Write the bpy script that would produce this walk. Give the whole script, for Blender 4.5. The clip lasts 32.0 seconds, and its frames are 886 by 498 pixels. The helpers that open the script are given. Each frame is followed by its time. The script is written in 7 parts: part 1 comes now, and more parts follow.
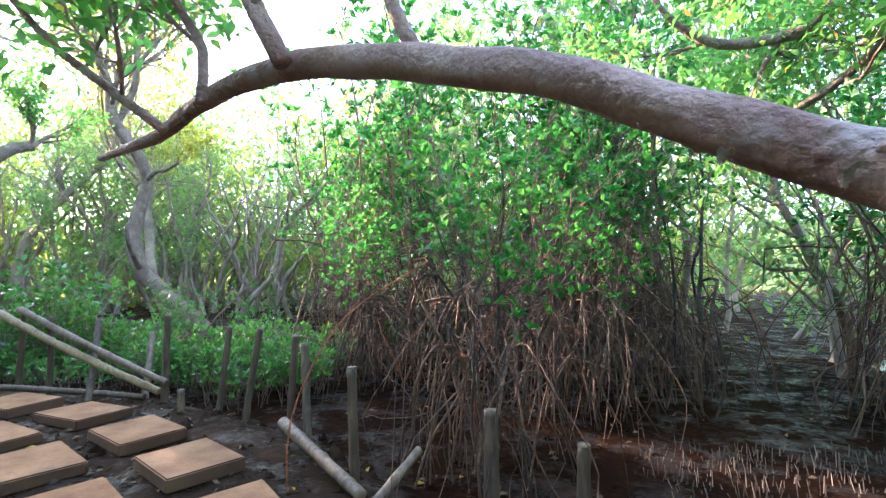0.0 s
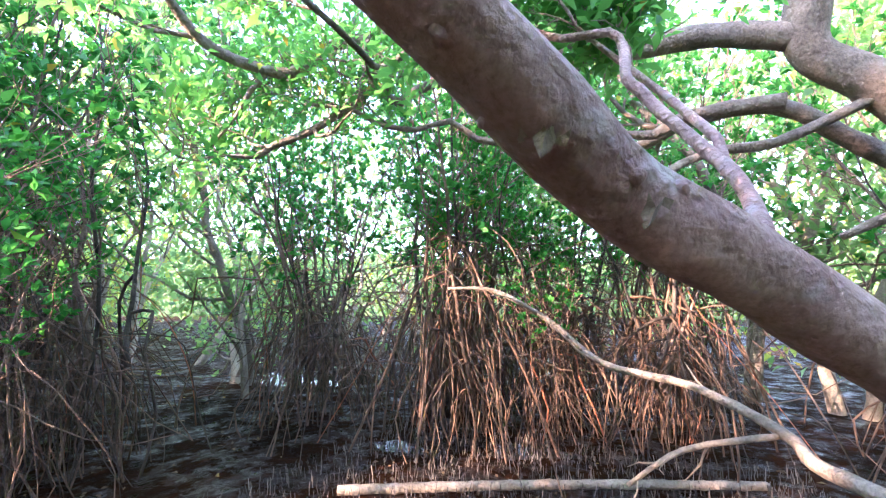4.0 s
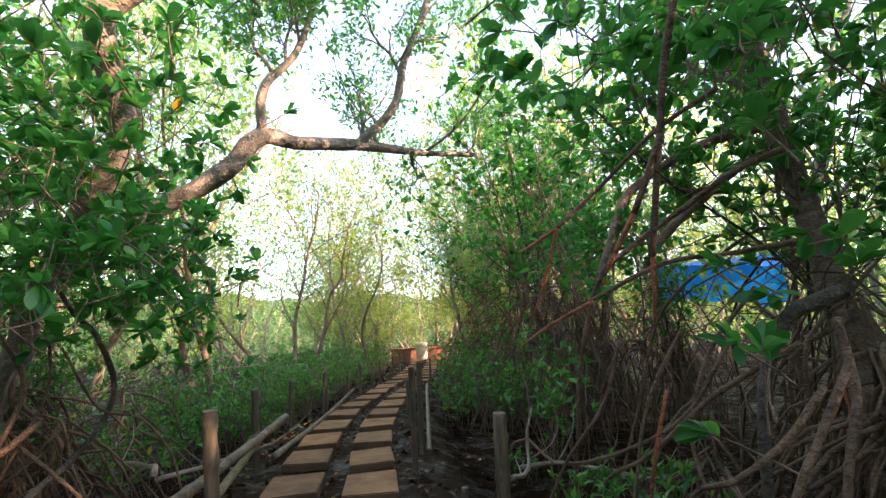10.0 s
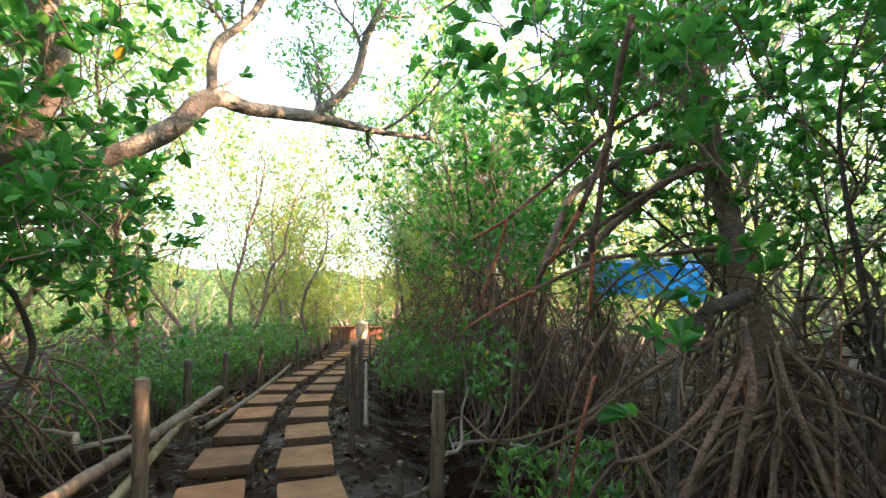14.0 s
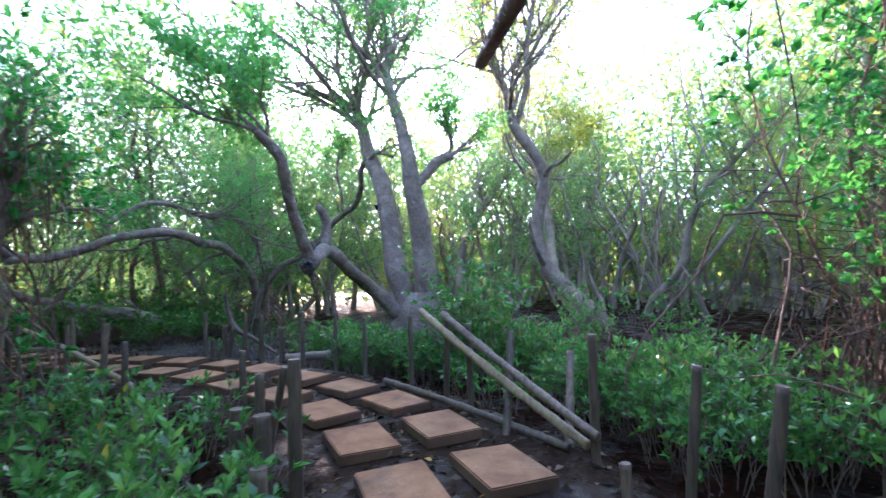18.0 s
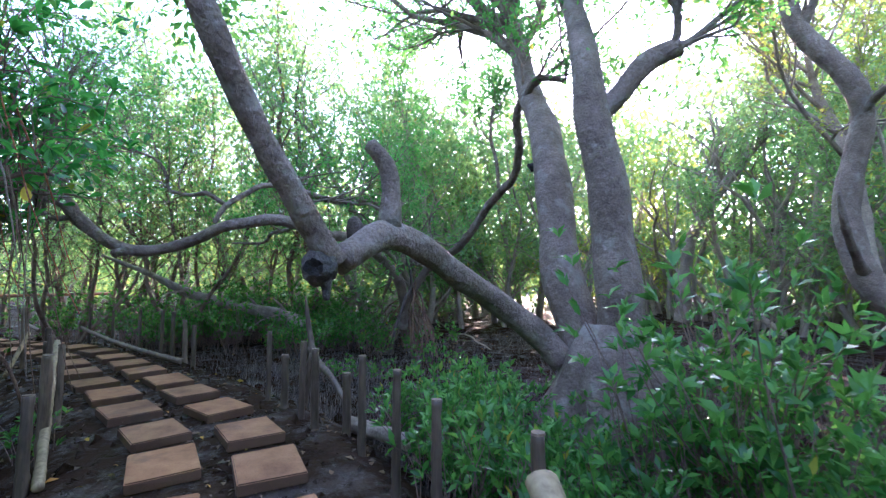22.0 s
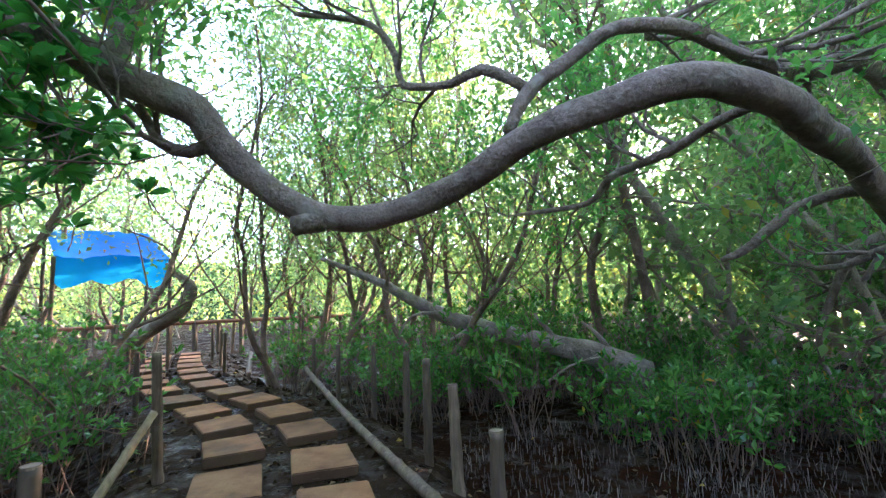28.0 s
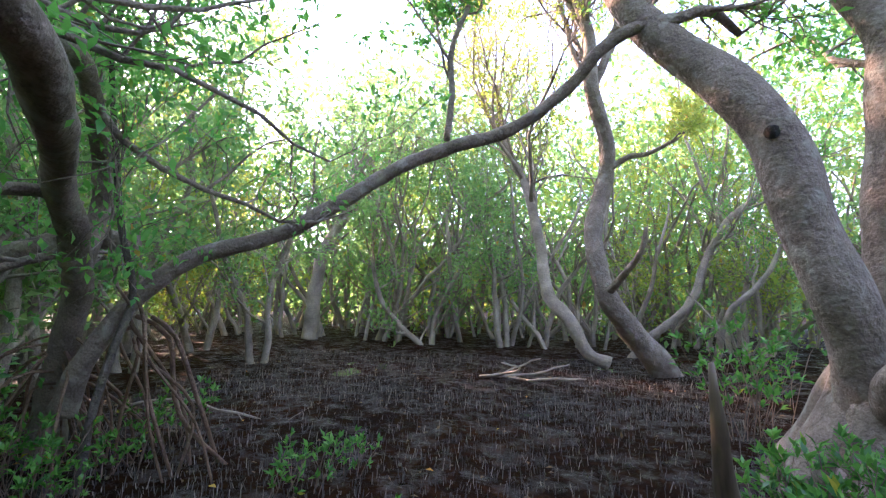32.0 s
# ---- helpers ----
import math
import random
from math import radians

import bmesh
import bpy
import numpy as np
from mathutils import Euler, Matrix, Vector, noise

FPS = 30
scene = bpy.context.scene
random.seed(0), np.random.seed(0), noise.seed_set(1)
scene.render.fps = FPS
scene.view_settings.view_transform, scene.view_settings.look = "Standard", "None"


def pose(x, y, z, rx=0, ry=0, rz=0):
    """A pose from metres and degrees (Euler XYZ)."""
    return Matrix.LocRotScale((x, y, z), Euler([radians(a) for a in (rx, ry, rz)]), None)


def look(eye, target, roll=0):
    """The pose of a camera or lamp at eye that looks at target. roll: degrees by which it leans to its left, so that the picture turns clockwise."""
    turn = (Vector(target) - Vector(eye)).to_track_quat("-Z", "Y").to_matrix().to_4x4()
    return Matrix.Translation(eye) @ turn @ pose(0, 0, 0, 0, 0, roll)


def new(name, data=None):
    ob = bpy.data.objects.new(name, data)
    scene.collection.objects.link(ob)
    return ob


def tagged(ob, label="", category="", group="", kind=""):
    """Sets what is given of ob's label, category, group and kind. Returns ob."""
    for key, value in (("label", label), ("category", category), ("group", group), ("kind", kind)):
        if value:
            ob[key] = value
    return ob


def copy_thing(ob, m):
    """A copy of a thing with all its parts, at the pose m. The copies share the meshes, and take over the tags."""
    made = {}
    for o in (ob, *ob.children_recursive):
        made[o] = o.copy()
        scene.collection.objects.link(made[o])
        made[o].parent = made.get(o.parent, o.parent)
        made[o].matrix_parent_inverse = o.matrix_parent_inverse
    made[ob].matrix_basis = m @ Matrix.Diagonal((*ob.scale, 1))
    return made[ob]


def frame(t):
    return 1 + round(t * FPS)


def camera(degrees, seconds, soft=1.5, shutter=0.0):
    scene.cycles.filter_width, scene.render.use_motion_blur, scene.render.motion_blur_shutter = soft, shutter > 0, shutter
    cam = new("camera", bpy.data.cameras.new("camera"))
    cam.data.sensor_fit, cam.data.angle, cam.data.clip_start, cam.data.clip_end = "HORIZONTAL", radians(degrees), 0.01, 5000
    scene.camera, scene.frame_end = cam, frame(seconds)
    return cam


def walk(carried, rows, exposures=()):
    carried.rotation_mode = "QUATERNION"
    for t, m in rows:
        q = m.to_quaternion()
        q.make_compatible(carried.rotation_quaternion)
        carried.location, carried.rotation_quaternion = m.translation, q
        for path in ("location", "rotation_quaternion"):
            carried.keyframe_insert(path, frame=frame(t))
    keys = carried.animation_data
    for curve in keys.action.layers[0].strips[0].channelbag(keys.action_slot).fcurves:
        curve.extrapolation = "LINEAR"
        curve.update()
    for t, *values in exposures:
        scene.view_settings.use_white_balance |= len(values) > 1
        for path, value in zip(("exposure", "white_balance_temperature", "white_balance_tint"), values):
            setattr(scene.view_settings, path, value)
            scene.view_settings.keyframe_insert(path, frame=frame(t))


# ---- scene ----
cam = camera(87.7, 32.0, soft=1.3, shutter=0.12)
PATH = [
    (0, (0.184, -0.632, 1.218), (-0.007, 1.356, 1.328), -0.2),
    (0.5, (0.163, -0.229, 1.231), (0.073, 1.766, 1.328), -0.2),
    (1, (0.11, 0.102, 1.253), (0.208, 2.097, 1.372), 0.9),
    (1.5, (0.162, 0.199, 1.245), (0.62, 2.14, 1.393), 1.4),
    (2, (0.139, 0.27, 1.276), (1.063, 2.035, 1.453), 1.2),
    (2.5, (0.125, 0.27, 1.273), (1.467, 1.738, 1.484), 1.0),
    (3, (0.114, 0.257, 1.277), (1.721, 1.425, 1.505), 1.0),
    (3.5, (0.12, 0.258, 1.274), (1.831, 1.269, 1.5), 0.5),
    (5.5, (0.08, 0.254, 1.268), (1.971, 0.884, 1.428), 1.4),
    (6, (0.04, 0.204, 1.28), (2.021, 0.127, 1.543), 1.9),
    (6.5, (0.012, 0.135, 1.288), (1.838, -0.607, 1.63), 1.7),
    (7, (-0.028, 0.084, 1.28), (1.487, -1.18, 1.61), 1.4),
    (7.5, (-0.072, 0.12, 1.285), (0.972, -1.561, 1.575), 1.7),
    (8, (-0.112, 0.107, 1.285), (0.426, -1.808, 1.488), 1.0),
    (8.5, (-0.169, 0.1, 1.287), (0.068, -1.874, 1.505), -0.1),
    (9, (-0.222, 0.055, 1.282), (-0.314, -1.918, 1.599), -1.3),
    (9.5, (-0.244, 0.022, 1.293), (-0.373, -1.94, 1.661), -2.6),
    (10, (-0.237, 0.017, 1.305), (-0.357, -1.949, 1.651), -3.0),
    (10.5, (-0.227, 0.035, 1.299), (-0.334, -1.94, 1.596), -2.3),
    (11, (-0.214, 0.051, 1.296), (-0.255, -1.925, 1.601), -1.6),
    (11.5, (-0.196, 0.063, 1.295), (-0.165, -1.912, 1.609), -0.2),
    (12, (-0.185, 0.074, 1.292), (-0.164, -1.904, 1.591), 0.1),
    (12.5, (-0.182, 0.075, 1.292), (-0.163, -1.903, 1.589), 0.4),
    (13, (-0.202, 0.048, 1.3), (-0.179, -1.932, 1.583), -0.1),
    (13.5, (-0.183, 0.061, 1.295), (-0.28, -1.917, 1.575), 0.1),
    (15.5, (-0.277, 0.261, 1.312), (-1.779, -1.047, 1.489), -0.7),
    (16, (-0.411, 0.372, 1.317), (-2.252, -0.388, 1.496), -1.3),
    (16.5, (-0.556, 0.415, 1.277), (-2.549, 0.383, 1.439), -1.4),
    (17, (-0.811, 0.373, 1.301), (-2.765, 0.774, 1.448), -1.2),
    (17.5, (-1.02, 0.586, 1.252), (-2.839, 1.407, 1.373), -1.9),
    (18, (-1.254, 1.063, 1.271), (-2.803, 2.324, 1.377), -2.0),
    (18.5, (-1.476, 1.527, 1.245), (-2.655, 3.139, 1.353), -1.9),
    (19, (-1.694, 2.003, 1.312), (-2.878, 3.612, 1.412), -1.6),
    (19.5, (-1.831, 2.552, 1.336), (-3.078, 4.113, 1.433), -1.7),
    (20, (-2.134, 2.908, 1.3), (-3.564, 4.303, 1.408), -1.3),
    (20.5, (-2.635, 3.199, 1.344), (-4.239, 4.389, 1.455), -1.0),
    (21, (-3.193, 3.491, 1.341), (-4.922, 4.488, 1.456), -0.2),
    (21.5, (-3.765, 3.632, 1.298), (-5.611, 4.393, 1.422), -0.1),
    (22, (-4.423, 3.66, 1.378), (-6.361, 4.142, 1.501), -0.1),
    (22.5, (-5.079, 3.732, 1.347), (-7.061, 3.954, 1.492), 0.2),
    (23, (-5.556, 3.669, 1.343), (-7.549, 3.583, 1.495), 0.2),
    (23.5, (-6.091, 3.586, 1.299), (-8.044, 3.179, 1.439), 0.1),
    (24, (-6.488, 3.421, 1.297), (-8.394, 2.826, 1.403), -0.5),
    (24.5, (-6.948, 2.993, 1.294), (-8.84, 2.353, 1.397), -1.1),
    (25, (-7.539, 2.8, 1.275), (-9.437, 2.176, 1.378), -0.7),
    (25.5, (-8.099, 2.707, 1.272), (-9.997, 2.095, 1.42), -0.4),
    (27.5, (-9.84, 2.065, 1.228), (-11.73, 1.448, 1.438), -1.2),
    (28, (-10.319, 1.882, 1.256), (-12.259, 1.443, 1.467), -1.9),
    (28.5, (-10.776, 1.701, 1.252), (-12.753, 1.541, 1.508), -1.9),
    (29, (-11.123, 1.82, 1.316), (-13.066, 2.245, 1.524), -2.7),
    (29.5, (-11.106, 1.827, 1.309), (-12.827, 2.827, 1.502), -1.9),
    (30, (-11.147, 1.849, 1.323), (-12.339, 3.443, 1.515), -1.3),
    (30.5, (-11.149, 1.852, 1.324), (-12.02, 3.641, 1.52), -1.0),
    (31, (-11.159, 1.851, 1.326), (-11.836, 3.722, 1.525), -0.0),
    (31.5, (-11.165, 1.854, 1.327), (-11.674, 3.777, 1.529), 0.7),
    (32, (-11.171, 1.859, 1.33), (-11.619, 3.799, 1.524), 0.9),
]
walk(cam, [(t, look(eye, target, roll)) for t, eye, target, roll in PATH],
     exposures=[(0.0, 3.72, 5400, 24), (1.8, 3.78, 6378, 22), (3.0, 4.02, 5880, 24), (6.0, 3.60, 4550, 40), (7.0, 3.12, 4650, 39), (8.0, 2.65, 5300, 30), (9.0, 2.64, 5800, 23), (13.5, 2.93, 6268, 21), (15.5, 3.56, 6143, 19), (17.0, 3.76, 5500, 23), (18.0, 3.22, 4950, 31), (20.0, 3.26, 4725, 32), (22.0, 3.14, 5000, 32), (23.0, 3.40, 5450, 32), (24.0, 3.76, 6500, 35), (25.0, 3.80, 6600, 37), (28.0, 3.55, 5380, 29), (29.0, 3.74, 5550, 31), (30.0, 3.55, 5400, 31), (32.0, 3.38, 5550, 33)])

# ---- light: low evening sun through the canopy, bright hazy sky ----
SUN_HEADING, SUN_HEIGHT = 64.2, 17.5
world = bpy.data.worlds.new("sky")
scene.world = world
world.use_nodes = True
wn = world.node_tree.nodes
wl = world.node_tree.links
sky = wn.new("ShaderNodeTexSky")
sky.sky_type = "NISHITA"
sky.sun_disc = False
sky.sun_elevation = radians(SUN_HEIGHT)
sky.sun_rotation = radians(-SUN_HEADING)
sky.air_density, sky.dust_density, sky.ozone_density = 1.0, 1.2, 1.0
wn["Background"].inputs["Strength"].default_value = 0.12
haze = wn.new("ShaderNodeHueSaturation")
haze.inputs["Saturation"].default_value, haze.inputs["Value"].default_value = 0.68, 1.2
wl.new(sky.outputs["Color"], haze.inputs["Color"])
wl.new(haze.outputs["Color"], wn["Background"].inputs["Color"])
sun = new("sun", bpy.data.lights.new("sun", "SUN"))
sun.data.energy, sun.data.angle, sun.data.color = 5.0, radians(0.6), (1.0, 0.66, 0.38)
sun_dir = Vector((-math.sin(radians(SUN_HEADING)) * math.cos(radians(SUN_HEIGHT)), math.cos(radians(SUN_HEADING)) * math.cos(radians(SUN_HEIGHT)), math.sin(radians(SUN_HEIGHT))))
sun.matrix_world = look(sun_dir * 60, (0, 0, 0))

# ---- materials ----
def nodes_of(name):
    m = bpy.data.materials.new(name)
    m.use_nodes = True
    nt = m.node_tree
    return m, nt, nt.nodes["Principled BSDF"]


def noise_node(nt, scale, detail=4.0, rough=0.55, vec=None):
    n = nt.nodes.new("ShaderNodeTexNoise")
    n.inputs["Scale"].default_value, n.inputs["Detail"].default_value, n.inputs["Roughness"].default_value = scale, detail, rough
    if vec is not None:
        nt.links.new(vec, n.inputs["Vector"])
    return n


def ramp_node(nt, fac, stops):
    r = nt.nodes.new("ShaderNodeValToRGB")
    e = r.color_ramp.elements
    while len(e) < len(stops):
        e.new(0.5)
    for el, (p, c) in zip(e, stops):
        el.position, el.color = p, (*c, 1.0)
    nt.links.new(fac, r.inputs["Fac"])
    return r


def mix_node(nt, fac, a, b, mode="MIX"):
    m = nt.nodes.new("ShaderNodeMix")
    m.data_type, m.blend_type = "RGBA", mode
    for sock, v in ((m.inputs[0], fac), (m.inputs[6], a), (m.inputs[7], b)):
        if isinstance(v, bpy.types.NodeSocket):
            nt.links.new(v, sock)
        elif isinstance(v, (int, float)):
            sock.default_value = v
        else:
            sock.default_value = (*v, 1.0)
    return m.outputs[2]


def bump_node(nt, height, strength, dist, normal=None):
    b = nt.nodes.new("ShaderNodeBump")
    b.inputs["Strength"].default_value, b.inputs["Distance"].default_value = strength, dist
    nt.links.new(height, b.inputs["Height"])
    if normal is not None:
        nt.links.new(normal, b.inputs["Normal"])
    return b.outputs["Normal"]


def world_pos(nt):
    return nt.nodes.new("ShaderNodeNewGeometry").outputs["Position"]


def obj_pos(nt):
    return nt.nodes.new("ShaderNodeTexCoord").outputs["Object"]


def bark(name, dark, light, rough=0.85, scale=7.0, moss=None, cracks=0.65):
    """Bark: blotches, fine cracks and lenticel bumps."""
    m, nt, p = nodes_of(name)
    pos = obj_pos(nt)
    big = noise_node(nt, scale * 0.5, 5, 0.6, pos)
    fine = noise_node(nt, scale * 9, 5, 0.65, pos)
    vor = nt.nodes.new("ShaderNodeTexVoronoi")
    vor.inputs["Scale"].default_value = scale * 5
    nt.links.new(pos, vor.inputs["Vector"])
    col = ramp_node(nt, big.outputs["Fac"], [(0.3, dark), (0.52, tuple(0.5 * (a + b) for a, b in zip(dark, light))), (0.7, light)]).outputs["Color"]
    crack = ramp_node(nt, fine.outputs["Fac"], [(0.32, (0.4, 0.37, 0.35)), (0.6, (1, 1, 1))]).outputs["Color"]
    col = mix_node(nt, cracks, col, crack, "MULTIPLY")
    if moss:
        patch = ramp_node(nt, noise_node(nt, scale * 0.9, 3, 0.5, pos).outputs["Fac"], [(0.56, (0, 0, 0)), (0.68, (1, 1, 1))]).outputs["Color"]
        col = mix_node(nt, patch, col, moss)
    nt.links.new(col, p.inputs["Base Color"])
    p.inputs["Roughness"].default_value = rough
    knobs = noise_node(nt, scale * 2.6, 3, 0.5, pos)
    n1 = bump_node(nt, vor.outputs["Distance"], 0.35, 0.014, bump_node(nt, knobs.outputs["Fac"], 0.7, 0.04, bump_node(nt, big.outputs["Fac"], 0.7, 0.06)))
    n2 = bump_node(nt, fine.outputs["Fac"], 0.65, 0.012, n1)
    nt.links.new(n2, p.inputs["Normal"])
    return m


def foliage(name, greens, yellow=0.03, gloss=0.32, through_col=(0.30, 0.50, 0.06), through_amount=0.4):
    """Leaves: a colour for each leaf, waxy top, light shining through."""
    m, nt, p = nodes_of(name)
    geo = nt.nodes.new("ShaderNodeNewGeometry")
    ri = geo.outputs["Random Per Island"]
    n = len(greens)
    stops = [(i / n * (1 - yellow), g) for i, g in enumerate(greens)] + [(1 - yellow, greens[-1]), (1.0 - yellow * 0.5, (0.50, 0.36, 0.03)), (1.0, (0.55, 0.22, 0.03))]
    col = ramp_node(nt, ri, stops)
    vein = noise_node(nt, 60, 2, 0.5, obj_pos(nt))
    c2 = mix_node(nt, 0.3, col.outputs["Color"], ramp_node(nt, vein.outputs["Fac"], [(0.3, (0.6, 0.6, 0.6)), (0.7, (1, 1, 1))]).outputs["Color"], "MULTIPLY")
    nt.links.new(c2, p.inputs["Base Color"])
    p.inputs["Roughness"].default_value = gloss
    p.inputs["Specular IOR Level"].default_value = 0.5
    tr = nt.nodes.new("ShaderNodeBsdfTranslucent")
    tc = mix_node(nt, 0.45, col.outputs["Color"], through_col)
    nt.links.new(tc, tr.inputs["Color"])
    mx = nt.nodes.new("ShaderNodeMixShader")
    mx.inputs["Fac"].default_value = through_amount
    nt.links.new(p.outputs["BSDF"], mx.inputs[1])
    nt.links.new(tr.outputs["BSDF"], mx.inputs[2])
    nt.links.new(mx.outputs["Shader"], nt.nodes["Material Output"].inputs["Surface"])
    return m


BARK_GREY = bark("smooth_grey_bark", (0.145, 0.108, 0.082), (0.345, 0.275, 0.22), 0.8, 6.0, (0.27, 0.24, 0.195), 0.75)
BARK_CHAR = bark("charred_bark", (0.05, 0.044, 0.04), (0.2, 0.175, 0.155), 0.85, 9.0)
BARK_BROWN = bark("red_brown_bark", (0.13, 0.085, 0.062), (0.36, 0.25, 0.19), 0.82, 7.0)
BARK_ARCH = bark("grey_brown_peeling_bark", (0.27, 0.155, 0.135), (0.66, 0.48, 0.43), 0.7, 8.0, (0.45, 0.37, 0.36), 0.55)
BARK_TAN = bark("pale_tan_bark", (0.17, 0.135, 0.11), (0.45, 0.38, 0.32), 0.82, 7.0)
BARK_DARK = bark("dark_bark", (0.045, 0.036, 0.03), (0.16, 0.13, 0.105), 0.85, 8.0)
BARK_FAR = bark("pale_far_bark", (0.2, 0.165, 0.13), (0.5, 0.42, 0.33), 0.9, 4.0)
ROOT_BROWN = bark("brown_root", (0.09, 0.05, 0.031), (0.28, 0.172, 0.107), 0.7, 9.0)
ROOT_DARK = bark("grey_brown_root", (0.04, 0.026, 0.018), (0.13, 0.09, 0.064), 0.75, 9.0)
ROOT_RED = bark("red_root", (0.26, 0.075, 0.032), (0.52, 0.19, 0.085), 0.7, 9.0)
DEADWOOD = bark("bleached_wood", (0.2, 0.16, 0.12), (0.46, 0.38, 0.3), 0.8, 6.0)
HOLLOW = bark("rotten_hollow", (0.012, 0.01, 0.009), (0.04, 0.034, 0.03), 0.95, 9.0)
LEAF_BIG = foliage("broad_waxy_leaf", [(0.018, 0.1, 0.032), (0.03, 0.16, 0.041), (0.05, 0.24, 0.053), (0.1, 0.345, 0.064)], 0.015, 0.25, (0.19, 0.68, 0.085), 0.45)
LEAF_SMALL = foliage("small_canopy_leaf", [(0.035, 0.16, 0.045), (0.06, 0.24, 0.06), (0.095, 0.31, 0.072), (0.15, 0.4, 0.085)], 0.02, 0.42, (0.32, 0.74, 0.13), 0.58)
# greens lightened to put distance haze into the leaf colour
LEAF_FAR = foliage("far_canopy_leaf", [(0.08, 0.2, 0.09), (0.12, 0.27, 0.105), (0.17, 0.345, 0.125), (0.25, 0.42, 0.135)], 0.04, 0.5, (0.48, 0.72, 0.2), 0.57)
# warm sunlight is painted into this leaf colour, yellower than the other greens
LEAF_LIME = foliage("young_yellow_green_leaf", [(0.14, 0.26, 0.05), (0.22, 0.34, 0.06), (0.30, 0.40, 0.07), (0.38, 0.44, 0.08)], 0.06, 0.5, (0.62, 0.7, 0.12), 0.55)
LEAF_SHRUB = foliage("shrub_leaf", [(0.024, 0.098, 0.026), (0.046, 0.158, 0.036), (0.08, 0.235, 0.048), (0.15, 0.36, 0.068)], 0.015, 0.2, (0.24, 0.58, 0.095), 0.4)


def woods_backdrop_material():
    m, nt, p = nodes_of("distant_woods")
    pos = world_pos(nt)
    big = noise_node(nt, 0.35, 6, 0.65, pos)
    fine = noise_node(nt, 3.0, 5, 0.7, pos)
    col = ramp_node(nt, big.outputs["Fac"], [(0.3, (0.018, 0.045, 0.018)), (0.55, (0.04, 0.085, 0.028)), (0.72, (0.085, 0.14, 0.045))]).outputs["Color"]
    col = mix_node(nt, 0.8, col, ramp_node(nt, fine.outputs["Fac"], [(0.35, (0.3, 0.3, 0.3)), (0.6, (1.2, 1.2, 1.2))]).outputs["Color"], "MULTIPLY")
    nt.links.new(col, p.inputs["Base Color"])
    p.inputs["Roughness"].default_value = 0.9
    return m


WOODS_FAR = woods_backdrop_material()


def slab_material():
    m, nt, p = nodes_of("worn_concrete_slab")
    pos = world_pos(nt)
    oi = nt.nodes.new("ShaderNodeObjectInfo")
    big = noise_node(nt, 3.2, 5, 0.6, pos)
    fine = noise_node(nt, 90, 4, 0.7, pos)
    col = ramp_node(nt, big.outputs["Fac"], [(0.28, (0.17, 0.076, 0.034)), (0.5, (0.31, 0.162, 0.072)), (0.72, (0.42, 0.242, 0.118))]).outputs["Color"]
    tone = ramp_node(nt, oi.outputs["Random"], [(0.0, (0.72, 0.66, 0.62)), (0.5, (0.95, 0.92, 0.9)), (1.0, (1.1, 0.98, 0.86))]).outputs["Color"]
    col = mix_node(nt, 1.0, col, tone, "MULTIPLY")
    grit = ramp_node(nt, fine.outputs["Fac"], [(0.32, (0.55, 0.52, 0.5)), (0.5, (1, 1, 1))]).outputs["Color"]
    col = mix_node(nt, 0.7, col, grit, "MULTIPLY")
    mud = ramp_node(nt, noise_node(nt, 1.7, 6, 0.65, pos).outputs["Fac"], [(0.55, (0, 0, 0)), (0.66, (1, 1, 1))]).outputs["Color"]
    col = mix_node(nt, mix_node(nt, 0.55, (0, 0, 0), mud), col, (0.085, 0.058, 0.04))
    # steep side faces are mixed towards dark brown, the top keeps its colour
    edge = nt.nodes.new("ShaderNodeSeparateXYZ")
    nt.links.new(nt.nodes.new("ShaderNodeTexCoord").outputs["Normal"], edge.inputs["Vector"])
    side_mask = ramp_node(nt, edge.outputs["Z"], [(0.3, (1, 1, 1)), (0.8, (0, 0, 0))]).outputs["Color"]
    col = mix_node(nt, mix_node(nt, 0.75, (0, 0, 0), side_mask), col, (0.05, 0.032, 0.021))
    nt.links.new(col, p.inputs["Base Color"])
    p.inputs["Roughness"].default_value = 0.85
    nt.links.new(bump_node(nt, fine.outputs["Fac"], 0.5, 0.004, bump_node(nt, big.outputs["Fac"], 0.4, 0.02)), p.inputs["Normal"])
    return m


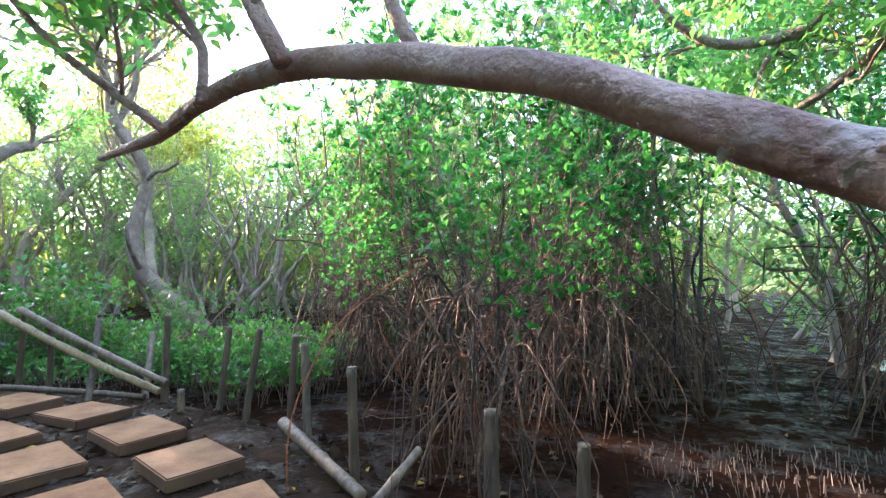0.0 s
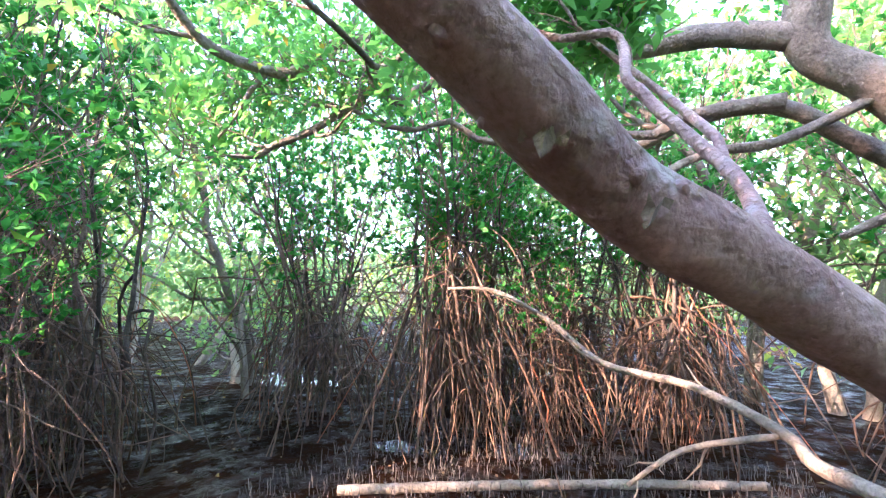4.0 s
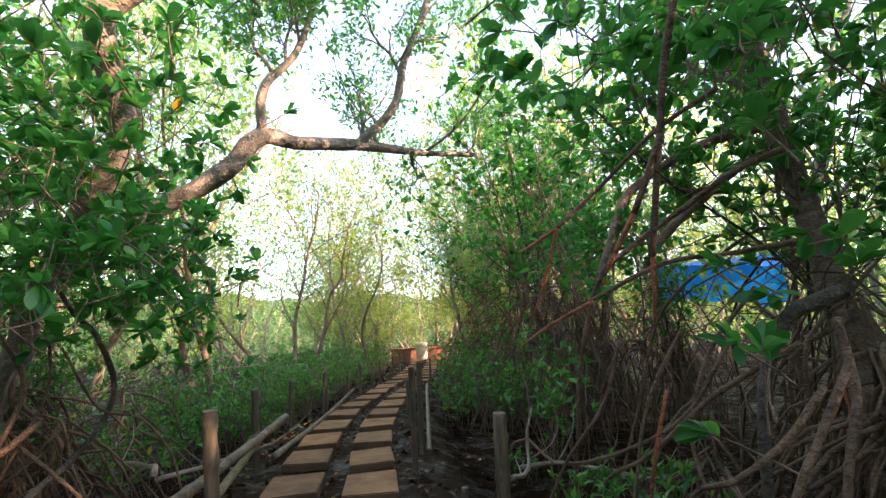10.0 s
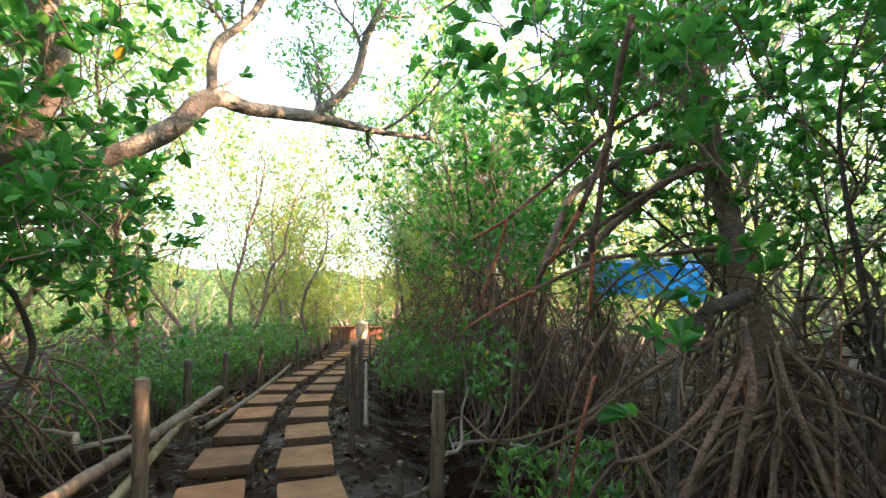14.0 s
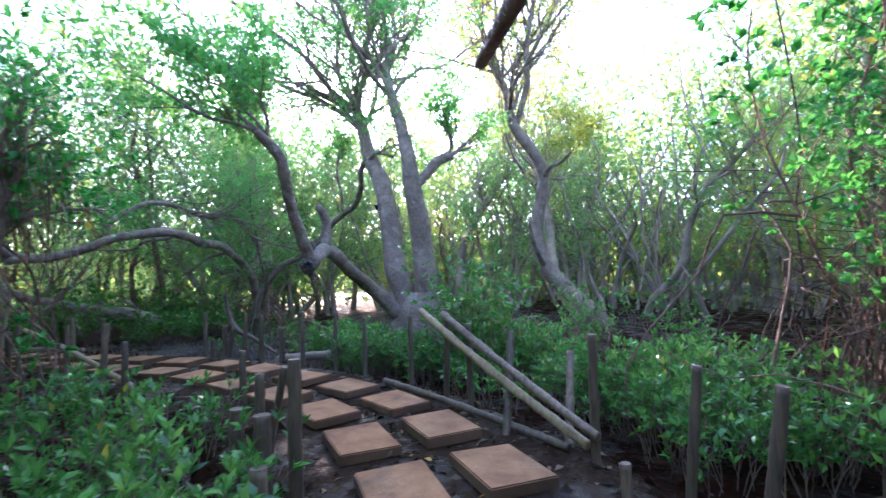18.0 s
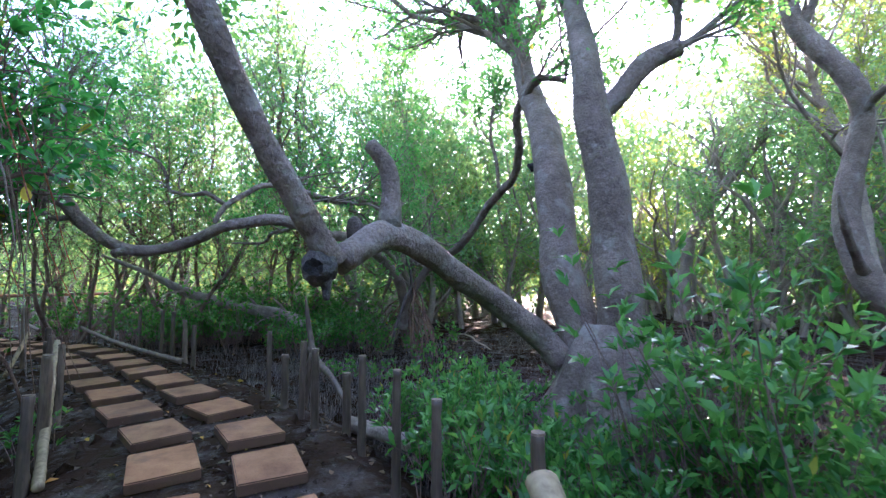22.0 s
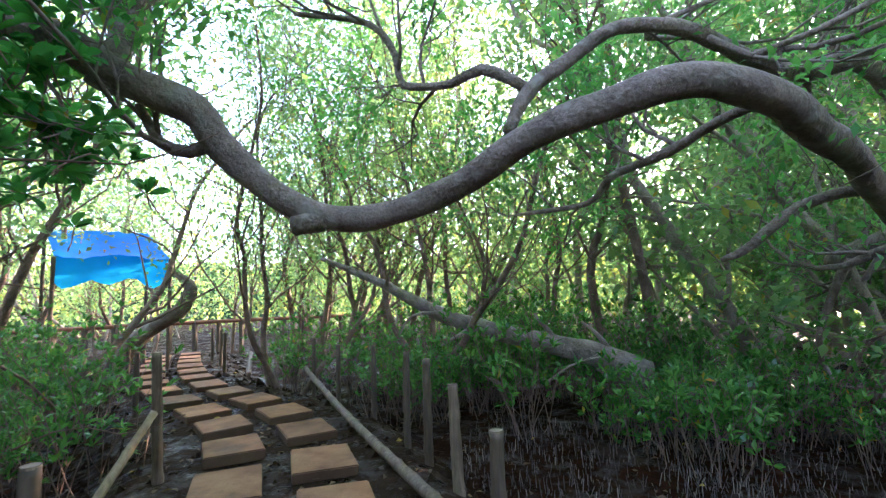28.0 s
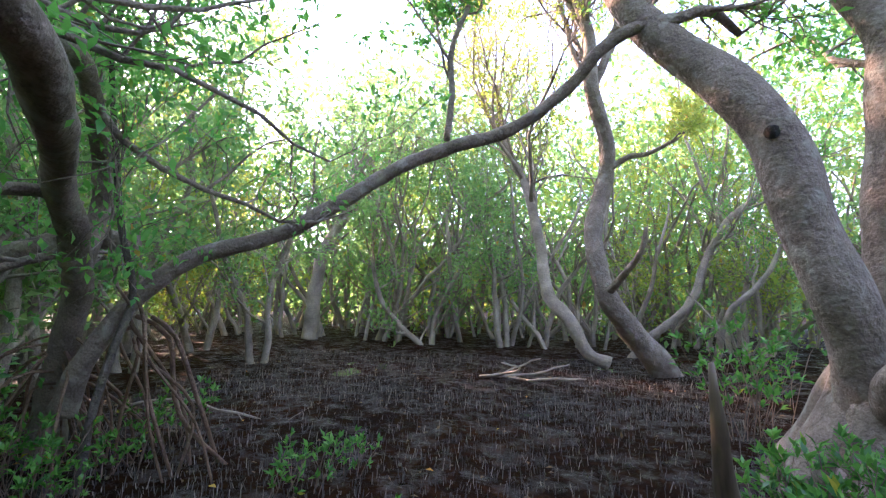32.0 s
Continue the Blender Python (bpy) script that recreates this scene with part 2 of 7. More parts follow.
def mud_material():
    m, nt, p = nodes_of("wet_dark_mud")
    pos = world_pos(nt)
    big = noise_node(nt, 0.55, 5, 0.6, pos)
    mid = noise_node(nt, 6.0, 6, 0.65, pos)
    fine = noise_node(nt, 45, 5, 0.7, pos)
    col = ramp_node(nt, mid.outputs["Fac"], [(0.3, (0.006, 0.0036, 0.0026)), (0.5, (0.014, 0.008, 0.0054)), (0.72, (0.034, 0.019, 0.011))]).outputs["Color"]
    warm = ramp_node(nt, big.outputs["Fac"], [(0.35, (0.75, 0.75, 0.78)), (0.65, (1.5, 1.1, 0.85))]).outputs["Color"]
    col = mix_node(nt, 1.0, col, warm, "MULTIPLY")
    speck = ramp_node(nt, fine.outputs["Fac"], [(0.66, (0, 0, 0)), (0.72, (1, 1, 1))]).outputs["Color"]
    col = mix_node(nt, mix_node(nt, 0.5, (0, 0, 0), speck), col, (0.14, 0.1, 0.07))
    sep = nt.nodes.new("ShaderNodeSeparateXYZ")
    nt.links.new(pos, sep.inputs["Vector"])
    level = nt.nodes.new("ShaderNodeMath")
    level.operation = "MULTIPLY_ADD"
    level.inputs[1].default_value, level.inputs[2].default_value = 4.0, 1.4
    nt.links.new(sep.outputs["Z"], level.inputs[0])
    dry = ramp_node(nt, level.outputs["Value"], [(0.35, (0, 0, 0)), (0.8, (1, 1, 1))]).outputs["Color"]
    earth = ramp_node(nt, mid.outputs["Fac"], [(0.3, (0.016, 0.01, 0.0065)), (0.55, (0.04, 0.026, 0.017)), (0.72, (0.068, 0.046, 0.031))]).outputs["Color"]
    col = mix_node(nt, dry, col, earth)
    nt.links.new(col, p.inputs["Base Color"])
    rough = ramp_node(nt, mid.outputs["Fac"], [(0.36, (0.22, 0.22, 0.22)), (0.55, (0.8, 0.8, 0.8))]).outputs["Color"]
    nt.links.new(rough, p.inputs["Roughness"])
    wet = ramp_node(nt, noise_node(nt, 2.2, 6, 0.7, pos).outputs["Fac"], [(0.5, (0.01, 0.01, 0.01)), (0.62, (0.4, 0.4, 0.4))]).outputs["Color"]
    nt.links.new(wet, p.inputs["Specular IOR Level"])
    nt.links.new(bump_node(nt, fine.outputs["Fac"], 0.7, 0.012, bump_node(nt, mid.outputs["Fac"], 0.8, 0.06)), p.inputs["Normal"])
    return m


def plain(name, colour, rough=0.6, metal=0.0, vary=0.25, scale=12.0, bump=0.2, thin=None):
    m, nt, p = nodes_of(name)
    pos = obj_pos(nt)
    n = noise_node(nt, scale, 5, 0.6, pos)
    lo = tuple(c * (1 - vary) for c in colour)
    hi = tuple(min(1.0, c * (1 + vary)) for c in colour)
    nt.links.new(ramp_node(nt, n.outputs["Fac"], [(0.3, lo), (0.7, hi)]).outputs["Color"], p.inputs["Base Color"])
    p.inputs["Roughness"].default_value, p.inputs["Metallic"].default_value = rough, metal
    nt.links.new(bump_node(nt, n.outputs["Fac"], bump, 0.02), p.inputs["Normal"])
    if thin:
        tr = nt.nodes.new("ShaderNodeBsdfTranslucent")
        tr.inputs["Color"].default_value = (*thin, 1)
        mx = nt.nodes.new("ShaderNodeMixShader")
        mx.inputs["Fac"].default_value = 0.55
        nt.links.new(p.outputs["BSDF"], mx.inputs[1])
        nt.links.new(tr.outputs["BSDF"], mx.inputs[2])
        nt.links.new(mx.outputs["Shader"], nt.nodes["Material Output"].inputs["Surface"])
    return m


def bamboo(name, dark, light):
    m, nt, p = nodes_of(name)
    pos = obj_pos(nt)
    mp = nt.nodes.new("ShaderNodeMapping")
    mp.inputs["Scale"].default_value = (30, 30, 3)
    nt.links.new(pos, mp.inputs["Vector"])
    streak = noise_node(nt, 1.0, 4, 0.6, mp.outputs["Vector"])
    blot = noise_node(nt, 4.0, 4, 0.6, pos)
    col = ramp_node(nt, streak.outputs["Fac"], [(0.3, dark), (0.7, light)]).outputs["Color"]
    col = mix_node(nt, 0.6, col, ramp_node(nt, blot.outputs["Fac"], [(0.3, (0.4, 0.36, 0.33)), (0.6, (1, 1, 1))]).outputs["Color"], "MULTIPLY")
    nt.links.new(col, p.inputs["Base Color"])
    p.inputs["Roughness"].default_value = 0.6
    nt.links.new(bump_node(nt, streak.outputs["Fac"], 0.4, 0.006), p.inputs["Normal"])
    return m


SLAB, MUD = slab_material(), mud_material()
BAMBOO = bamboo("weathered_bamboo", (0.085, 0.06, 0.04), (0.29, 0.215, 0.145))
BAMBOO_YELLOW = bamboo("yellowed_bamboo", (0.22, 0.16, 0.08), (0.46, 0.36, 0.2))
POST_DARK = bamboo("dark_weathered_post", (0.055, 0.04, 0.028), (0.17, 0.125, 0.085))
CUT_END = plain("weathered_cut_wood", (0.2, 0.15, 0.1), 0.8, 0, 0.3, 40)
TARP = plain("blue_tarpaulin", (0.012, 0.25, 0.88), 0.35, 0, 0.3, 4, 0.7, (0.03, 0.5, 1.0))
RED_WALL = plain("terracotta_plaster", (0.27, 0.12, 0.07), 0.8, 0, 0.3, 6)
PALE_BIN = plain("pale_plastic", (0.55, 0.5, 0.4), 0.5, 0, 0.15, 8)
LITTER = foliage("dry_fallen_leaf", [(0.10, 0.065, 0.035), (0.16, 0.10, 0.05), (0.22, 0.14, 0.07), (0.09, 0.07, 0.045)], 0.08, 0.7, (0.3, 0.2, 0.08), 0.1)
LEAF_YELLOW = foliage("yellowed_leaf", [(0.7, 0.5, 0.03), (0.75, 0.55, 0.04)], 0.02, 0.4, (0.9, 0.7, 0.05), 0.45)
LITTER_ORANGE = foliage("orange_fallen_leaf", [(0.5, 0.13, 0.02), (0.6, 0.18, 0.03), (0.45, 0.2, 0.04)], 0.3, 0.5, (0.7, 0.25, 0.04), 0.2)
SPIKE, snt, sp = nodes_of("breathing_root")
spike_tone = ramp_node(snt, snt.nodes.new("ShaderNodeNewGeometry").outputs["Random Per Island"], [(0.0, (0.02, 0.015, 0.012)), (0.55, (0.06, 0.046, 0.036)), (0.85, (0.14, 0.112, 0.09)), (1.0, (0.3, 0.25, 0.2))])
snt.links.new(spike_tone.outputs["Color"], sp.inputs["Base Color"])
sp.inputs["Roughness"].default_value = 0.4
WATER = nodes_of("shallow_black_water")[0]
wp = WATER.node_tree.nodes["Principled BSDF"]
wp.inputs["Base Color"].default_value = (0.012, 0.011, 0.01, 1)
wp.inputs["Roughness"].default_value = 0.06
rip = noise_node(WATER.node_tree, 9.0, 3, 0.5, world_pos(WATER.node_tree))
WATER.node_tree.links.new(bump_node(WATER.node_tree, rip.outputs["Fac"], 0.12, 0.02), wp.inputs["Normal"])

# ---- shapes ----
rng = np.random.default_rng(11)


class Geo:
    """Collects vertices and faces of one mesh."""

    def __init__(self):
        self.v, self.tri, self.quad, self.n = [], [], [], 0

    def add(self, v, tri=None, quad=None):
        if tri is not None and len(tri):
            self.tri.append(np.asarray(tri, np.int64) + self.n)
        if quad is not None and len(quad):
            self.quad.append(np.asarray(quad, np.int64) + self.n)
        self.v.append(np.asarray(v, float))
        self.n += len(v)

    def mesh(self, name, material, smooth=True):
        me = bpy.data.meshes.new(name)
        v = np.concatenate(self.v) if self.v else np.zeros((0, 3))
        t = np.concatenate(self.tri) if self.tri else np.zeros((0, 3), np.int64)
        q = np.concatenate(self.quad) if self.quad else np.zeros((0, 4), np.int64)
        me.vertices.add(len(v))
        me.vertices.foreach_set("co", v.astype(np.float32).ravel())
        me.loops.add(3 * len(t) + 4 * len(q))
        me.loops.foreach_set("vertex_index", np.concatenate([t.ravel(), q.ravel()]).astype(np.int32))
        me.polygons.add(len(t) + len(q))
        me.polygons.foreach_set("loop_start", np.concatenate([np.arange(len(t)) * 3, 3 * len(t) + np.arange(len(q)) * 4]).astype(np.int32))
        me.polygons.foreach_set("use_smooth", np.full(len(t) + len(q), smooth))
        me.update(calc_edges=True)
        me.materials.append(material)
        return me


def part(name, geo, material, parent=None, label="", smooth=True):
    ob = new(name, geo.mesh(name, material, smooth))
    if parent is not None:
        ob.parent = parent
    return tagged(ob, label) if label else ob


def empty(name, at=(0, 0, 0), label="", category="", group="", kind=""):
    ob = new(name)
    ob.location = at
    return tagged(ob, label, category, group, kind)


def spline(pts, step=0.12):
    """Catmull-Rom through rows of numbers, resampled about evenly."""
    p = np.asarray(pts, float)
    p = np.vstack([2 * p[0] - p[1], p, 2 * p[-1] - p[-2]])
    out = []
    for i in range(1, len(p) - 2):
        n = max(2, int(np.linalg.norm(p[i + 1, :3] - p[i, :3]) / step))
        t = np.linspace(0, 1, n, endpoint=False)[:, None]
        a, b, c, d = p[i - 1], p[i], p[i + 1], p[i + 2]
        out.append(0.5 * (2 * b + (c - a) * t + (2 * a - 5 * b + 4 * c - d) * t**2 + (3 * b - a - 3 * c + d) * t**3))
    out.append(p[-2][None])
    return np.vstack(out)


def unit(v):
    return v / np.maximum(np.linalg.norm(v, axis=-1, keepdims=True), 1e-9)


def tube(geo, path, radii, sides=8, rough=0.06, cap=True, origin=(0, 0, 0), dome=0.4):
    """A round limb along a path, slightly uneven, with closed ends."""
    path = np.asarray(path, float) - np.asarray(origin, float)
    n = len(path)
    tan = unit(np.gradient(path, axis=0))
    up = np.array([0.0, 0, 1]) if abs(tan[0, 2]) < 0.9 else np.array([1.0, 0, 0])
    u = unit(np.cross(tan[0], up))
    us = []
    for i in range(n):
        u = unit(u - tan[i] * (u @ tan[i]))
        us.append(u)
    us = np.array(us)
    vs = np.cross(tan, us)
    a = np.linspace(0, 2 * np.pi, sides, endpoint=False)
    ph = rng.uniform(0, 6.3, 6)
    s = np.concatenate([[0], np.cumsum(np.linalg.norm(np.diff(path, axis=0), axis=1))])[:, None]
    r0 = np.maximum(np.asarray(radii, float)[:, None], 1e-4)
    k = 1.2 / max(float(np.mean(r0)), 0.01)
    wob = np.sin(2 * a + ph[0] + s * k * 0.23) * 0.6 + np.sin(3 * a + ph[1] - s * k * 0.41) * 0.5 + np.sin(a + ph[2] + s * k * 0.7) * 0.6 + np.sin(s * k * 1.1 + ph[3]) * 0.5
    rr = r0 * (1 + rough * wob)
    ring = path[:, None] + rr[..., None] * (np.cos(a)[None, :, None] * us[:, None] + np.sin(a)[None, :, None] * vs[:, None])
    v = ring.reshape(-1, 3)
    i, j = np.meshgrid(np.arange(n - 1), np.arange(sides), indexing="ij")
    j2 = (j + 1) % sides
    quad = np.stack([i * sides + j, i * sides + j2, (i + 1) * sides + j2, (i + 1) * sides + j], -1).reshape(-1, 4)
    tri = None
    if cap:
        v = np.vstack([v, path[0] - tan[0] * r0[0] * 0.15, path[-1] + tan[-1] * r0[-1] * dome])
        jj = np.arange(sides)
        e = (n - 1) * sides
        tri = np.vstack([np.stack([(jj + 1) % sides, jj, np.full(sides, n * sides)], -1), np.stack([e + jj, e + (jj + 1) % sides, np.full(sides, n * sides + 1)], -1)])
    geo.add(v, tri, quad)


def limb(geo, rows, sides=10, step=0.1, rough=0.06, origin=(0, 0, 0)):
    s = spline(rows, step)
    tube(geo, s[:, :3], s[:, 3], sides, rough, True, origin)
    return s


def wiggle(start, way, length, r0, r1, n=7, bend=0.25, rise=0.0):
    """A crooked twig: rows of x, y, z, radius."""
    way = unit(np.asarray(way, float))
    p = np.asarray(start, float)
    rows = [(*p, r0)]
    for i in range(1, n):
        way = unit(way + rng.normal(0, bend, 3) + np.array([0, 0, rise]))
        p = p + way * length / (n - 1)
        rows.append((*p, r0 + (r1 - r0) * i / (n - 1)))
    return np.array(rows)


def sprout(parent, count, lo, hi, length, angle=0.9, taper=0.55, bend=0.22, rise=0.12, n=6):
    """Side shoots off a parent limb (rows of x, y, z, r)."""
    out = []
    m = len(parent)
    tan = unit(np.gradient(parent[:, :3], axis=0))
    for f in np.linspace(lo, hi, count):
        i = int(np.clip((f + rng.uniform(-0.03, 0.03)) * (m - 1), 0, m - 1))
        side = unit(np.cross(tan[i], rng.normal(0, 1, 3)))
        side[2] = side[2] * 0.7 + 0.25
        way = unit(tan[i] * math.cos(angle) + unit(side) * math.sin(angle))
        r = parent[i, 3] * taper
        out.append(wiggle(parent[i, :3], way, length * rng.uniform(0.6, 1.25), max(r, 0.004), max(r * 0.3, 0.0025), n, bend, rise))
    return out


def leaves(geo, at, way, length, width, fold=0.25, near=True):
    """Pointed oval leaves. at, way: (n, 3); length, width: (n,)."""
    n = len(at)
    way = unit(way)
    side = unit(np.cross(way, rng.normal(0, 1, (n, 3)) * 0.45 + np.array([0, 0, 1.0])))
    nor = np.cross(side, way)
    length, width = np.asarray(length)[:, None], np.asarray(width)[:, None]
    base, tip = at, at + way * length - nor * length * 0.12
    if near:
        up = nor * width * fold
        rings = [base]
        for f, w in ((0.2, 0.26), (0.45, 0.45), (0.7, 0.5), (0.89, 0.34)):
            mid = at + way * length * f - nor * length * 0.1 * f * f
            rings += [mid - side * width * w + up * 2 * w, mid, mid + side * width * w + up * 2 * w]
        v = np.stack(rings + [tip], 1).reshape(-1, 3)
        k = np.arange(n)[:, None] * 14
        tri = np.concatenate([k + np.array([t]) for t in ((0, 2, 1), (0, 3, 2), (10, 11, 13), (11, 12, 13))])
        quad = np.concatenate([k + np.array([(j, j + 1, j + 4, j + 3)]) for i in (1, 4, 7) for j in (i, i + 1)])
        geo.add(v, tri, quad)
    else:
        m = at + way * length * 0.5
        up = nor * width * fold
        v = np.stack([base, m - side * width * 0.5 + up, m + side * width * 0.5 + up, tip], 1).reshape(-1, 3)
        k = np.arange(n)[:, None] * 4
        geo.add(v, np.concatenate([k + np.array([[0, 2, 1]]), k + np.array([[1, 2, 3]])]))


def rosettes(geo, tips, ways, per, length, spread=1.15, near=True, aspect=0.42):
    """Whorls of leaves at the shoot ends."""
    tips, ways = np.repeat(np.asarray(tips), per, 0), np.repeat(unit(np.asarray(ways)), per, 0)
    n = len(tips)
    side = unit(np.cross(ways, rng.normal(0, 1, (n, 3))))
    a = rng.uniform(0.35, spread, n)[:, None]
    way = unit(ways * np.cos(a) + side * np.sin(a))
    ln = length * rng.uniform(0.65, 1.15, n)
    leaves(geo, tips - ways * rng.uniform(0, 0.35, n)[:, None] * length, way, ln, ln * aspect * rng.uniform(0.85, 1.15, n), 0.22, near)


def spray(geo, rows, count, length, jitter, near=False, aspect=0.42, origin=None):
    """Leaves strewn along twigs (a list of rows)."""
    pts = np.vstack([r[1:, :3] for r in rows])
    tan = np.vstack([unit(np.gradient(r[:, :3], axis=0))[1:] for r in rows])
    i = rng.integers(0, len(pts), count)
    at = pts[i] + rng.normal(0, jitter, (count, 3))
    way = unit(tan[i] + rng.normal(0, 0.8, (count, 3)) + np.array([0, 0, -0.1]))
    ln = length * rng.uniform(0.6, 1.2, count)
    if origin is not None:
        lit = ~in_glade(at[:, 0] + origin[0], at[:, 1] + origin[1], at[:, 2] + origin[2], 0.3)
        at, way, ln = at[lit], way[lit], ln[lit]
    leaves(geo, at, way, ln, ln * aspect, 0.2, near)

# ---- plan: the slab walk's centre line, from the far south end round to the west ----
WALK = np.array([(-0.46, -23.0), (-0.34, -19.1), (-0.13, -15.6), (0.1, -13.3), (0.33, -11.9), (0.51, -10.44), (0.7, -9.15), (0.75, -8.2), (0.77, -7.1), (0.74, -6.15),
                 (0.67, -5.24), (0.57, -4.26), (0.42, -3.3), (0.22, -2.2), (-0.05, -1.1), (-0.5, 0.1), (-1.15, 1.2), (-1.92, 2.0), (-2.9, 2.65), (-3.6, 2.98), (-4.4, 3.18), (-5.43, 3.35),
                 (-6.4, 3.27), (-7.66, 3.0), (-8.5, 2.8), (-9.35, 2.47), (-10.2, 1.95), (-11.4, 1.25), (-12.0, 0.8), (-13.0, 0.18), (-14.3, -0.7), (-15.3, -1.7), (-16.05, -2.84), (-16.94, -4.14), (-17.95, -5.24),
                 (-19.4, -6.6), (-21.5, -8.4)])
LINE = spline(np.c_[WALK, np.zeros((len(WALK), 2))], 0.1)[:, :2]
MUD_LEVEL = -0.36


def off_walk(x, y):
    """Distance from the walk's centre line."""
    p = np.stack([np.ravel(x), np.ravel(y)], -1)
    out = np.full(len(p), 1e9)
    for i in range(0, len(LINE), 3):
        out = np.minimum(out, np.hypot(p[:, 0] - LINE[i, 0], p[:, 1] - LINE[i, 1]))
    return out.reshape(np.shape(x))


def smooth_noise(x, y, scale, seed):
    r = np.random.default_rng(seed)
    z = 0
    for k in range(5):
        a, f = r.uniform(0, 6.28), scale * r.uniform(0.6, 1.8)
        z = z + np.sin(f * (x * math.cos(a) + y * math.sin(a)) + r.uniform(0, 6.28) + 0.8 * np.sin(f * 0.7 * (y * math.cos(a) - x * math.sin(a)) + k))
    return z / 5


def ground_z(x, y):
    d = off_walk(x, y)
    rise = np.clip((1.75 - d) / 0.8, 0, 1)
    rise = rise * rise * (3 - 2 * rise)
    mud = MUD_LEVEL + 0.05 * smooth_noise(x, y, 1.3, 3) + 0.025 * smooth_noise(x, y, 4.5, 4) + 0.012 * smooth_noise(x, y, 14, 5)
    bank = -0.085 + 0.015 * smooth_noise(x, y, 5, 6) + 0.012 * smooth_noise(x, y, 17, 7)
    return mud * (1 - rise) + bank * rise


def ground_at(x, y):
    return float(ground_z(np.array([x]), np.array([y]))[0])


def axis_steps(lo, hi, step):
    fine = np.arange(lo, hi, step)
    far = np.cumsum(np.geomspace(step * 2, 60, 26))
    return np.concatenate([lo - far[::-1], fine, hi + far])


gx, gy = axis_steps(-24, 8, 0.13), axis_steps(-20, 18, 0.14)
X, Y = np.meshgrid(gx, gy, indexing="ij")
Z = ground_z(X, Y)
g = Geo()
ii, jj = np.meshgrid(np.arange(len(gx) - 1), np.arange(len(gy) - 1), indexing="ij")
w_ = len(gy)
g.add(np.stack([X, Y, Z], -1).reshape(-1, 3), None, np.stack([ii * w_ + jj, (ii + 1) * w_ + jj, (ii + 1) * w_ + jj + 1, ii * w_ + jj + 1], -1).reshape(-1, 4))
tagged(part("ground", g, MUD), "dark wet tidal mud with a raised earth bank under the walk", "ground", kind="structure")
g = Geo()
g.add([(-40, -40, -0.402), (30, -40, -0.402), (30, 40, -0.402), (-40, 40, -0.402)], None, [(0, 1, 2, 3)])
tagged(part("water", g, WATER), "thin black standing water in the mud's hollows", "water", kind="structure")


# spots that the low sun reaches through gaps in the canopy
GLADES = ((5.9, 1.1, 0.0), (3.6, 2.7, -0.2), (-9.9, 12.0, 0.2))


def in_glade(x, y, z, width):
    """Whether the low sun's way to one of the lit spots passes here."""
    hit = np.zeros(np.shape(x), bool)
    for a, b, c in GLADES:
        along = (x - a) * sun_dir.x + (y - b) * sun_dir.y + (z - c) * sun_dir.z
        dx, dy, dz = x - a - along * sun_dir.x, y - b - along * sun_dir.y, z - c - along * sun_dir.z
        hit |= (along > 0) & (dx * dx + dy * dy + dz * dz < width * width)
    return hit

# ---- the trees beside the walk: limbs as rows of x, y, z, radius ----
A_MAIN = [(2.30, -1.00, -0.50, 0.120), (1.88, -0.56, 0.62, 0.095), (1.66, -0.36, 0.87, 0.088), (1.39, -0.13, 1.11, 0.082), (1.14, 0.14, 1.31, 0.076), (0.91, 0.35, 1.44, 0.072), (0.68, 0.47, 1.57, 0.068), (0.40, 0.62, 1.75, 0.064), (0.08, 0.80, 1.88, 0.062), (-0.38, 1.06, 2.04, 0.060), (-0.86, 1.33, 2.12, 0.056), (-1.30, 1.57, 2.09, 0.045), (-1.67, 1.78, 2.01, 0.036), (-2.38, 2.18, 2.00, 0.022)]
A_LIMB1 = [(-0.58, 1.01, 2.02, 0.040), (-0.68, 1.01, 2.21, 0.040), (-0.79, 1.05, 2.45, 0.035), (-0.92, 1.09, 2.82, 0.030)]
A_LIMB2 = [(-0.05, 0.93, 1.98, 0.032), (-0.15, 0.96, 2.19, 0.028), (-0.22, 1.02, 2.45, 0.022), (-0.39, 1.07, 2.81, 0.018)]
A_LIMB3 = [(-1.10, 1.30, 1.99, 0.026), (-1.13, 1.35, 2.27, 0.024), (-1.28, 1.36, 2.53, 0.020), (-1.40, 1.42, 2.92, 0.016)]
A_LIMB4 = [(-1.41, 1.49, 1.94, 0.026), (-1.67, 1.39, 2.15, 0.022), (-1.91, 1.36, 2.34, 0.020), (-2.11, 1.31, 2.58, 0.016)]
A_LIMB5 = [(1.22, 0.13, 1.38, 0.026), (1.44, 0.13, 1.52, 0.022), (1.52, 0.16, 1.61, 0.021), (1.60, 0.21, 1.70, 0.021), (1.66, 0.31, 1.84, 0.020), (1.72, 0.39, 1.97, 0.020), (1.74, 0.43, 2.03, 0.019), (1.96, 0.46, 2.26, 0.020), (1.96, 0.51, 2.34, 0.018), (1.97, 0.70, 2.37, 0.017), (1.96, 0.83, 2.44, 0.015), (1.92, 0.96, 2.52, 0.013), (1.81, 1.15, 2.54, 0.010)]
A_LIMB6 = [(1.52, 0.17, 1.61, 0.016), (1.64, 0.18, 1.74, 0.016), (1.76, 0.24, 1.86, 0.016), (2.04, 0.36, 2.11, 0.016), (2.04, 0.53, 2.30, 0.013), (2.07, 0.63, 2.43, 0.010)]
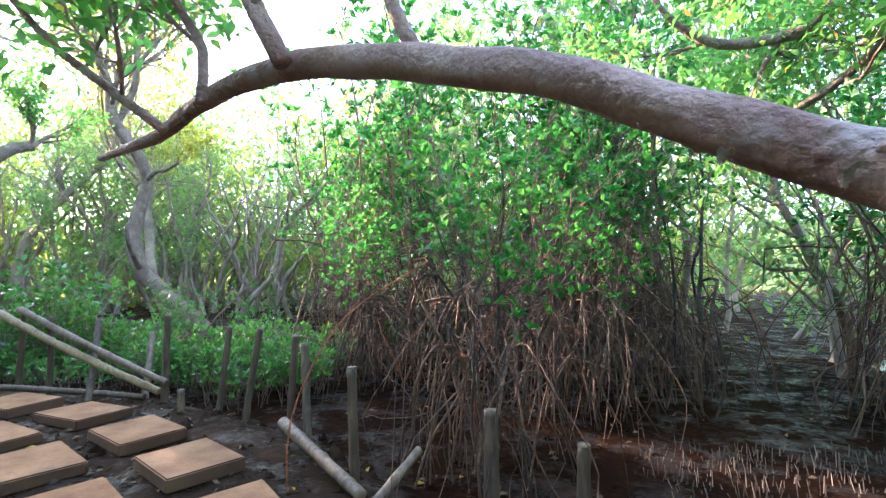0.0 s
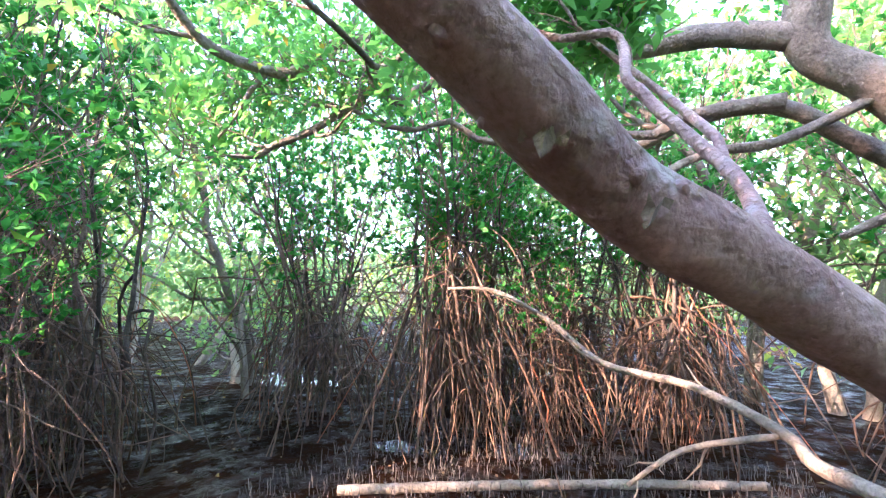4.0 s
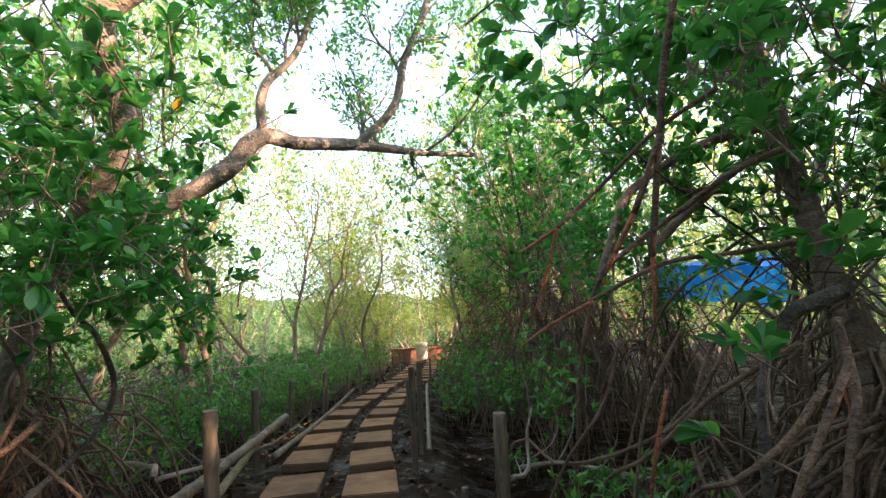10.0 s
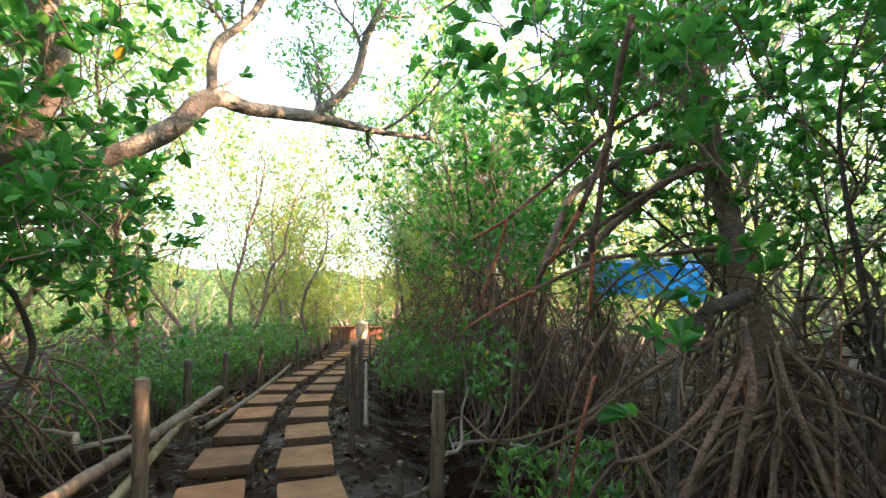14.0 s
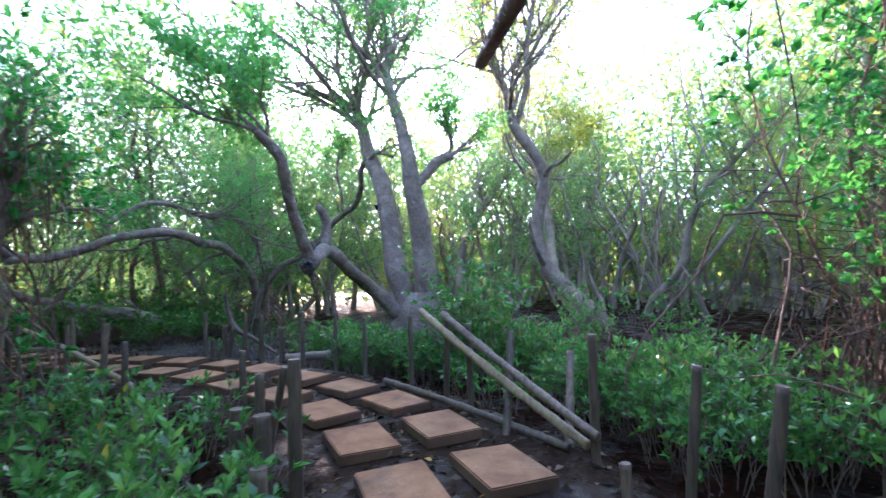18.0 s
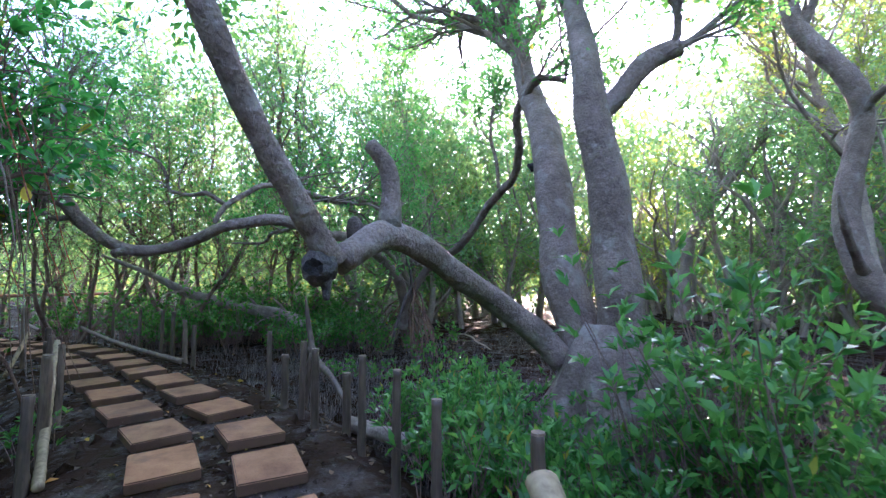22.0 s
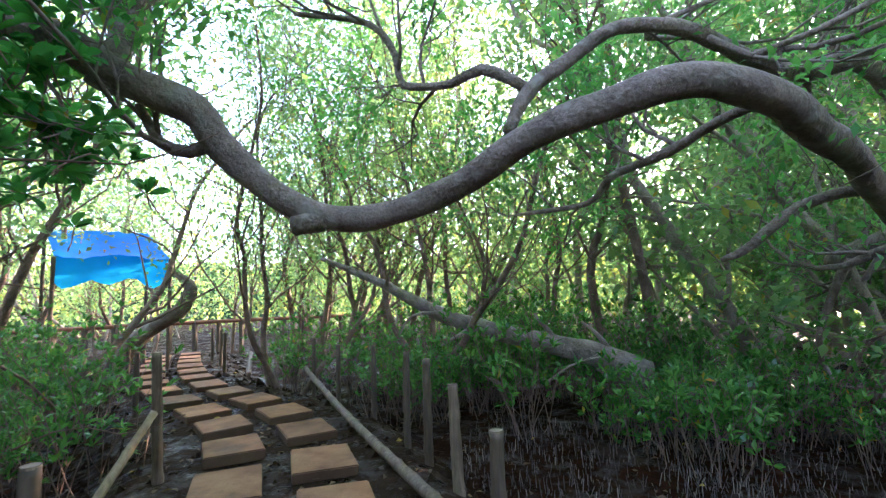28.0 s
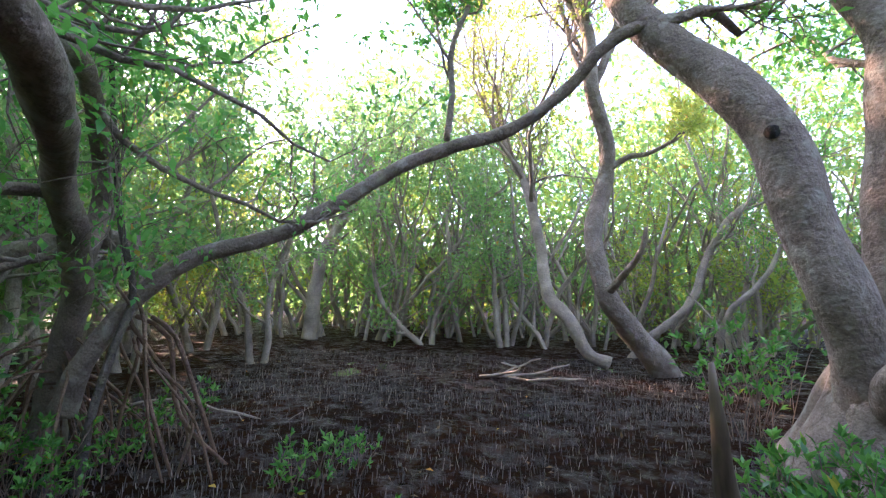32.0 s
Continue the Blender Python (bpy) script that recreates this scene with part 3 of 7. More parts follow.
B_MAIN = [(5.00, -5.25, -0.31, 0.240), (5.09, -4.99, 0.11, 0.220), (5.22, -3.89, 0.79, 0.190), (5.16, -2.93, 1.31, 0.170), (4.95, -2.19, 1.81, 0.155), (4.71, -1.55, 2.20, 0.150), (4.40, -0.96, 2.82, 0.150), (4.24, -0.57, 3.13, 0.145), (4.13, -0.57, 3.60, 0.140), (3.99, -0.45, 4.21, 0.130), (3.97, -0.21, 4.90, 0.110)]
B_LIMB1 = [(4.21, -0.47, 3.23, 0.110), (4.10, -0.10, 3.30, 0.100), (3.99, 0.25, 3.30, 0.090), (3.87, 0.59, 3.26, 0.080), (3.80, 0.96, 3.26, 0.060), (3.77, 1.28, 3.16, 0.045)]
B_LIMB2 = [(5.00, -1.72, 2.08, 0.080), (4.99, -1.16, 2.42, 0.080), (4.88, -0.58, 2.88, 0.075), (4.78, -0.20, 2.96, 0.070), (4.70, 0.25, 2.89, 0.060), (4.63, 0.65, 2.70, 0.050), (4.56, 1.10, 2.66, 0.040)]
B_LIMB3 = [(4.34, -0.91, 2.71, 0.040), (4.29, -0.33, 2.47, 0.040), (4.22, 0.10, 2.44, 0.036), (4.14, 0.47, 2.27, 0.030), (4.04, 0.78, 2.03, 0.020)]
B_LIMB4 = [(5.07, -2.87, 1.52, 0.060), (5.00, -2.08, 1.79, 0.055), (4.86, -1.57, 1.91, 0.050), (4.77, -1.15, 1.94, 0.045), (4.77, -0.77, 1.78, 0.030)]
B_LIMB5 = [(6.43, -0.64, 1.05, 0.070), (6.32, -0.10, 2.09, 0.060), (6.17, 0.17, 2.89, 0.055), (5.91, 0.75, 3.58, 0.050), (5.74, 1.04, 4.13, 0.040)]
B_LIMB6 = [(3.83, 1.15, 3.35, 0.060), (3.59, 1.62, 3.51, 0.056), (3.31, 2.05, 3.52, 0.054), (3.12, 2.39, 3.49, 0.052), (2.84, 2.77, 3.35, 0.050), (2.69, 3.01, 3.13, 0.050), (2.50, 3.14, 3.07, 0.046), (2.13, 3.31, 3.12, 0.040), (1.89, 3.32, 3.24, 0.034), (1.69, 3.27, 3.38, 0.028), (1.56, 3.23, 3.53, 0.020)]
B_LIMB7 = [(3.77, 1.85, 3.36, 0.050), (3.42, 2.29, 3.12, 0.046), (3.29, 2.42, 2.97, 0.042), (3.18, 2.47, 2.99, 0.040), (3.05, 2.53, 3.02, 0.038), (2.94, 2.71, 2.83, 0.034), (2.74, 2.97, 2.60, 0.030), (2.57, 3.11, 2.48, 0.027), (2.46, 3.18, 2.37, 0.022), (2.32, 3.29, 2.35, 0.014)]
B_LIMB8 = [(3.75, 1.60, 2.61, 0.030), (3.59, 1.83, 2.64, 0.028), (3.40, 1.99, 2.76, 0.025), (3.28, 2.25, 2.69, 0.022), (3.04, 2.49, 2.71, 0.020), (2.91, 2.60, 2.79, 0.018), (2.61, 2.85, 2.78, 0.012)]
B_LIMB9 = [(2.46, 1.74, 2.87, 0.024), (2.32, 1.90, 2.70, 0.022), (2.16, 1.91, 2.71, 0.020), (1.93, 1.94, 2.78, 0.018), (1.69, 1.97, 2.83, 0.016), (1.54, 2.02, 2.92, 0.012)]
B_LIMB10 = [(2.50, 3.14, 3.07, 0.026), (2.42, 3.24, 2.89, 0.020), (2.37, 3.31, 2.70, 0.016), (2.27, 3.41, 2.47, 0.012)]
B_LIMB11 = [(4.02, -0.37, 2.68, 0.060), (4.04, -0.13, 2.71, 0.055), (4.06, 0.11, 2.71, 0.050), (4.07, 0.31, 2.69, 0.045), (4.04, 0.49, 2.59, 0.040), (3.96, 0.74, 2.62, 0.030), (3.88, 1.00, 2.71, 0.020)]
DEAD = [(2.75, -0.63, 0.30, 0.050), (3.02, -0.52, 0.36, 0.045), (3.39, -0.27, 0.39, 0.040), (3.73, -0.18, 0.46, 0.035), (3.99, 0.31, 0.66, 0.030), (4.04, 0.94, 0.78, 0.027), (4.07, 1.39, 1.11, 0.024), (4.01, 1.86, 1.36, 0.020), (3.83, 2.23, 1.38, 0.013)]
DEAD2 = [(3.73, -0.21, 0.46, 0.022), (3.80, 0.38, 0.26, 0.020), (3.78, 0.75, -0.03, 0.016)]
C_MAIN = [(4.23, -4.65, -0.02, 0.170), (4.00, -4.66, 0.33, 0.150), (3.61, -4.69, 1.22, 0.120), (3.38, -4.57, 1.84, 0.110), (2.93, -4.56, 2.34, 0.100), (2.30, -4.69, 2.71, 0.100), (1.74, -4.80, 3.10, 0.100), (1.42, -4.85, 3.49, 0.095), (1.04, -5.33, 3.61, 0.085), (0.41, -5.90, 3.81, 0.075), (-0.36, -6.44, 3.90, 0.050), (-1.26, -6.86, 4.00, 0.030)]
C_LIMB1 = [(0.48, -5.85, 3.79, 0.060), (-0.02, -5.81, 4.30, 0.060), (-0.20, -5.69, 4.93, 0.050), (-0.50, -5.57, 5.60, 0.045), (-0.70, -5.36, 6.45, 0.030)]
C_LIMB2 = [(1.40, -4.88, 3.51, 0.060), (1.36, -4.79, 4.04, 0.050), (1.03, -4.92, 4.58, 0.040), (0.78, -4.90, 5.37, 0.030)]
C_TRUNK2 = [(3.38, -4.57, 1.84, 0.110), (2.50, -4.14, 2.95, 0.110), (2.26, -3.83, 3.39, 0.110), (2.21, -3.43, 3.87, 0.110), (1.88, -3.37, 4.18, 0.100), (1.48, -3.33, 4.61, 0.080)]
E_MAIN = [(-3.55, -3.25, -0.30, 0.150), (-3.62, -3.40, 0.60, 0.130), (-3.68, -3.60, 1.30, 0.120), (-3.76, -3.78, 1.98, 0.115), (-3.92, -4.05, 2.45, 0.110), (-3.92, -4.12, 2.94, 0.105), (-3.75, -4.02, 3.50, 0.100), (-3.47, -3.80, 4.11, 0.090), (-3.25, -3.65, 4.90, 0.075), (-3.10, -3.60, 5.80, 0.050)]
E_LIMB1 = [(-3.93, -4.17, 2.92, 0.055), (-3.34, -4.00, 2.69, 0.050), (-2.93, -3.83, 2.43, 0.045), (-2.51, -3.66, 2.15, 0.040), (-2.20, -3.49, 1.93, 0.035), (-2.00, -3.42, 1.70, 0.025)]
E_LIMB2 = [(-3.75, -4.04, 3.12, 0.050), (-3.27, -3.85, 2.96, 0.045), (-2.82, -3.67, 2.80, 0.040), (-2.41, -3.49, 2.60, 0.036), (-1.88, -3.34, 2.25, 0.032), (-1.63, -3.20, 1.82, 0.028), (-1.49, -3.13, 1.58, 0.020)]
E_TRUNK2 = [(-2.85, -1.52, 0.47, 0.038), (-2.86, -1.48, 0.89, 0.043), (-2.88, -1.41, 1.17, 0.047), (-2.96, -1.36, 1.64, 0.047), (-3.07, -1.27, 2.19, 0.051), (-3.09, -1.14, 2.77, 0.047), (-3.07, -1.02, 3.30, 0.043), (-3.07, -0.94, 3.85, 0.034)]
E_POLE = [(-3.02, -0.08, 0.14, 0.050), (-3.05, -0.05, 0.91, 0.045), (-2.97, -0.09, 1.26, 0.040), (-2.95, -0.10, 1.66, 0.036), (-2.90, -0.05, 2.12, 0.036), (-2.78, -0.00, 2.66, 0.034), (-2.71, 0.02, 3.05, 0.030)]
F_ARCH = [(-8.55, 6.40, -0.40, 0.450), (-8.60, 6.35, 0.20, 0.310), (-8.75, 6.22, 0.75, 0.235), (-8.94, 6.12, 1.38, 0.215), (-9.12, 6.15, 1.97, 0.210), (-9.30, 6.17, 2.67, 0.205), (-9.60, 6.25, 3.20, 0.195), (-10.03, 6.35, 3.65, 0.180), (-10.37, 6.40, 4.10, 0.160), (-10.70, 6.40, 4.80, 0.130), (-10.95, 6.35, 5.60, 0.100)]
F_STEM = [(-8.40, 6.45, -0.40, 0.420), (-8.42, 6.43, 0.50, 0.250), (-8.40, 6.41, 1.30, 0.215), (-8.40, 6.33, 2.20, 0.200), (-8.42, 6.20, 2.90, 0.180), (-8.48, 6.15, 3.50, 0.150), (-8.79, 6.25, 4.20, 0.120), (-9.10, 6.15, 5.20, 0.090), (-9.20, 6.25, 6.20, 0.050)]
F_CUT = [(-8.44, 6.15, 2.90, 0.100), (-8.33, 6.38, 3.12, 0.100), (-8.17, 6.60, 3.43, 0.100), (-8.02, 6.88, 3.58, 0.090)]
F_ARM = [(-8.71, 5.99, 0.53, 0.140), (-8.79, 5.79, 0.75, 0.130), (-8.68, 5.38, 1.05, 0.120), (-8.44, 4.90, 1.33, 0.115), (-8.13, 4.47, 1.57, 0.110), (-7.78, 4.09, 1.69, 0.105), (-7.52, 3.82, 1.54, 0.100), (-7.43, 3.73, 1.49, 0.100)]
F_UP = [(-7.37, 3.69, 1.47, 0.085), (-7.25, 3.54, 1.72, 0.080), (-7.11, 3.37, 2.01, 0.075), (-6.95, 3.22, 2.29, 0.072), (-6.79, 3.11, 2.56, 0.070), (-6.70, 3.00, 2.77, 0.065), (-6.64, 2.72, 2.99, 0.050)]
F_STUB = [(-7.77, 4.09, 1.75, 0.085), (-7.76, 4.10, 2.00, 0.070), (-7.74, 4.06, 2.20, 0.065), (-7.72, 3.94, 2.34, 0.055)]
G_MAIN = [(-8.62, 13.00, -0.50, 0.320), (-9.00, 12.75, 0.05, 0.280), (-9.55, 12.40, 0.70, 0.250), (-9.99, 12.09, 1.36, 0.215), (-10.22, 12.05, 2.20, 0.195), (-10.20, 12.12, 3.00, 0.185), (-9.96, 12.15, 3.95, 0.175), (-10.00, 11.85, 4.70, 0.165), (-10.32, 11.30, 5.60, 0.150), (-10.36, 11.10, 6.50, 0.120), (-10.70, 10.90, 7.60, 0.090), (-11.00, 10.70, 8.80, 0.060)]
G_LIMB = [(-10.30, 11.35, 5.50, 0.100), (-9.85, 11.40, 6.60, 0.090), (-9.60, 11.20, 7.60, 0.075), (-9.20, 11.10, 8.80, 0.055)]
G_STUB = [(-9.97, 12.00, 1.42, 0.095), (-9.78, 11.55, 1.70, 0.070), (-9.52, 10.98, 2.15, 0.055), (-9.44, 10.80, 2.60, 0.030)]
J_LIMB = [(-12.17, -1.30, 3.02, 0.099), (-12.40, -0.95, 2.91, 0.107), (-12.63, -0.74, 2.74, 0.111), (-12.90, -0.41, 2.59, 0.111), (-13.02, -0.31, 2.37, 0.104), (-13.16, -0.01, 2.07, 0.095), (-13.29, 0.24, 1.90, 0.095), (-13.38, 0.52, 1.84, 0.099), (-13.45, 0.90, 1.90, 0.095), (-13.40, 1.29, 2.02, 0.094), (-13.28, 1.67, 2.20, 0.092), (-13.17, 2.01, 2.31, 0.092), (-13.05, 2.30, 2.35, 0.095), (-12.98, 2.58, 2.39, 0.099), (-13.02, 2.86, 2.39, 0.104), (-13.23, 3.23, 2.31, 0.104), (-13.56, 3.56, 2.21, 0.104), (-14.20, 4.10, 2.20, 0.104), (-14.62, 4.42, 2.08, 0.107), (-15.00, 4.85, 1.80, 0.111), (-15.45, 5.30, 1.30, 0.120), (-15.80, 5.50, 0.80, 0.128), (-16.05, 5.62, 0.20, 0.139), (-16.20, 5.70, -0.45, 0.176)]
J_STUB = [(-13.31, 0.31, 1.84, 0.090), (-13.15, 0.20, 1.78, 0.070)]
J_LIMB2 = [(-13.38, 1.67, 2.36, 0.043), (-13.47, 1.81, 2.66, 0.051), (-13.56, 2.07, 2.88, 0.051), (-13.60, 2.45, 3.11, 0.051), (-13.80, 2.95, 3.13, 0.055), (-14.13, 3.44, 3.03, 0.060), (-14.47, 4.00, 2.97, 0.068), (-14.70, 4.59, 3.04, 0.076), (-15.50, 5.50, 2.30, 0.085), (-15.45, 5.30, 1.50, 0.102)]
J_LIMB3 = [(-13.50, 1.81, 2.71, 0.040), (-13.55, 1.49, 2.92, 0.040), (-13.65, 1.23, 2.89, 0.035), (-13.74, 0.82, 2.98, 0.030), (-13.80, 0.75, 3.25, 0.030), (-13.77, 0.53, 3.57, 0.028), (-13.72, -0.13, 3.75, 0.020)]
J_LIMB4 = [(-13.26, 3.16, 2.33, 0.030), (-13.64, 3.05, 2.37, 0.035), (-14.17, 2.85, 2.34, 0.040), (-14.69, 2.48, 2.30, 0.035), (-14.96, 2.30, 2.13, 0.030), (-15.40, 1.60, 2.14, 0.020)]
J_HOOK = [(-13.01, -0.31, 2.40, 0.050), (-12.96, -0.49, 2.32, 0.045), (-12.90, -0.68, 2.39, 0.040), (-12.82, -0.78, 2.64, 0.030)]
J_UP = [(-12.57, -0.83, 2.66, 0.090), (-12.63, -0.76, 2.93, 0.080), (-12.69, -0.71, 3.34, 0.070)]
J_LOW = [(-14.78, 4.70, 1.96, 0.060), (-14.81, 4.46, 2.04, 0.050), (-14.86, 4.04, 1.94, 0.050), (-14.90, 3.61, 1.60, 0.040), (-14.89, 3.40, 1.51, 0.025)]
J_RIGHT = [(-15.70, 5.45, 0.15, 0.120), (-15.50, 5.45, 0.60, 0.100), (-15.35, 5.55, 0.95, 0.090), (-15.23, 5.72, 1.23, 0.085), (-14.85, 5.93, 1.63, 0.090), (-14.51, 6.08, 1.77, 0.088), (-13.99, 6.30, 1.96, 0.085), (-13.43, 6.50, 2.31, 0.080), (-12.82, 6.60, 2.69, 0.078), (-12.20, 6.69, 2.94, 0.072), (-11.59, 6.68, 3.08, 0.068), (-11.00, 6.52, 3.40, 0.064), (-10.69, 6.35, 3.69, 0.060), (-10.39, 6.28, 3.85, 0.058), (-10.01, 6.24, 3.88, 0.055), (-9.74, 6.25, 3.93, 0.050), (-9.42, 6.46, 3.79, 0.030)]
J_RUP = [(-12.26, 6.66, 3.00, 0.035), (-12.19, 6.59, 3.48, 0.035), (-12.18, 6.48, 3.93, 0.030), (-11.99, 6.46, 4.41, 0.025)]
J_POLE = [(-14.98, 5.05, -0.48, 0.042), (-15.02, 5.17, 0.22, 0.036), (-15.09, 5.39, 0.77, 0.036), (-15.10, 5.56, 1.28, 0.033), (-15.17, 5.44, 1.93, 0.030), (-15.20, 5.33, 2.73, 0.027), (-15.13, 5.17, 3.49, 0.024), (-14.98, 5.14, 4.23, 0.018)]
J_BACK = [(-15.24, 5.68, 1.79, 0.100), (-15.74, 5.56, 1.84, 0.110), (-16.30, 5.49, 1.72, 0.120), (-17.08, 5.42, 1.54, 0.130)]
K_LOG = [(-17.10, 3.10, 0.15, 0.170), (-16.90, 2.50, 0.42, 0.160), (-17.10, 1.30, 0.70, 0.130), (-17.30, 0.30, 0.98, 0.110), (-17.00, -0.60, 1.50, 0.070), (-16.60, -1.40, 1.90, 0.030)]

L_SIDE = [(-9.98, 12.10, 4.00, 0.070), (-9.55, 11.95, 4.25, 0.060), (-9.15, 11.90, 4.30, 0.050), (-8.60, 11.80, 4.55, 0.030)]
L_SUN = [(-9.77, 13.67, -0.27, 0.160), (-10.27, 13.75, -0.04, 0.150), (-10.66, 13.83, 0.69, 0.170), (-11.20, 14.06, 1.38, 0.160), (-11.41, 14.18, 2.71, 0.140), (-11.78, 14.30, 4.27, 0.110), (-12.41, 14.44, 5.77, 0.080), (-12.58, 14.46, 7.28, 0.050)]
L_FAR1 = [(-19.31, 16.69, -0.30, 0.300), (-19.22, 16.83, 1.67, 0.220), (-18.97, 17.09, 3.10, 0.200), (-17.94, 17.61, 4.84, 0.150), (-16.86, 18.21, 6.25, 0.100)]
L_FAR2 = [(-16.05, 21.18, -0.34, 0.300), (-15.62, 21.36, 1.34, 0.250), (-14.97, 21.72, 3.09, 0.200), (-14.77, 21.89, 5.64, 0.150), (-15.75, 22.08, 7.03, 0.100), (-16.22, 21.63, 9.57, 0.060)]
L_RIGHT = [(-8.95, 15.90, -0.45, 0.130), (-8.52, 15.52, 0.21, 0.117), (-7.56, 15.33, 1.14, 0.104), (-7.15, 15.18, 2.34, 0.098), (-6.61, 15.05, 3.36, 0.091), (-5.95, 15.04, 3.93, 0.078), (-4.63, 15.02, 5.19, 0.052)]
M_TRUNK = [(-9.42, 0.37, 0.87, 0.050), (-9.31, 0.32, 1.31, 0.060), (-9.21, 0.34, 1.65, 0.070), (-9.14, 0.39, 2.24, 0.070), (-9.09, 0.42, 2.64, 0.060), (-9.08, 0.39, 3.11, 0.050)]
M_ARM = [(-9.28, 0.28, 1.76, 0.050), (-9.42, 0.34, 1.87, 0.045), (-9.54, 0.45, 2.12, 0.035), (-9.63, 0.51, 2.41, 0.025)]


def big_tree(name, label, material, limbs, crown, leaf=LEAF_SMALL, size=0.1, per=700, near=False, group="", dark=()):
    """A tree from its limbs; crown: which limbs carry shoots, as (index, count, lo, hi, length)."""
    base = Vector((limbs[0][0][0], limbs[0][0][1], limbs[0][0][2]))
    if limbs[0][0][2] > limbs[0][-1][2]:
        base = Vector(limbs[0][-1][:3])
    top = empty(name, base, label, "tree", group)
    grown = []
    for i, rows in enumerate(limbs):
        geo = Geo()
        thick = max(r[3] for r in rows)
        grown.append(limb(geo, rows, 16 if thick > 0.1 else 10, 0.07 if thick > 0.05 else 0.1, 0.07, base))
        part("trunk" if i == 0 else "limb", geo, BARK_DARK if i in dark else material, top)
    twigs, leaf_geo = Geo(), Geo()
    for i, count, lo, hi, length in crown:
        length *= 1.35
        for b in sprout(grown[i], count, lo, hi, length, 0.85, 0.5, 0.25, 0.14, 8):
            tube(twigs, b[:, :3], b[:, 3], 6, 0.05, True, base)
            fine = []
            for c in sprout(b, 6, 0.25, 1.0, length * 0.5, 0.8, 0.6, 0.25, 0.1, 6):
                tube(twigs, c[:, :3], c[:, 3], 4, 0.03, False, base)
                for d in sprout(c, 4, 0.3, 1.0, length * 0.28, 0.8, 0.7, 0.25, 0.05, 4):
                    tube(twigs, d[:, :3], np.maximum(d[:, 3], 0.002), 3, 0.0, False, base)
                    fine.append(d)
            if per and fine:
                spray(leaf_geo, [f - np.array([*base, 0]) for f in fine], int(per * (1.1 if near else 2.1) * rng.uniform(0.6, 1.3)), size, 0.07, near, 0.42, base)
    if twigs.n:
        tagged(part("twigwork", twigs, material, top), kind="stuff")
    if leaf_geo.n:
        part("crown", leaf_geo, leaf, top)
    return top


def prop_root(geo, start, foot, lift, r, origin=(0, 0, 0), sides=6, step=0.18):
    s, f = np.asarray(start, float), np.asarray(foot, float)
    k = rng.uniform(0.2, 0.45)
    j = 0.05 * float(np.linalg.norm(f - s))
    m1 = s + (f - s) * np.array([k, k, rng.uniform(0.1, 0.3)]) + np.array([rng.normal(0, j), rng.normal(0, j), lift])
    m2 = s + (f - s) * np.array([k + 0.35, k + 0.35, rng.uniform(0.5, 0.65)]) + np.array([rng.normal(0, j), rng.normal(0, j), 0])
    limb(geo, [(*s, r), (*m1, r), (*m2, r * 0.95), (*f, r * 0.8)], sides, step, 0.05, origin)


def roots_of(top, base, height, count, reach, material, r=(0.008, 0.019), arc=(0, 6.283), lift=0.15, as_parts=True, joined=0):
    """Stilt roots from a stem down into the mud."""
    rest = Geo()
    for k in range(count + joined):
        a = rng.uniform(*arc)
        h = rng.uniform(0.3, 1.0) * height
        d = reach * rng.uniform(0.35, 1.0) * (0.4 + 0.6 * h / height)
        s = (base[0] + 0.04 * math.cos(a), base[1] + 0.04 * math.sin(a), base[2] + h)
        b = a + rng.normal(0, 0.55)
        fx, fy = base[0] + d * math.cos(b), base[1] + d * math.sin(b)
        foot = (fx, fy, -0.48)
        geo = Geo() if k < count else rest
        prop_root(geo, s, foot, lift * rng.uniform(0.2, 1.3), rng.uniform(*r), top.location)
        if k < count:
            part("prop_root", geo, material, top)
    if rest.n:
        tagged(part("rootwork", rest, material, top), kind="stuff")


def traced_root(top, material, *rows):
    """A stilt or aerial root along its own line; low ones run on into the mud."""
    rows = list(rows)
    a, b = np.array(rows[-2]), np.array(rows[-1])
    if b[2] < 0.75:
        slope = (b[:2] - a[:2]) / max(a[2] - b[2], 0.08)
        slope *= min(1.0, 0.45 / max(float(np.hypot(*slope)), 1e-6))
        rows.append((*(b[:2] + slope * (b[2] + 0.47)), -0.47, b[3] * 0.85))
    geo = Geo()
    limb(geo, rows, 8, 0.08, 0.09, top.location)
    part("prop_root", geo, material, top)


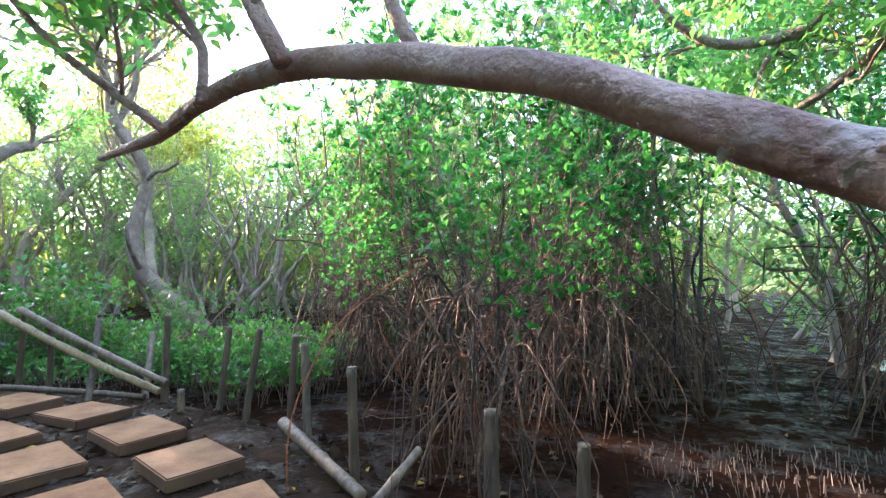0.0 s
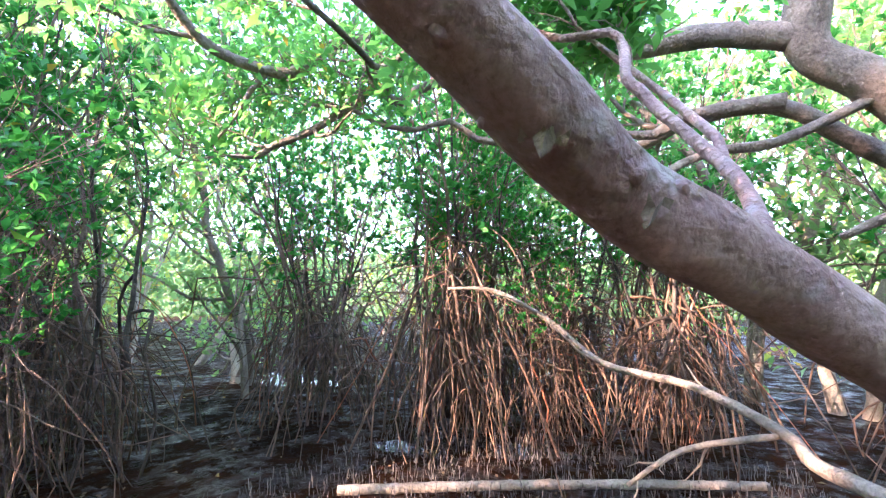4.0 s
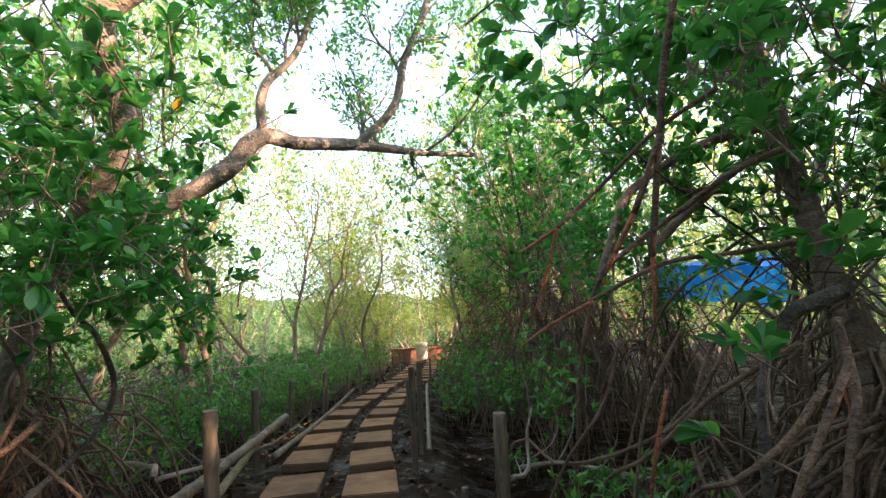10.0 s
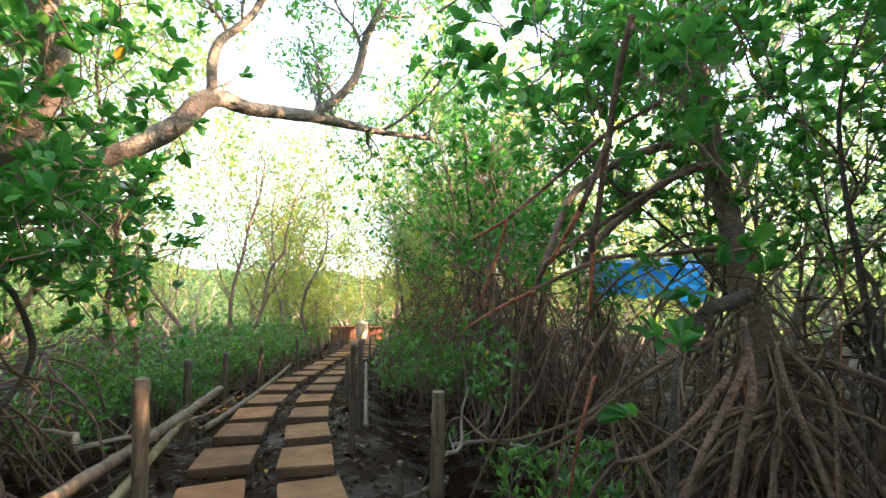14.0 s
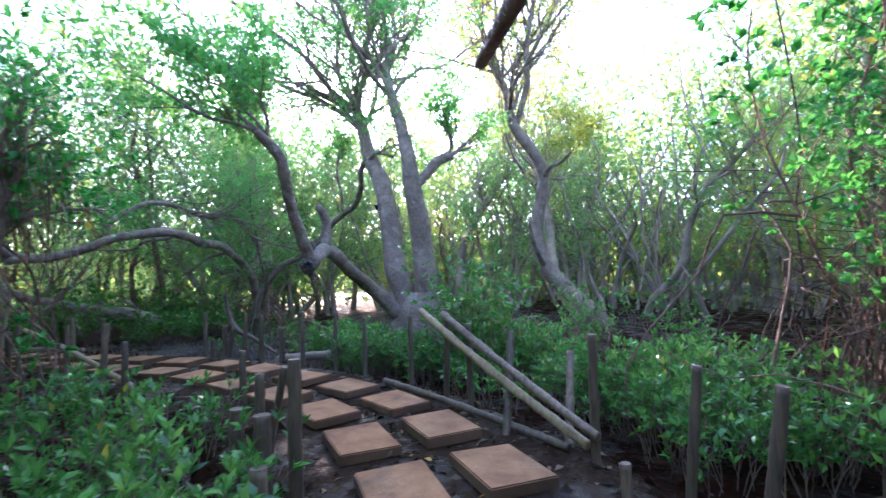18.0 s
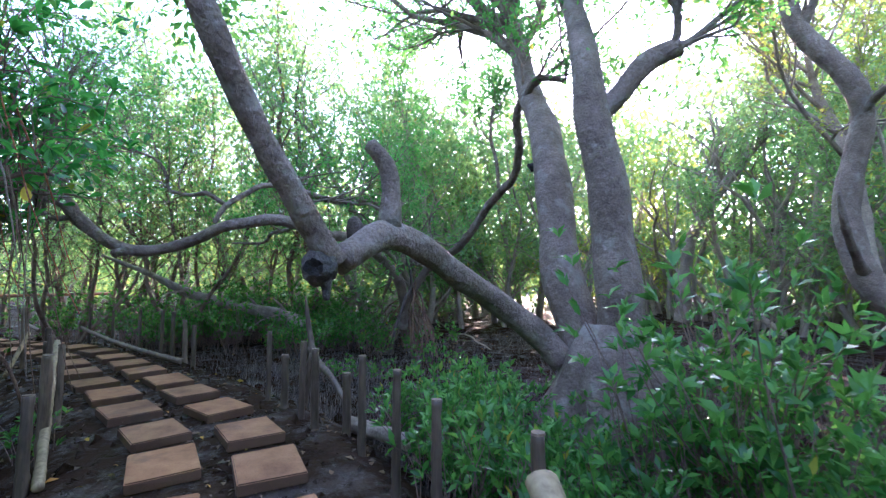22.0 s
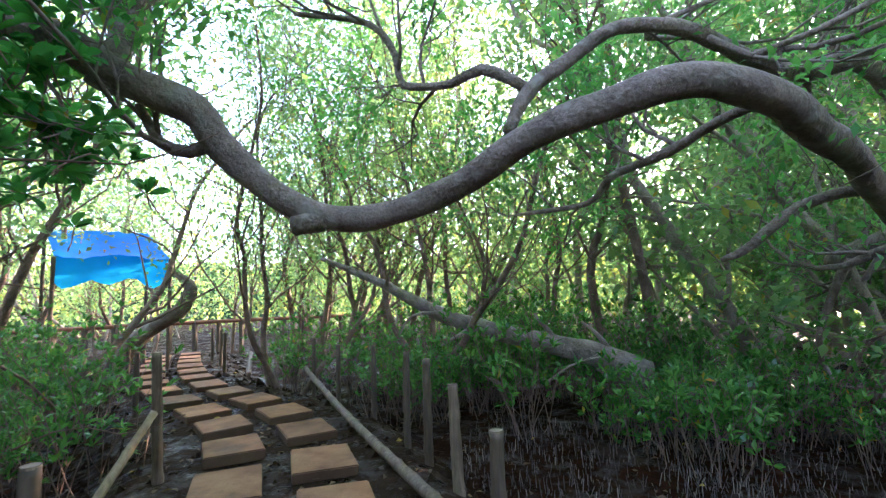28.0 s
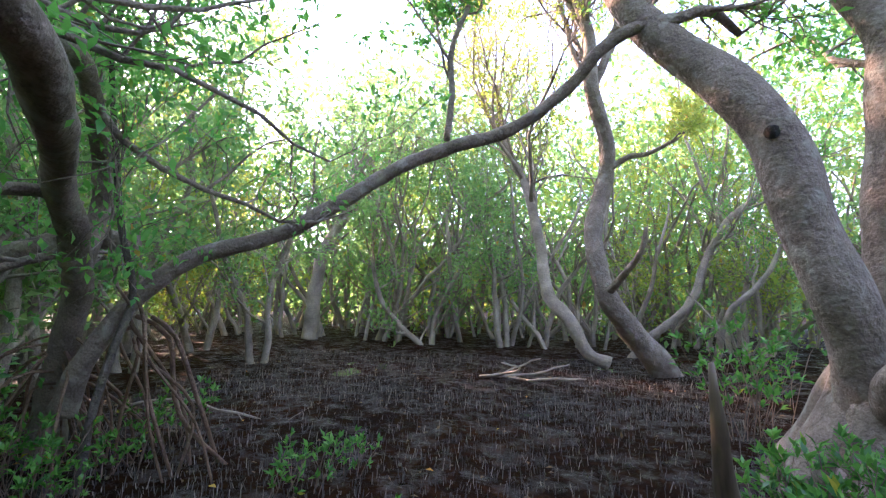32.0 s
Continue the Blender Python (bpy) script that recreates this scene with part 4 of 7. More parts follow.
arch = big_tree("mangrove_tree", "grey-brown mangrove arching low over the slab walk with peeling bark", BARK_ARCH,
                [A_MAIN, A_LIMB1, A_LIMB2, A_LIMB3, A_LIMB4, A_LIMB5, A_LIMB6], [(1, 4, 0.4, 1.0, 1.0), (2, 3, 0.4, 1.0, 0.8), (3, 4, 0.3, 1.0, 0.9), (4, 4, 0.3, 1.0, 0.9), (5, 3, 0.75, 1.0, 0.5), (6, 2, 0.8, 1.0, 0.4)], per=260)
for at, turn in (((0.683, 0.455, 1.481), -78), ((0.846, 0.34, 1.401), -63)):
    g = Geo()
    a = np.linspace(0, 1, 5)
    edge = np.c_[a * 0.07, 0.018 * np.sin(a * 9), -0.012 * a]
    v = np.vstack([edge, edge + np.array([0.006, 0.03, 0.012]), edge + np.array([0.0, 0.002, -0.006]), edge + np.array([0.006, 0.032, 0.006])])
    q = [(i, i + 1, 5 + i + 1, 5 + i) for i in range(4)] + [(15 + i, 15 + i + 1, 10 + i + 1, 10 + i) for i in range(4)]
    g.add(v, None, q)
    flake = part("bark_flake", g, DEADWOOD, arch, "curled pale flake of peeling bark", False)
    flake.matrix_local = Matrix.Translation(Vector(at) - arch.location) @ Euler((1.3, 0.15, radians(turn))).to_matrix().to_4x4() @ Matrix.Diagonal((0.9, 0.9, 1.6, 1))

for at, way in (((0.737, 0.388, 1.516), (-0.86, -0.49, 0.1)), ((0.565, 0.505, 1.585), (-0.75, -0.1, -0.66)), ((0.841, 0.33, 1.452), (-0.84, -0.54, 0.0)), ((0.979, 0.221, 1.377), (-0.96, -0.24, 0.14)), ((0.685, 0.495, 1.522), (-0.29, 0.67, -0.68)), ((0.632, 0.448, 1.563), (-0.9, -0.42, -0.13)), ((0.915, 0.276, 1.442), (-0.65, -0.62, 0.45))):
    g = Geo()
    p, w = np.array(at), np.array(way)
    limb(g, [(*p, 0.017), (*(p + w * 0.013), 0.013), (*(p + w * 0.019), 0.006)], 9, 0.006, 0.2, arch.location)
    part("bark_knot", g, BARK_ARCH, arch)

big_tree("mangrove_tree", "leaning grey mangrove with a forked trunk over the mud", BARK_GREY,
         [B_MAIN, B_LIMB1, B_LIMB2, B_LIMB3, B_LIMB4, B_LIMB5, B_LIMB6, B_LIMB7, B_LIMB8, B_LIMB9, B_LIMB10, B_LIMB11],
         [(6, 5, 0.5, 1.0, 0.9), (7, 5, 0.45, 1.0, 0.8), (8, 3, 0.5, 1.0, 0.6), (9, 2, 0.7, 1.0, 0.5), (0, 3, 0.96, 1.0, 1.5), (1, 5, 0.75, 1.0, 1.2), (2, 4, 0.75, 1.0, 1.0), (3, 2, 0.8, 1.0, 0.7), (5, 4, 0.6, 1.0, 1.0)], per=220)
top = empty("fallen_branch", DEAD[0][:3], "bare crooked dead branch lying low over the mud", "branch")
for rows in (DEAD, DEAD2):
    g = Geo()
    s = limb(g, rows, 8, 0.08, 0.08, DEAD[0][:3])
    for b in sprout(s, 4, 0.4, 1.0, 0.5, 0.7, 0.5, 0.2, 0.05):
        tube(g, b[:, :3], b[:, 3], 5, 0.03, True, DEAD[0][:3])
    part("branch", g, DEADWOOD, top)


def broadleaf_shoots(top, spots, per=9, length=0.13, twig=0.35, material=LEAF_BIG, wood=BARK_BROWN):
    """Leafy shoots with whorls of broad leaves round the given spots."""
    tg, lg = Geo(), Geo()
    tips, ways = [], []
    org = np.array(top.location)
    for (c, size, n) in spots:
        c = np.asarray(c, float)
        for _ in range(n):
            p = c + rng.normal(0, 1, 3) * np.asarray(size)
            way = unit(rng.normal(0, 0.6, 3) + np.array([0, 0, 0.55]) + 0.4 * unit(p - c))
            b = wiggle(p - way * twig, way, twig, 0.006, 0.004, 4, 0.12)
            tube(tg, b[:, :3], b[:, 3], 4, 0.0, False, org)
            tips.append(b[-1, :3] - org)
            ways.append(b[-1, :3] - b[-2, :3])
    rosettes(lg, tips, ways, per, length, 1.35, True, 0.45)
    tagged(part("twigwork", tg, wood, top), kind="stuff")
    part("crown", lg, material, top)


stilt = big_tree("stilt_mangrove_tree", "stilt-rooted mangrove with glossy broad leaves beside the walk", BARK_TAN,
                 [C_MAIN, C_LIMB1, C_LIMB2, C_TRUNK2], [(0, 6, 0.75, 1.0, 1.2), (1, 6, 0.4, 1.0, 1.2), (2, 6, 0.4, 1.0, 1.0), (3, 4, 0.7, 1.0, 1.4)], per=300)
broadleaf_shoots(stilt, [((2.9, -3.9, 2.1), (0.5, 0.45, 0.4), 90), ((2.3, -3.6, 2.7), (0.55, 0.5, 0.5), 110), ((3.4, -4.0, 3.1), (0.6, 0.5, 0.6), 120), ((2.1, -3.3, 1.9), (0.35, 0.35, 0.3), 60), ((1.9, -4.2, 1.7), (0.3, 0.4, 0.3), 50),
                         ((3.0, -4.2, 4.2), (0.8, 0.7, 0.6), 130), ((3.6, -3.3, 1.6), (0.5, 0.3, 0.35), 50), ((4.4, -3.4, 2.6), (0.6, 0.5, 0.7), 90), ((2.2, -2.6, 3.3), (0.5, 0.5, 0.45), 70), ((4.6, -4.8, 3.6), (0.8, 0.6, 0.8), 90), ((3.2, -5.4, 2.4), (0.6, 0.6, 0.5), 60)], 8, 0.14)
traced_root(stilt, BARK_DARK, (2.86, -4.10, 1.87, 0.019), (2.70, -4.12, 1.61, 0.022), (2.51, -4.14, 1.41, 0.024), (2.38, -4.21, 1.01, 0.024), (2.41, -4.16, 0.72, 0.022), (2.50, -3.94, 0.45, 0.025), (2.63, -3.65, 0.20, 0.028))
traced_root(stilt, ROOT_BROWN, (3.28, -4.06, 1.53, 0.019), (2.98, -4.04, 1.04, 0.019), (2.93, -3.76, 0.55, 0.019), (2.90, -3.58, 0.23, 0.019))
traced_root(stilt, ROOT_BROWN, (2.74, -3.95, 0.77, 0.025), (2.87, -3.69, 0.56, 0.028), (3.08, -3.48, 0.46, 0.025))
traced_root(stilt, ROOT_BROWN, (2.88, -4.12, 1.42, 0.012), (2.80, -4.05, 0.99, 0.012), (2.85, -3.83, 0.53, 0.012), (2.84, -3.61, 0.18, 0.012))
traced_root(stilt, ROOT_BROWN, (2.81, -4.18, 1.32, 0.011), (2.46, -4.15, 0.82, 0.012), (2.10, -4.12, 0.72, 0.012), (1.87, -4.18, 0.42, 0.011), (1.75, -4.16, 0.10, 0.009))
traced_root(stilt, ROOT_BROWN, (2.83, -3.85, 0.61, 0.014), (2.47, -3.81, 0.35, 0.015), (2.26, -3.78, 0.15, 0.012))
traced_root(stilt, ROOT_BROWN, (2.87, -3.98, 0.81, 0.010), (2.65, -4.01, 0.75, 0.010), (2.48, -3.94, 0.40, 0.010), (2.27, -3.87, 0.08, 0.009))
roots_of(stilt, (3.6, -4.65, -0.3), 1.5, 22, 1.9, ROOT_BROWN, (0.008, 0.024), joined=16, lift=0.05)
roots_of(stilt, (2.9, -4.4, -0.3), 1.0, 18, 1.5, ROOT_BROWN, (0.007, 0.016), lift=0.0)
roots_of(stilt, (3.2, -5.8, -0.3), 1.1, 16, 1.5, ROOT_BROWN, (0.007, 0.014), lift=0.05)

stand = big_tree("stilt_mangrove_tree", "tall dark stilt-rooted mangrove with many prop roots", BARK_BROWN,
                 [E_MAIN, E_LIMB1, E_LIMB2], [(0, 9, 0.6, 1.0, 1.7), (1, 2, 0.5, 0.9, 0.6)], LEAF_BIG, 0.11, 430, True)
broadleaf_shoots(stand, [((-2.1, -2.5, 3.0), (0.6, 0.45, 0.3), 60), ((-1.6, -2.9, 3.3), (0.5, 0.5, 0.3), 34), ((-3.2, -3.2, 3.3), (0.8, 0.7, 0.5), 80), ((-2.6, -4.2, 3.9), (0.9, 0.7, 0.5), 50), ((-3.6, -4.8, 2.6), (0.8, 0.8, 0.5), 36), ((-2.0, -5.6, 4.0), (0.8, 0.8, 0.7), 44), ((-2.2, -2.3, 1.55), (0.25, 0.2, 0.12), 5), ((-1.75, -1.95, 1.05), (0.2, 0.15, 0.1), 4)], 8, 0.15)
traced_root(stand, ROOT_BROWN, (-1.62, -2.04, 2.92, 0.022), (-1.63, -2.23, 2.63, 0.022), (-1.62, -2.34, 2.30, 0.020), (-1.61, -2.46, 1.94, 0.021), (-1.59, -2.53, 1.66, 0.020))
traced_root(stand, ROOT_RED, (-1.60, -2.53, 1.68, 0.017), (-1.58, -2.57, 1.28, 0.009))
traced_root(stand, ROOT_BROWN, (-1.62, -2.33, 2.32, 0.017), (-1.55, -2.40, 2.09, 0.018), (-1.49, -2.49, 1.89, 0.020))
traced_root(stand, ROOT_RED, (-1.49, -2.48, 1.90, 0.018), (-1.40, -2.56, 1.71, 0.016), (-1.34, -2.61, 1.58, 0.009))
traced_root(stand, ROOT_BROWN, (-1.97, -2.30, 2.57, 0.015), (-1.68, -2.51, 2.40, 0.015), (-1.42, -2.67, 2.15, 0.013), (-1.12, -2.75, 1.89, 0.015))
traced_root(stand, ROOT_RED, (-1.12, -2.74, 1.89, 0.013), (-0.99, -2.80, 1.81, 0.011), (-0.89, -2.84, 1.76, 0.005))
traced_root(stand, ROOT_RED, (-1.12, -2.74, 1.89, 0.012), (-1.04, -2.82, 1.58, 0.011), (-0.94, -2.86, 1.32, 0.007))
traced_root(stand, ROOT_BROWN, (-2.44, -2.47, 2.26, 0.022), (-2.20, -2.57, 2.17, 0.020), (-1.91, -2.70, 1.97, 0.018), (-1.58, -2.81, 1.74, 0.017), (-1.40, -2.91, 1.54, 0.016), (-1.29, -3.06, 1.00, 0.013), (-1.28, -3.27, 0.41, 0.012))
traced_root(stand, ROOT_BROWN, (-2.54, -2.53, 1.72, 0.020), (-2.13, -2.61, 1.67, 0.016), (-1.72, -2.64, 1.63, 0.015), (-1.28, -2.75, 1.43, 0.013))
traced_root(stand, ROOT_RED, (-1.30, -2.74, 1.43, 0.013), (-1.05, -2.83, 1.30, 0.011), (-0.85, -2.88, 1.17, 0.005))
traced_root(stand, BARK_DARK, (-2.50, -2.33, 1.40, 0.046), (-2.18, -2.34, 1.28, 0.040), (-2.02, -2.33, 1.04, 0.033), (-1.94, -2.33, 0.71, 0.030), (-1.92, -2.35, 0.34, 0.026))
traced_root(stand, ROOT_BROWN, (-1.85, -1.82, 1.00, 0.013), (-1.63, -1.82, 0.79, 0.013), (-1.46, -1.89, 0.65, 0.012), (-1.31, -2.05, 0.49, 0.010))
traced_root(stand, ROOT_BROWN, (-1.85, -1.69, 1.10, 0.016), (-1.65, -1.68, 0.81, 0.015), (-1.53, -1.70, 0.59, 0.013))
traced_root(stand, ROOT_BROWN, (-2.14, -2.24, 1.15, 0.016), (-1.85, -2.55, 0.87, 0.015), (-1.54, -2.76, 0.53, 0.013), (-1.35, -3.09, 0.25, 0.012))
traced_root(stand, ROOT_BROWN, (-2.12, -2.76, 1.13, 0.013), (-1.78, -2.79, 0.71, 0.013), (-1.41, -3.02, 0.47, 0.012), (-1.13, -3.31, 0.37, 0.011), (-0.90, -3.49, 0.48, 0.009))
traced_root(stand, ROOT_BROWN, (-1.83, -2.71, 1.27, 0.011), (-1.59, -2.80, 0.81, 0.011), (-1.45, -2.83, 0.27, 0.010))
traced_root(stand, ROOT_BROWN, (-1.53, -2.97, 1.18, 0.013), (-1.39, -2.99, 0.79, 0.012), (-1.13, -3.19, 0.33, 0.010))
traced_root(stand, ROOT_BROWN, (-2.21, -2.58, 1.46, 0.013), (-1.91, -2.65, 1.08, 0.013), (-1.76, -2.67, 0.64, 0.012), (-1.76, -2.57, 0.29, 0.011))
traced_root(stand, ROOT_BROWN, (-2.26, -2.14, 1.26, 0.020), (-2.12, -1.97, 0.92, 0.020), (-1.94, -1.90, 0.59, 0.017))
traced_root(stand, ROOT_RED, (-1.60, -2.58, 0.91, 0.012), (-1.48, -2.57, 0.56, 0.012), (-1.45, -2.62, 0.31, 0.009))
roots_of(stand, (-3.62, -3.4, -0.3), 1.7, 16, 1.3, ROOT_BROWN, (0.01, 0.026), lift=0.08, joined=8)
roots_of(stand, (-2.95, -2.65, -0.3), 1.4, 26, 1.7, ROOT_BROWN, (0.008, 0.02), lift=0.08, joined=20)
roots_of(stand, (-2.3, -3.4, -0.3), 1.2, 16, 1.3, ROOT_BROWN, (0.006, 0.014), lift=0.0, joined=14)
roots_of(stand, (-1.9, -2.7, -0.3), 0.8, 14, 0.9, ROOT_BROWN, (0.006, 0.013), lift=0.0)
thin = big_tree("stilt_mangrove_tree", "slender grey-brown stilt mangrove", BARK_BROWN, [E_TRUNK2], [(0, 8, 0.55, 1.0, 1.3)], LEAF_BIG, 0.11, 330, True)
roots_of(thin, (-2.85, -1.35, -0.3), 1.7, 20, 1.2, ROOT_BROWN, (0.007, 0.018), lift=0.05, joined=14)
pole = big_tree("stilt_mangrove_tree", "straight blackish mangrove stem with arching prop roots", BARK_DARK, [E_POLE], [(0, 6, 0.7, 1.0, 1.2)], LEAF_BIG, 0.11, 260, True)
traced_root(pole, BARK_DARK, (-2.83, -0.05, 2.06, 0.016), (-2.78, -0.32, 2.00, 0.015), (-2.73, -0.53, 1.89, 0.013), (-2.65, -0.74, 1.77, 0.011), (-2.59, -0.86, 1.69, 0.008))
traced_root(pole, ROOT_BROWN, (-2.88, -0.06, 1.91, 0.023), (-2.81, -0.24, 1.81, 0.025), (-2.75, -0.33, 1.69, 0.026), (-2.75, -0.43, 1.48, 0.023), (-2.73, -0.47, 1.20, 0.021), (-2.68, -0.48, 0.89, 0.020), (-2.63, -0.50, 0.57, 0.016))
traced_root(pole, ROOT_BROWN, (-2.75, -0.34, 1.67, 0.020), (-2.86, -0.23, 1.51, 0.018), (-2.94, -0.17, 1.30, 0.016), (-2.99, -0.11, 1.03, 0.015), (-3.05, -0.09, 0.57, 0.013))
traced_root(pole, ROOT_BROWN, (-2.75, -0.41, 1.48, 0.020), (-2.70, -0.40, 1.12, 0.018), (-2.66, -0.40, 0.85, 0.016), (-2.62, -0.39, 0.56, 0.015))
traced_root(pole, ROOT_BROWN, (-2.84, -0.04, 2.06, 0.020), (-2.84, 0.12, 1.98, 0.020), (-2.81, 0.33, 1.75, 0.019), (-2.79, 0.55, 1.49, 0.020))
traced_root(pole, ROOT_RED, (-2.79, 0.55, 1.49, 0.018), (-2.80, 0.54, 1.16, 0.015), (-2.76, 0.49, 0.85, 0.015), (-2.72, 0.47, 0.44, 0.013))
traced_root(pole, ROOT_RED, (-2.79, 0.56, 1.49, 0.016), (-2.73, 0.71, 1.28, 0.015), (-2.65, 0.81, 1.11, 0.010))
traced_root(pole, ROOT_BROWN, (-2.92, -0.04, 1.76, 0.016), (-2.93, 0.18, 1.61, 0.016), (-2.91, 0.43, 1.39, 0.015), (-2.84, 0.62, 1.13, 0.015), (-2.73, 0.77, 0.90, 0.013), (-2.67, 0.87, 0.75, 0.011))
traced_root(pole, ROOT_BROWN, (-2.97, -0.06, 1.41, 0.018), (-2.94, 0.09, 1.24, 0.016), (-2.93, 0.23, 0.99, 0.015), (-2.90, 0.33, 0.78, 0.013), (-2.85, 0.42, 0.48, 0.011))
traced_root(pole, ROOT_BROWN, (-2.75, -0.42, 1.14, 0.015), (-2.80, -0.25, 1.01, 0.016), (-2.83, -0.02, 0.87, 0.016), (-2.82, 0.06, 0.77, 0.016))
traced_root(pole, ROOT_RED, (-2.82, 0.06, 0.78, 0.016), (-2.78, 0.20, 0.58, 0.015), (-2.76, 0.33, 0.40, 0.011))
traced_root(pole, BARK_DARK, (-2.38, -0.69, 1.20, 0.011), (-2.56, -0.48, 1.20, 0.011), (-2.78, -0.34, 1.19, 0.010))
traced_root(pole, ROOT_BROWN, (-2.21, -0.57, 1.50, 0.013), (-2.37, -0.52, 1.25, 0.014), (-2.43, -0.46, 1.00, 0.013), (-2.53, -0.38, 0.78, 0.011), (-2.65, -0.32, 0.54, 0.010))
traced_root(pole, ROOT_BROWN, (-2.90, -0.94, 2.13, 0.020), (-3.02, -0.88, 1.86, 0.021), (-3.11, -0.81, 1.59, 0.021), (-3.16, -0.74, 1.36, 0.021), (-3.16, -0.71, 1.03, 0.020), (-3.15, -0.68, 0.45, 0.018))
traced_root(pole, BARK_DARK, (-2.75, -0.95, 2.16, 0.020), (-2.87, -0.72, 2.06, 0.018), (-2.92, -0.58, 1.94, 0.016), (-2.83, -0.39, 1.71, 0.016))
traced_root(pole, BARK_DARK, (-2.70, 0.01, 2.36, 0.020), (-2.73, 0.07, 2.33, 0.018), (-2.76, 0.25, 2.21, 0.016), (-2.74, 0.40, 2.13, 0.008))
traced_root(pole, ROOT_RED, (-2.73, 0.16, 2.25, 0.016), (-2.84, 0.11, 1.97, 0.020), (-2.90, 0.07, 1.72, 0.010))
traced_root(pole, ROOT_BROWN, (-2.72, 0.29, 2.18, 0.011), (-2.83, 0.28, 1.87, 0.008))
traced_root(pole, BARK_DARK, (-2.90, 0.05, 1.70, 0.011), (-2.95, 0.18, 1.44, 0.010), (-2.95, 0.26, 1.14, 0.009), (-2.96, 0.32, 0.81, 0.008), (-2.94, 0.37, 0.43, 0.008))
traced_root(pole, ROOT_RED, (-3.00, -0.15, 1.18, 0.015), (-2.89, -0.23, 0.91, 0.016), (-2.82, -0.28, 0.67, 0.016), (-2.76, -0.25, 0.49, 0.015))
traced_root(pole, BARK_DARK, (-2.97, 0.02, 1.04, 0.010), (-2.97, 0.23, 0.89, 0.009), (-2.94, 0.43, 0.74, 0.008), (-2.96, 0.59, 0.52, 0.007))
traced_root(pole, ROOT_BROWN, (-2.97, -0.03, 1.47, 0.010), (-2.95, 0.23, 1.40, 0.010), (-2.91, 0.53, 1.26, 0.009), (-2.87, 0.68, 1.06, 0.008), (-2.87, 0.82, 0.65, 0.008))
roots_of(pole, (-2.95, -0.1, -0.3), 1.2, 8, 0.9, ROOT_BROWN, (0.007, 0.013), lift=0.05)

twin = big_tree("mangrove_tree", "large smooth grey mangrove with twin trunks and a low broken arm", BARK_GREY,
                [F_ARCH, F_STEM, F_CUT, F_ARM, F_UP, F_STUB],
                [(0, 14, 0.84, 1.0, 3.5), (1, 13, 0.79, 1.0, 3.3), (4, 4, 0.86, 1.0, 1.3), (2, 2, 0.97, 1.0, 1.2)], per=760)
def hollow_knob(top, centre, r, axis):
    """A swollen burl with a rotten hole sunk into it."""
    c, axis = np.asarray(centre, float), unit(np.asarray(axis, float))
    u = unit(np.cross(axis, np.array([0, 0, 1.0])))
    w = np.cross(u, axis)
    n, m = 34, 64
    ang = np.linspace(0, 6.2832, m, endpoint=False)
    lip = 0.5 + 0.06 * np.sin(2 * ang + 1) + 0.02 * np.sin(5 * ang) + 0.012 * np.sin(13 * ang + 2)

    def ring(th, rad):
        return c - np.array(top.location) + rad[:, None] * (np.cos(th)[:, None] * axis + np.sin(th)[:, None] * (np.cos(ang)[:, None] * u + np.sin(ang)[:, None] * w))
    shell, cup = [], []
    for i in range(n):
        f = i / (n - 1)
        th = lip + (3.0 - lip) * f
        lump = 1 + 0.05 * np.sin(3 * ang + 4 * th) + 0.03 * np.sin(7 * ang - 6 * th) + 0.025 * np.sin(17 * ang + 2 * np.sin(5 * th)) * f + 0.02 * np.sin(11 * th + 2 * ang) + 0.03 * np.exp(-(f / 0.1) ** 2)
        shell.append(ring(th, r * lump))
    for i in range(6):
        f = i / 5
        cup.append(ring(lip * (1 - 0.9 * f), r * ((1.03 + 0.05 * np.sin(3 * ang + 4 * lip) + 0.035 * np.sin(7 * ang - 6 * lip)) * (1 - f) + 0.62 * f)))
    cup.append(ring(np.full(m, 0.01), np.full(m, r * 0.6)))
    for name, rows, mat, lab in (("knob", shell, BARK_CHAR, "dark weathered burl"), ("broken_stump", cup, HOLLOW, "blackened rotten hole")):
        k = len(rows)
        i, j = np.meshgrid(np.arange(k - 1), np.arange(m), indexing="ij")
        g = Geo()
        g.add(np.concatenate(rows), None, np.stack([i * m + j, i * m + (j + 1) % m, (i + 1) * m + (j + 1) % m, (i + 1) * m + j], -1).reshape(-1, 4))
        part(name, g, mat, top, lab)


hollow_knob(twin, (-7.325, 3.61, 1.44), 0.112, (0.93, -0.34, 0.0))
for rows, mat in (([(-7.34, 3.62, 1.42, 0.07), (-7.318, 3.643, 1.36, 0.042), (-7.30, 3.65, 1.31, 0.03), (-7.29, 3.652, 1.27, 0.026), (-7.285, 3.655, 1.245, 0.016)], BARK_CHAR),
                  ([(-7.78, 3.95, 1.58, 0.09), (-7.76, 3.88, 1.66, 0.075), (-7.74, 3.84, 1.75, 0.06), (-7.73, 3.83, 1.80, 0.035)], BARK_DARK)):
    g = Geo()
    limb(g, rows, 14, 0.02, 0.16, twin.location)
    part("branch_stub", g, mat, twin, "dark rotten stub")
g = Geo()
limb(g, [(-9.40, 6.00, 2.68, 0.06), (-9.41, 5.97, 2.68, 0.055), (-9.40, 6.01, 2.69, 0.03)], 10, 0.02, 0.05, twin.location)
part("knot_hole", g, HOLLOW, twin)
g = Geo()
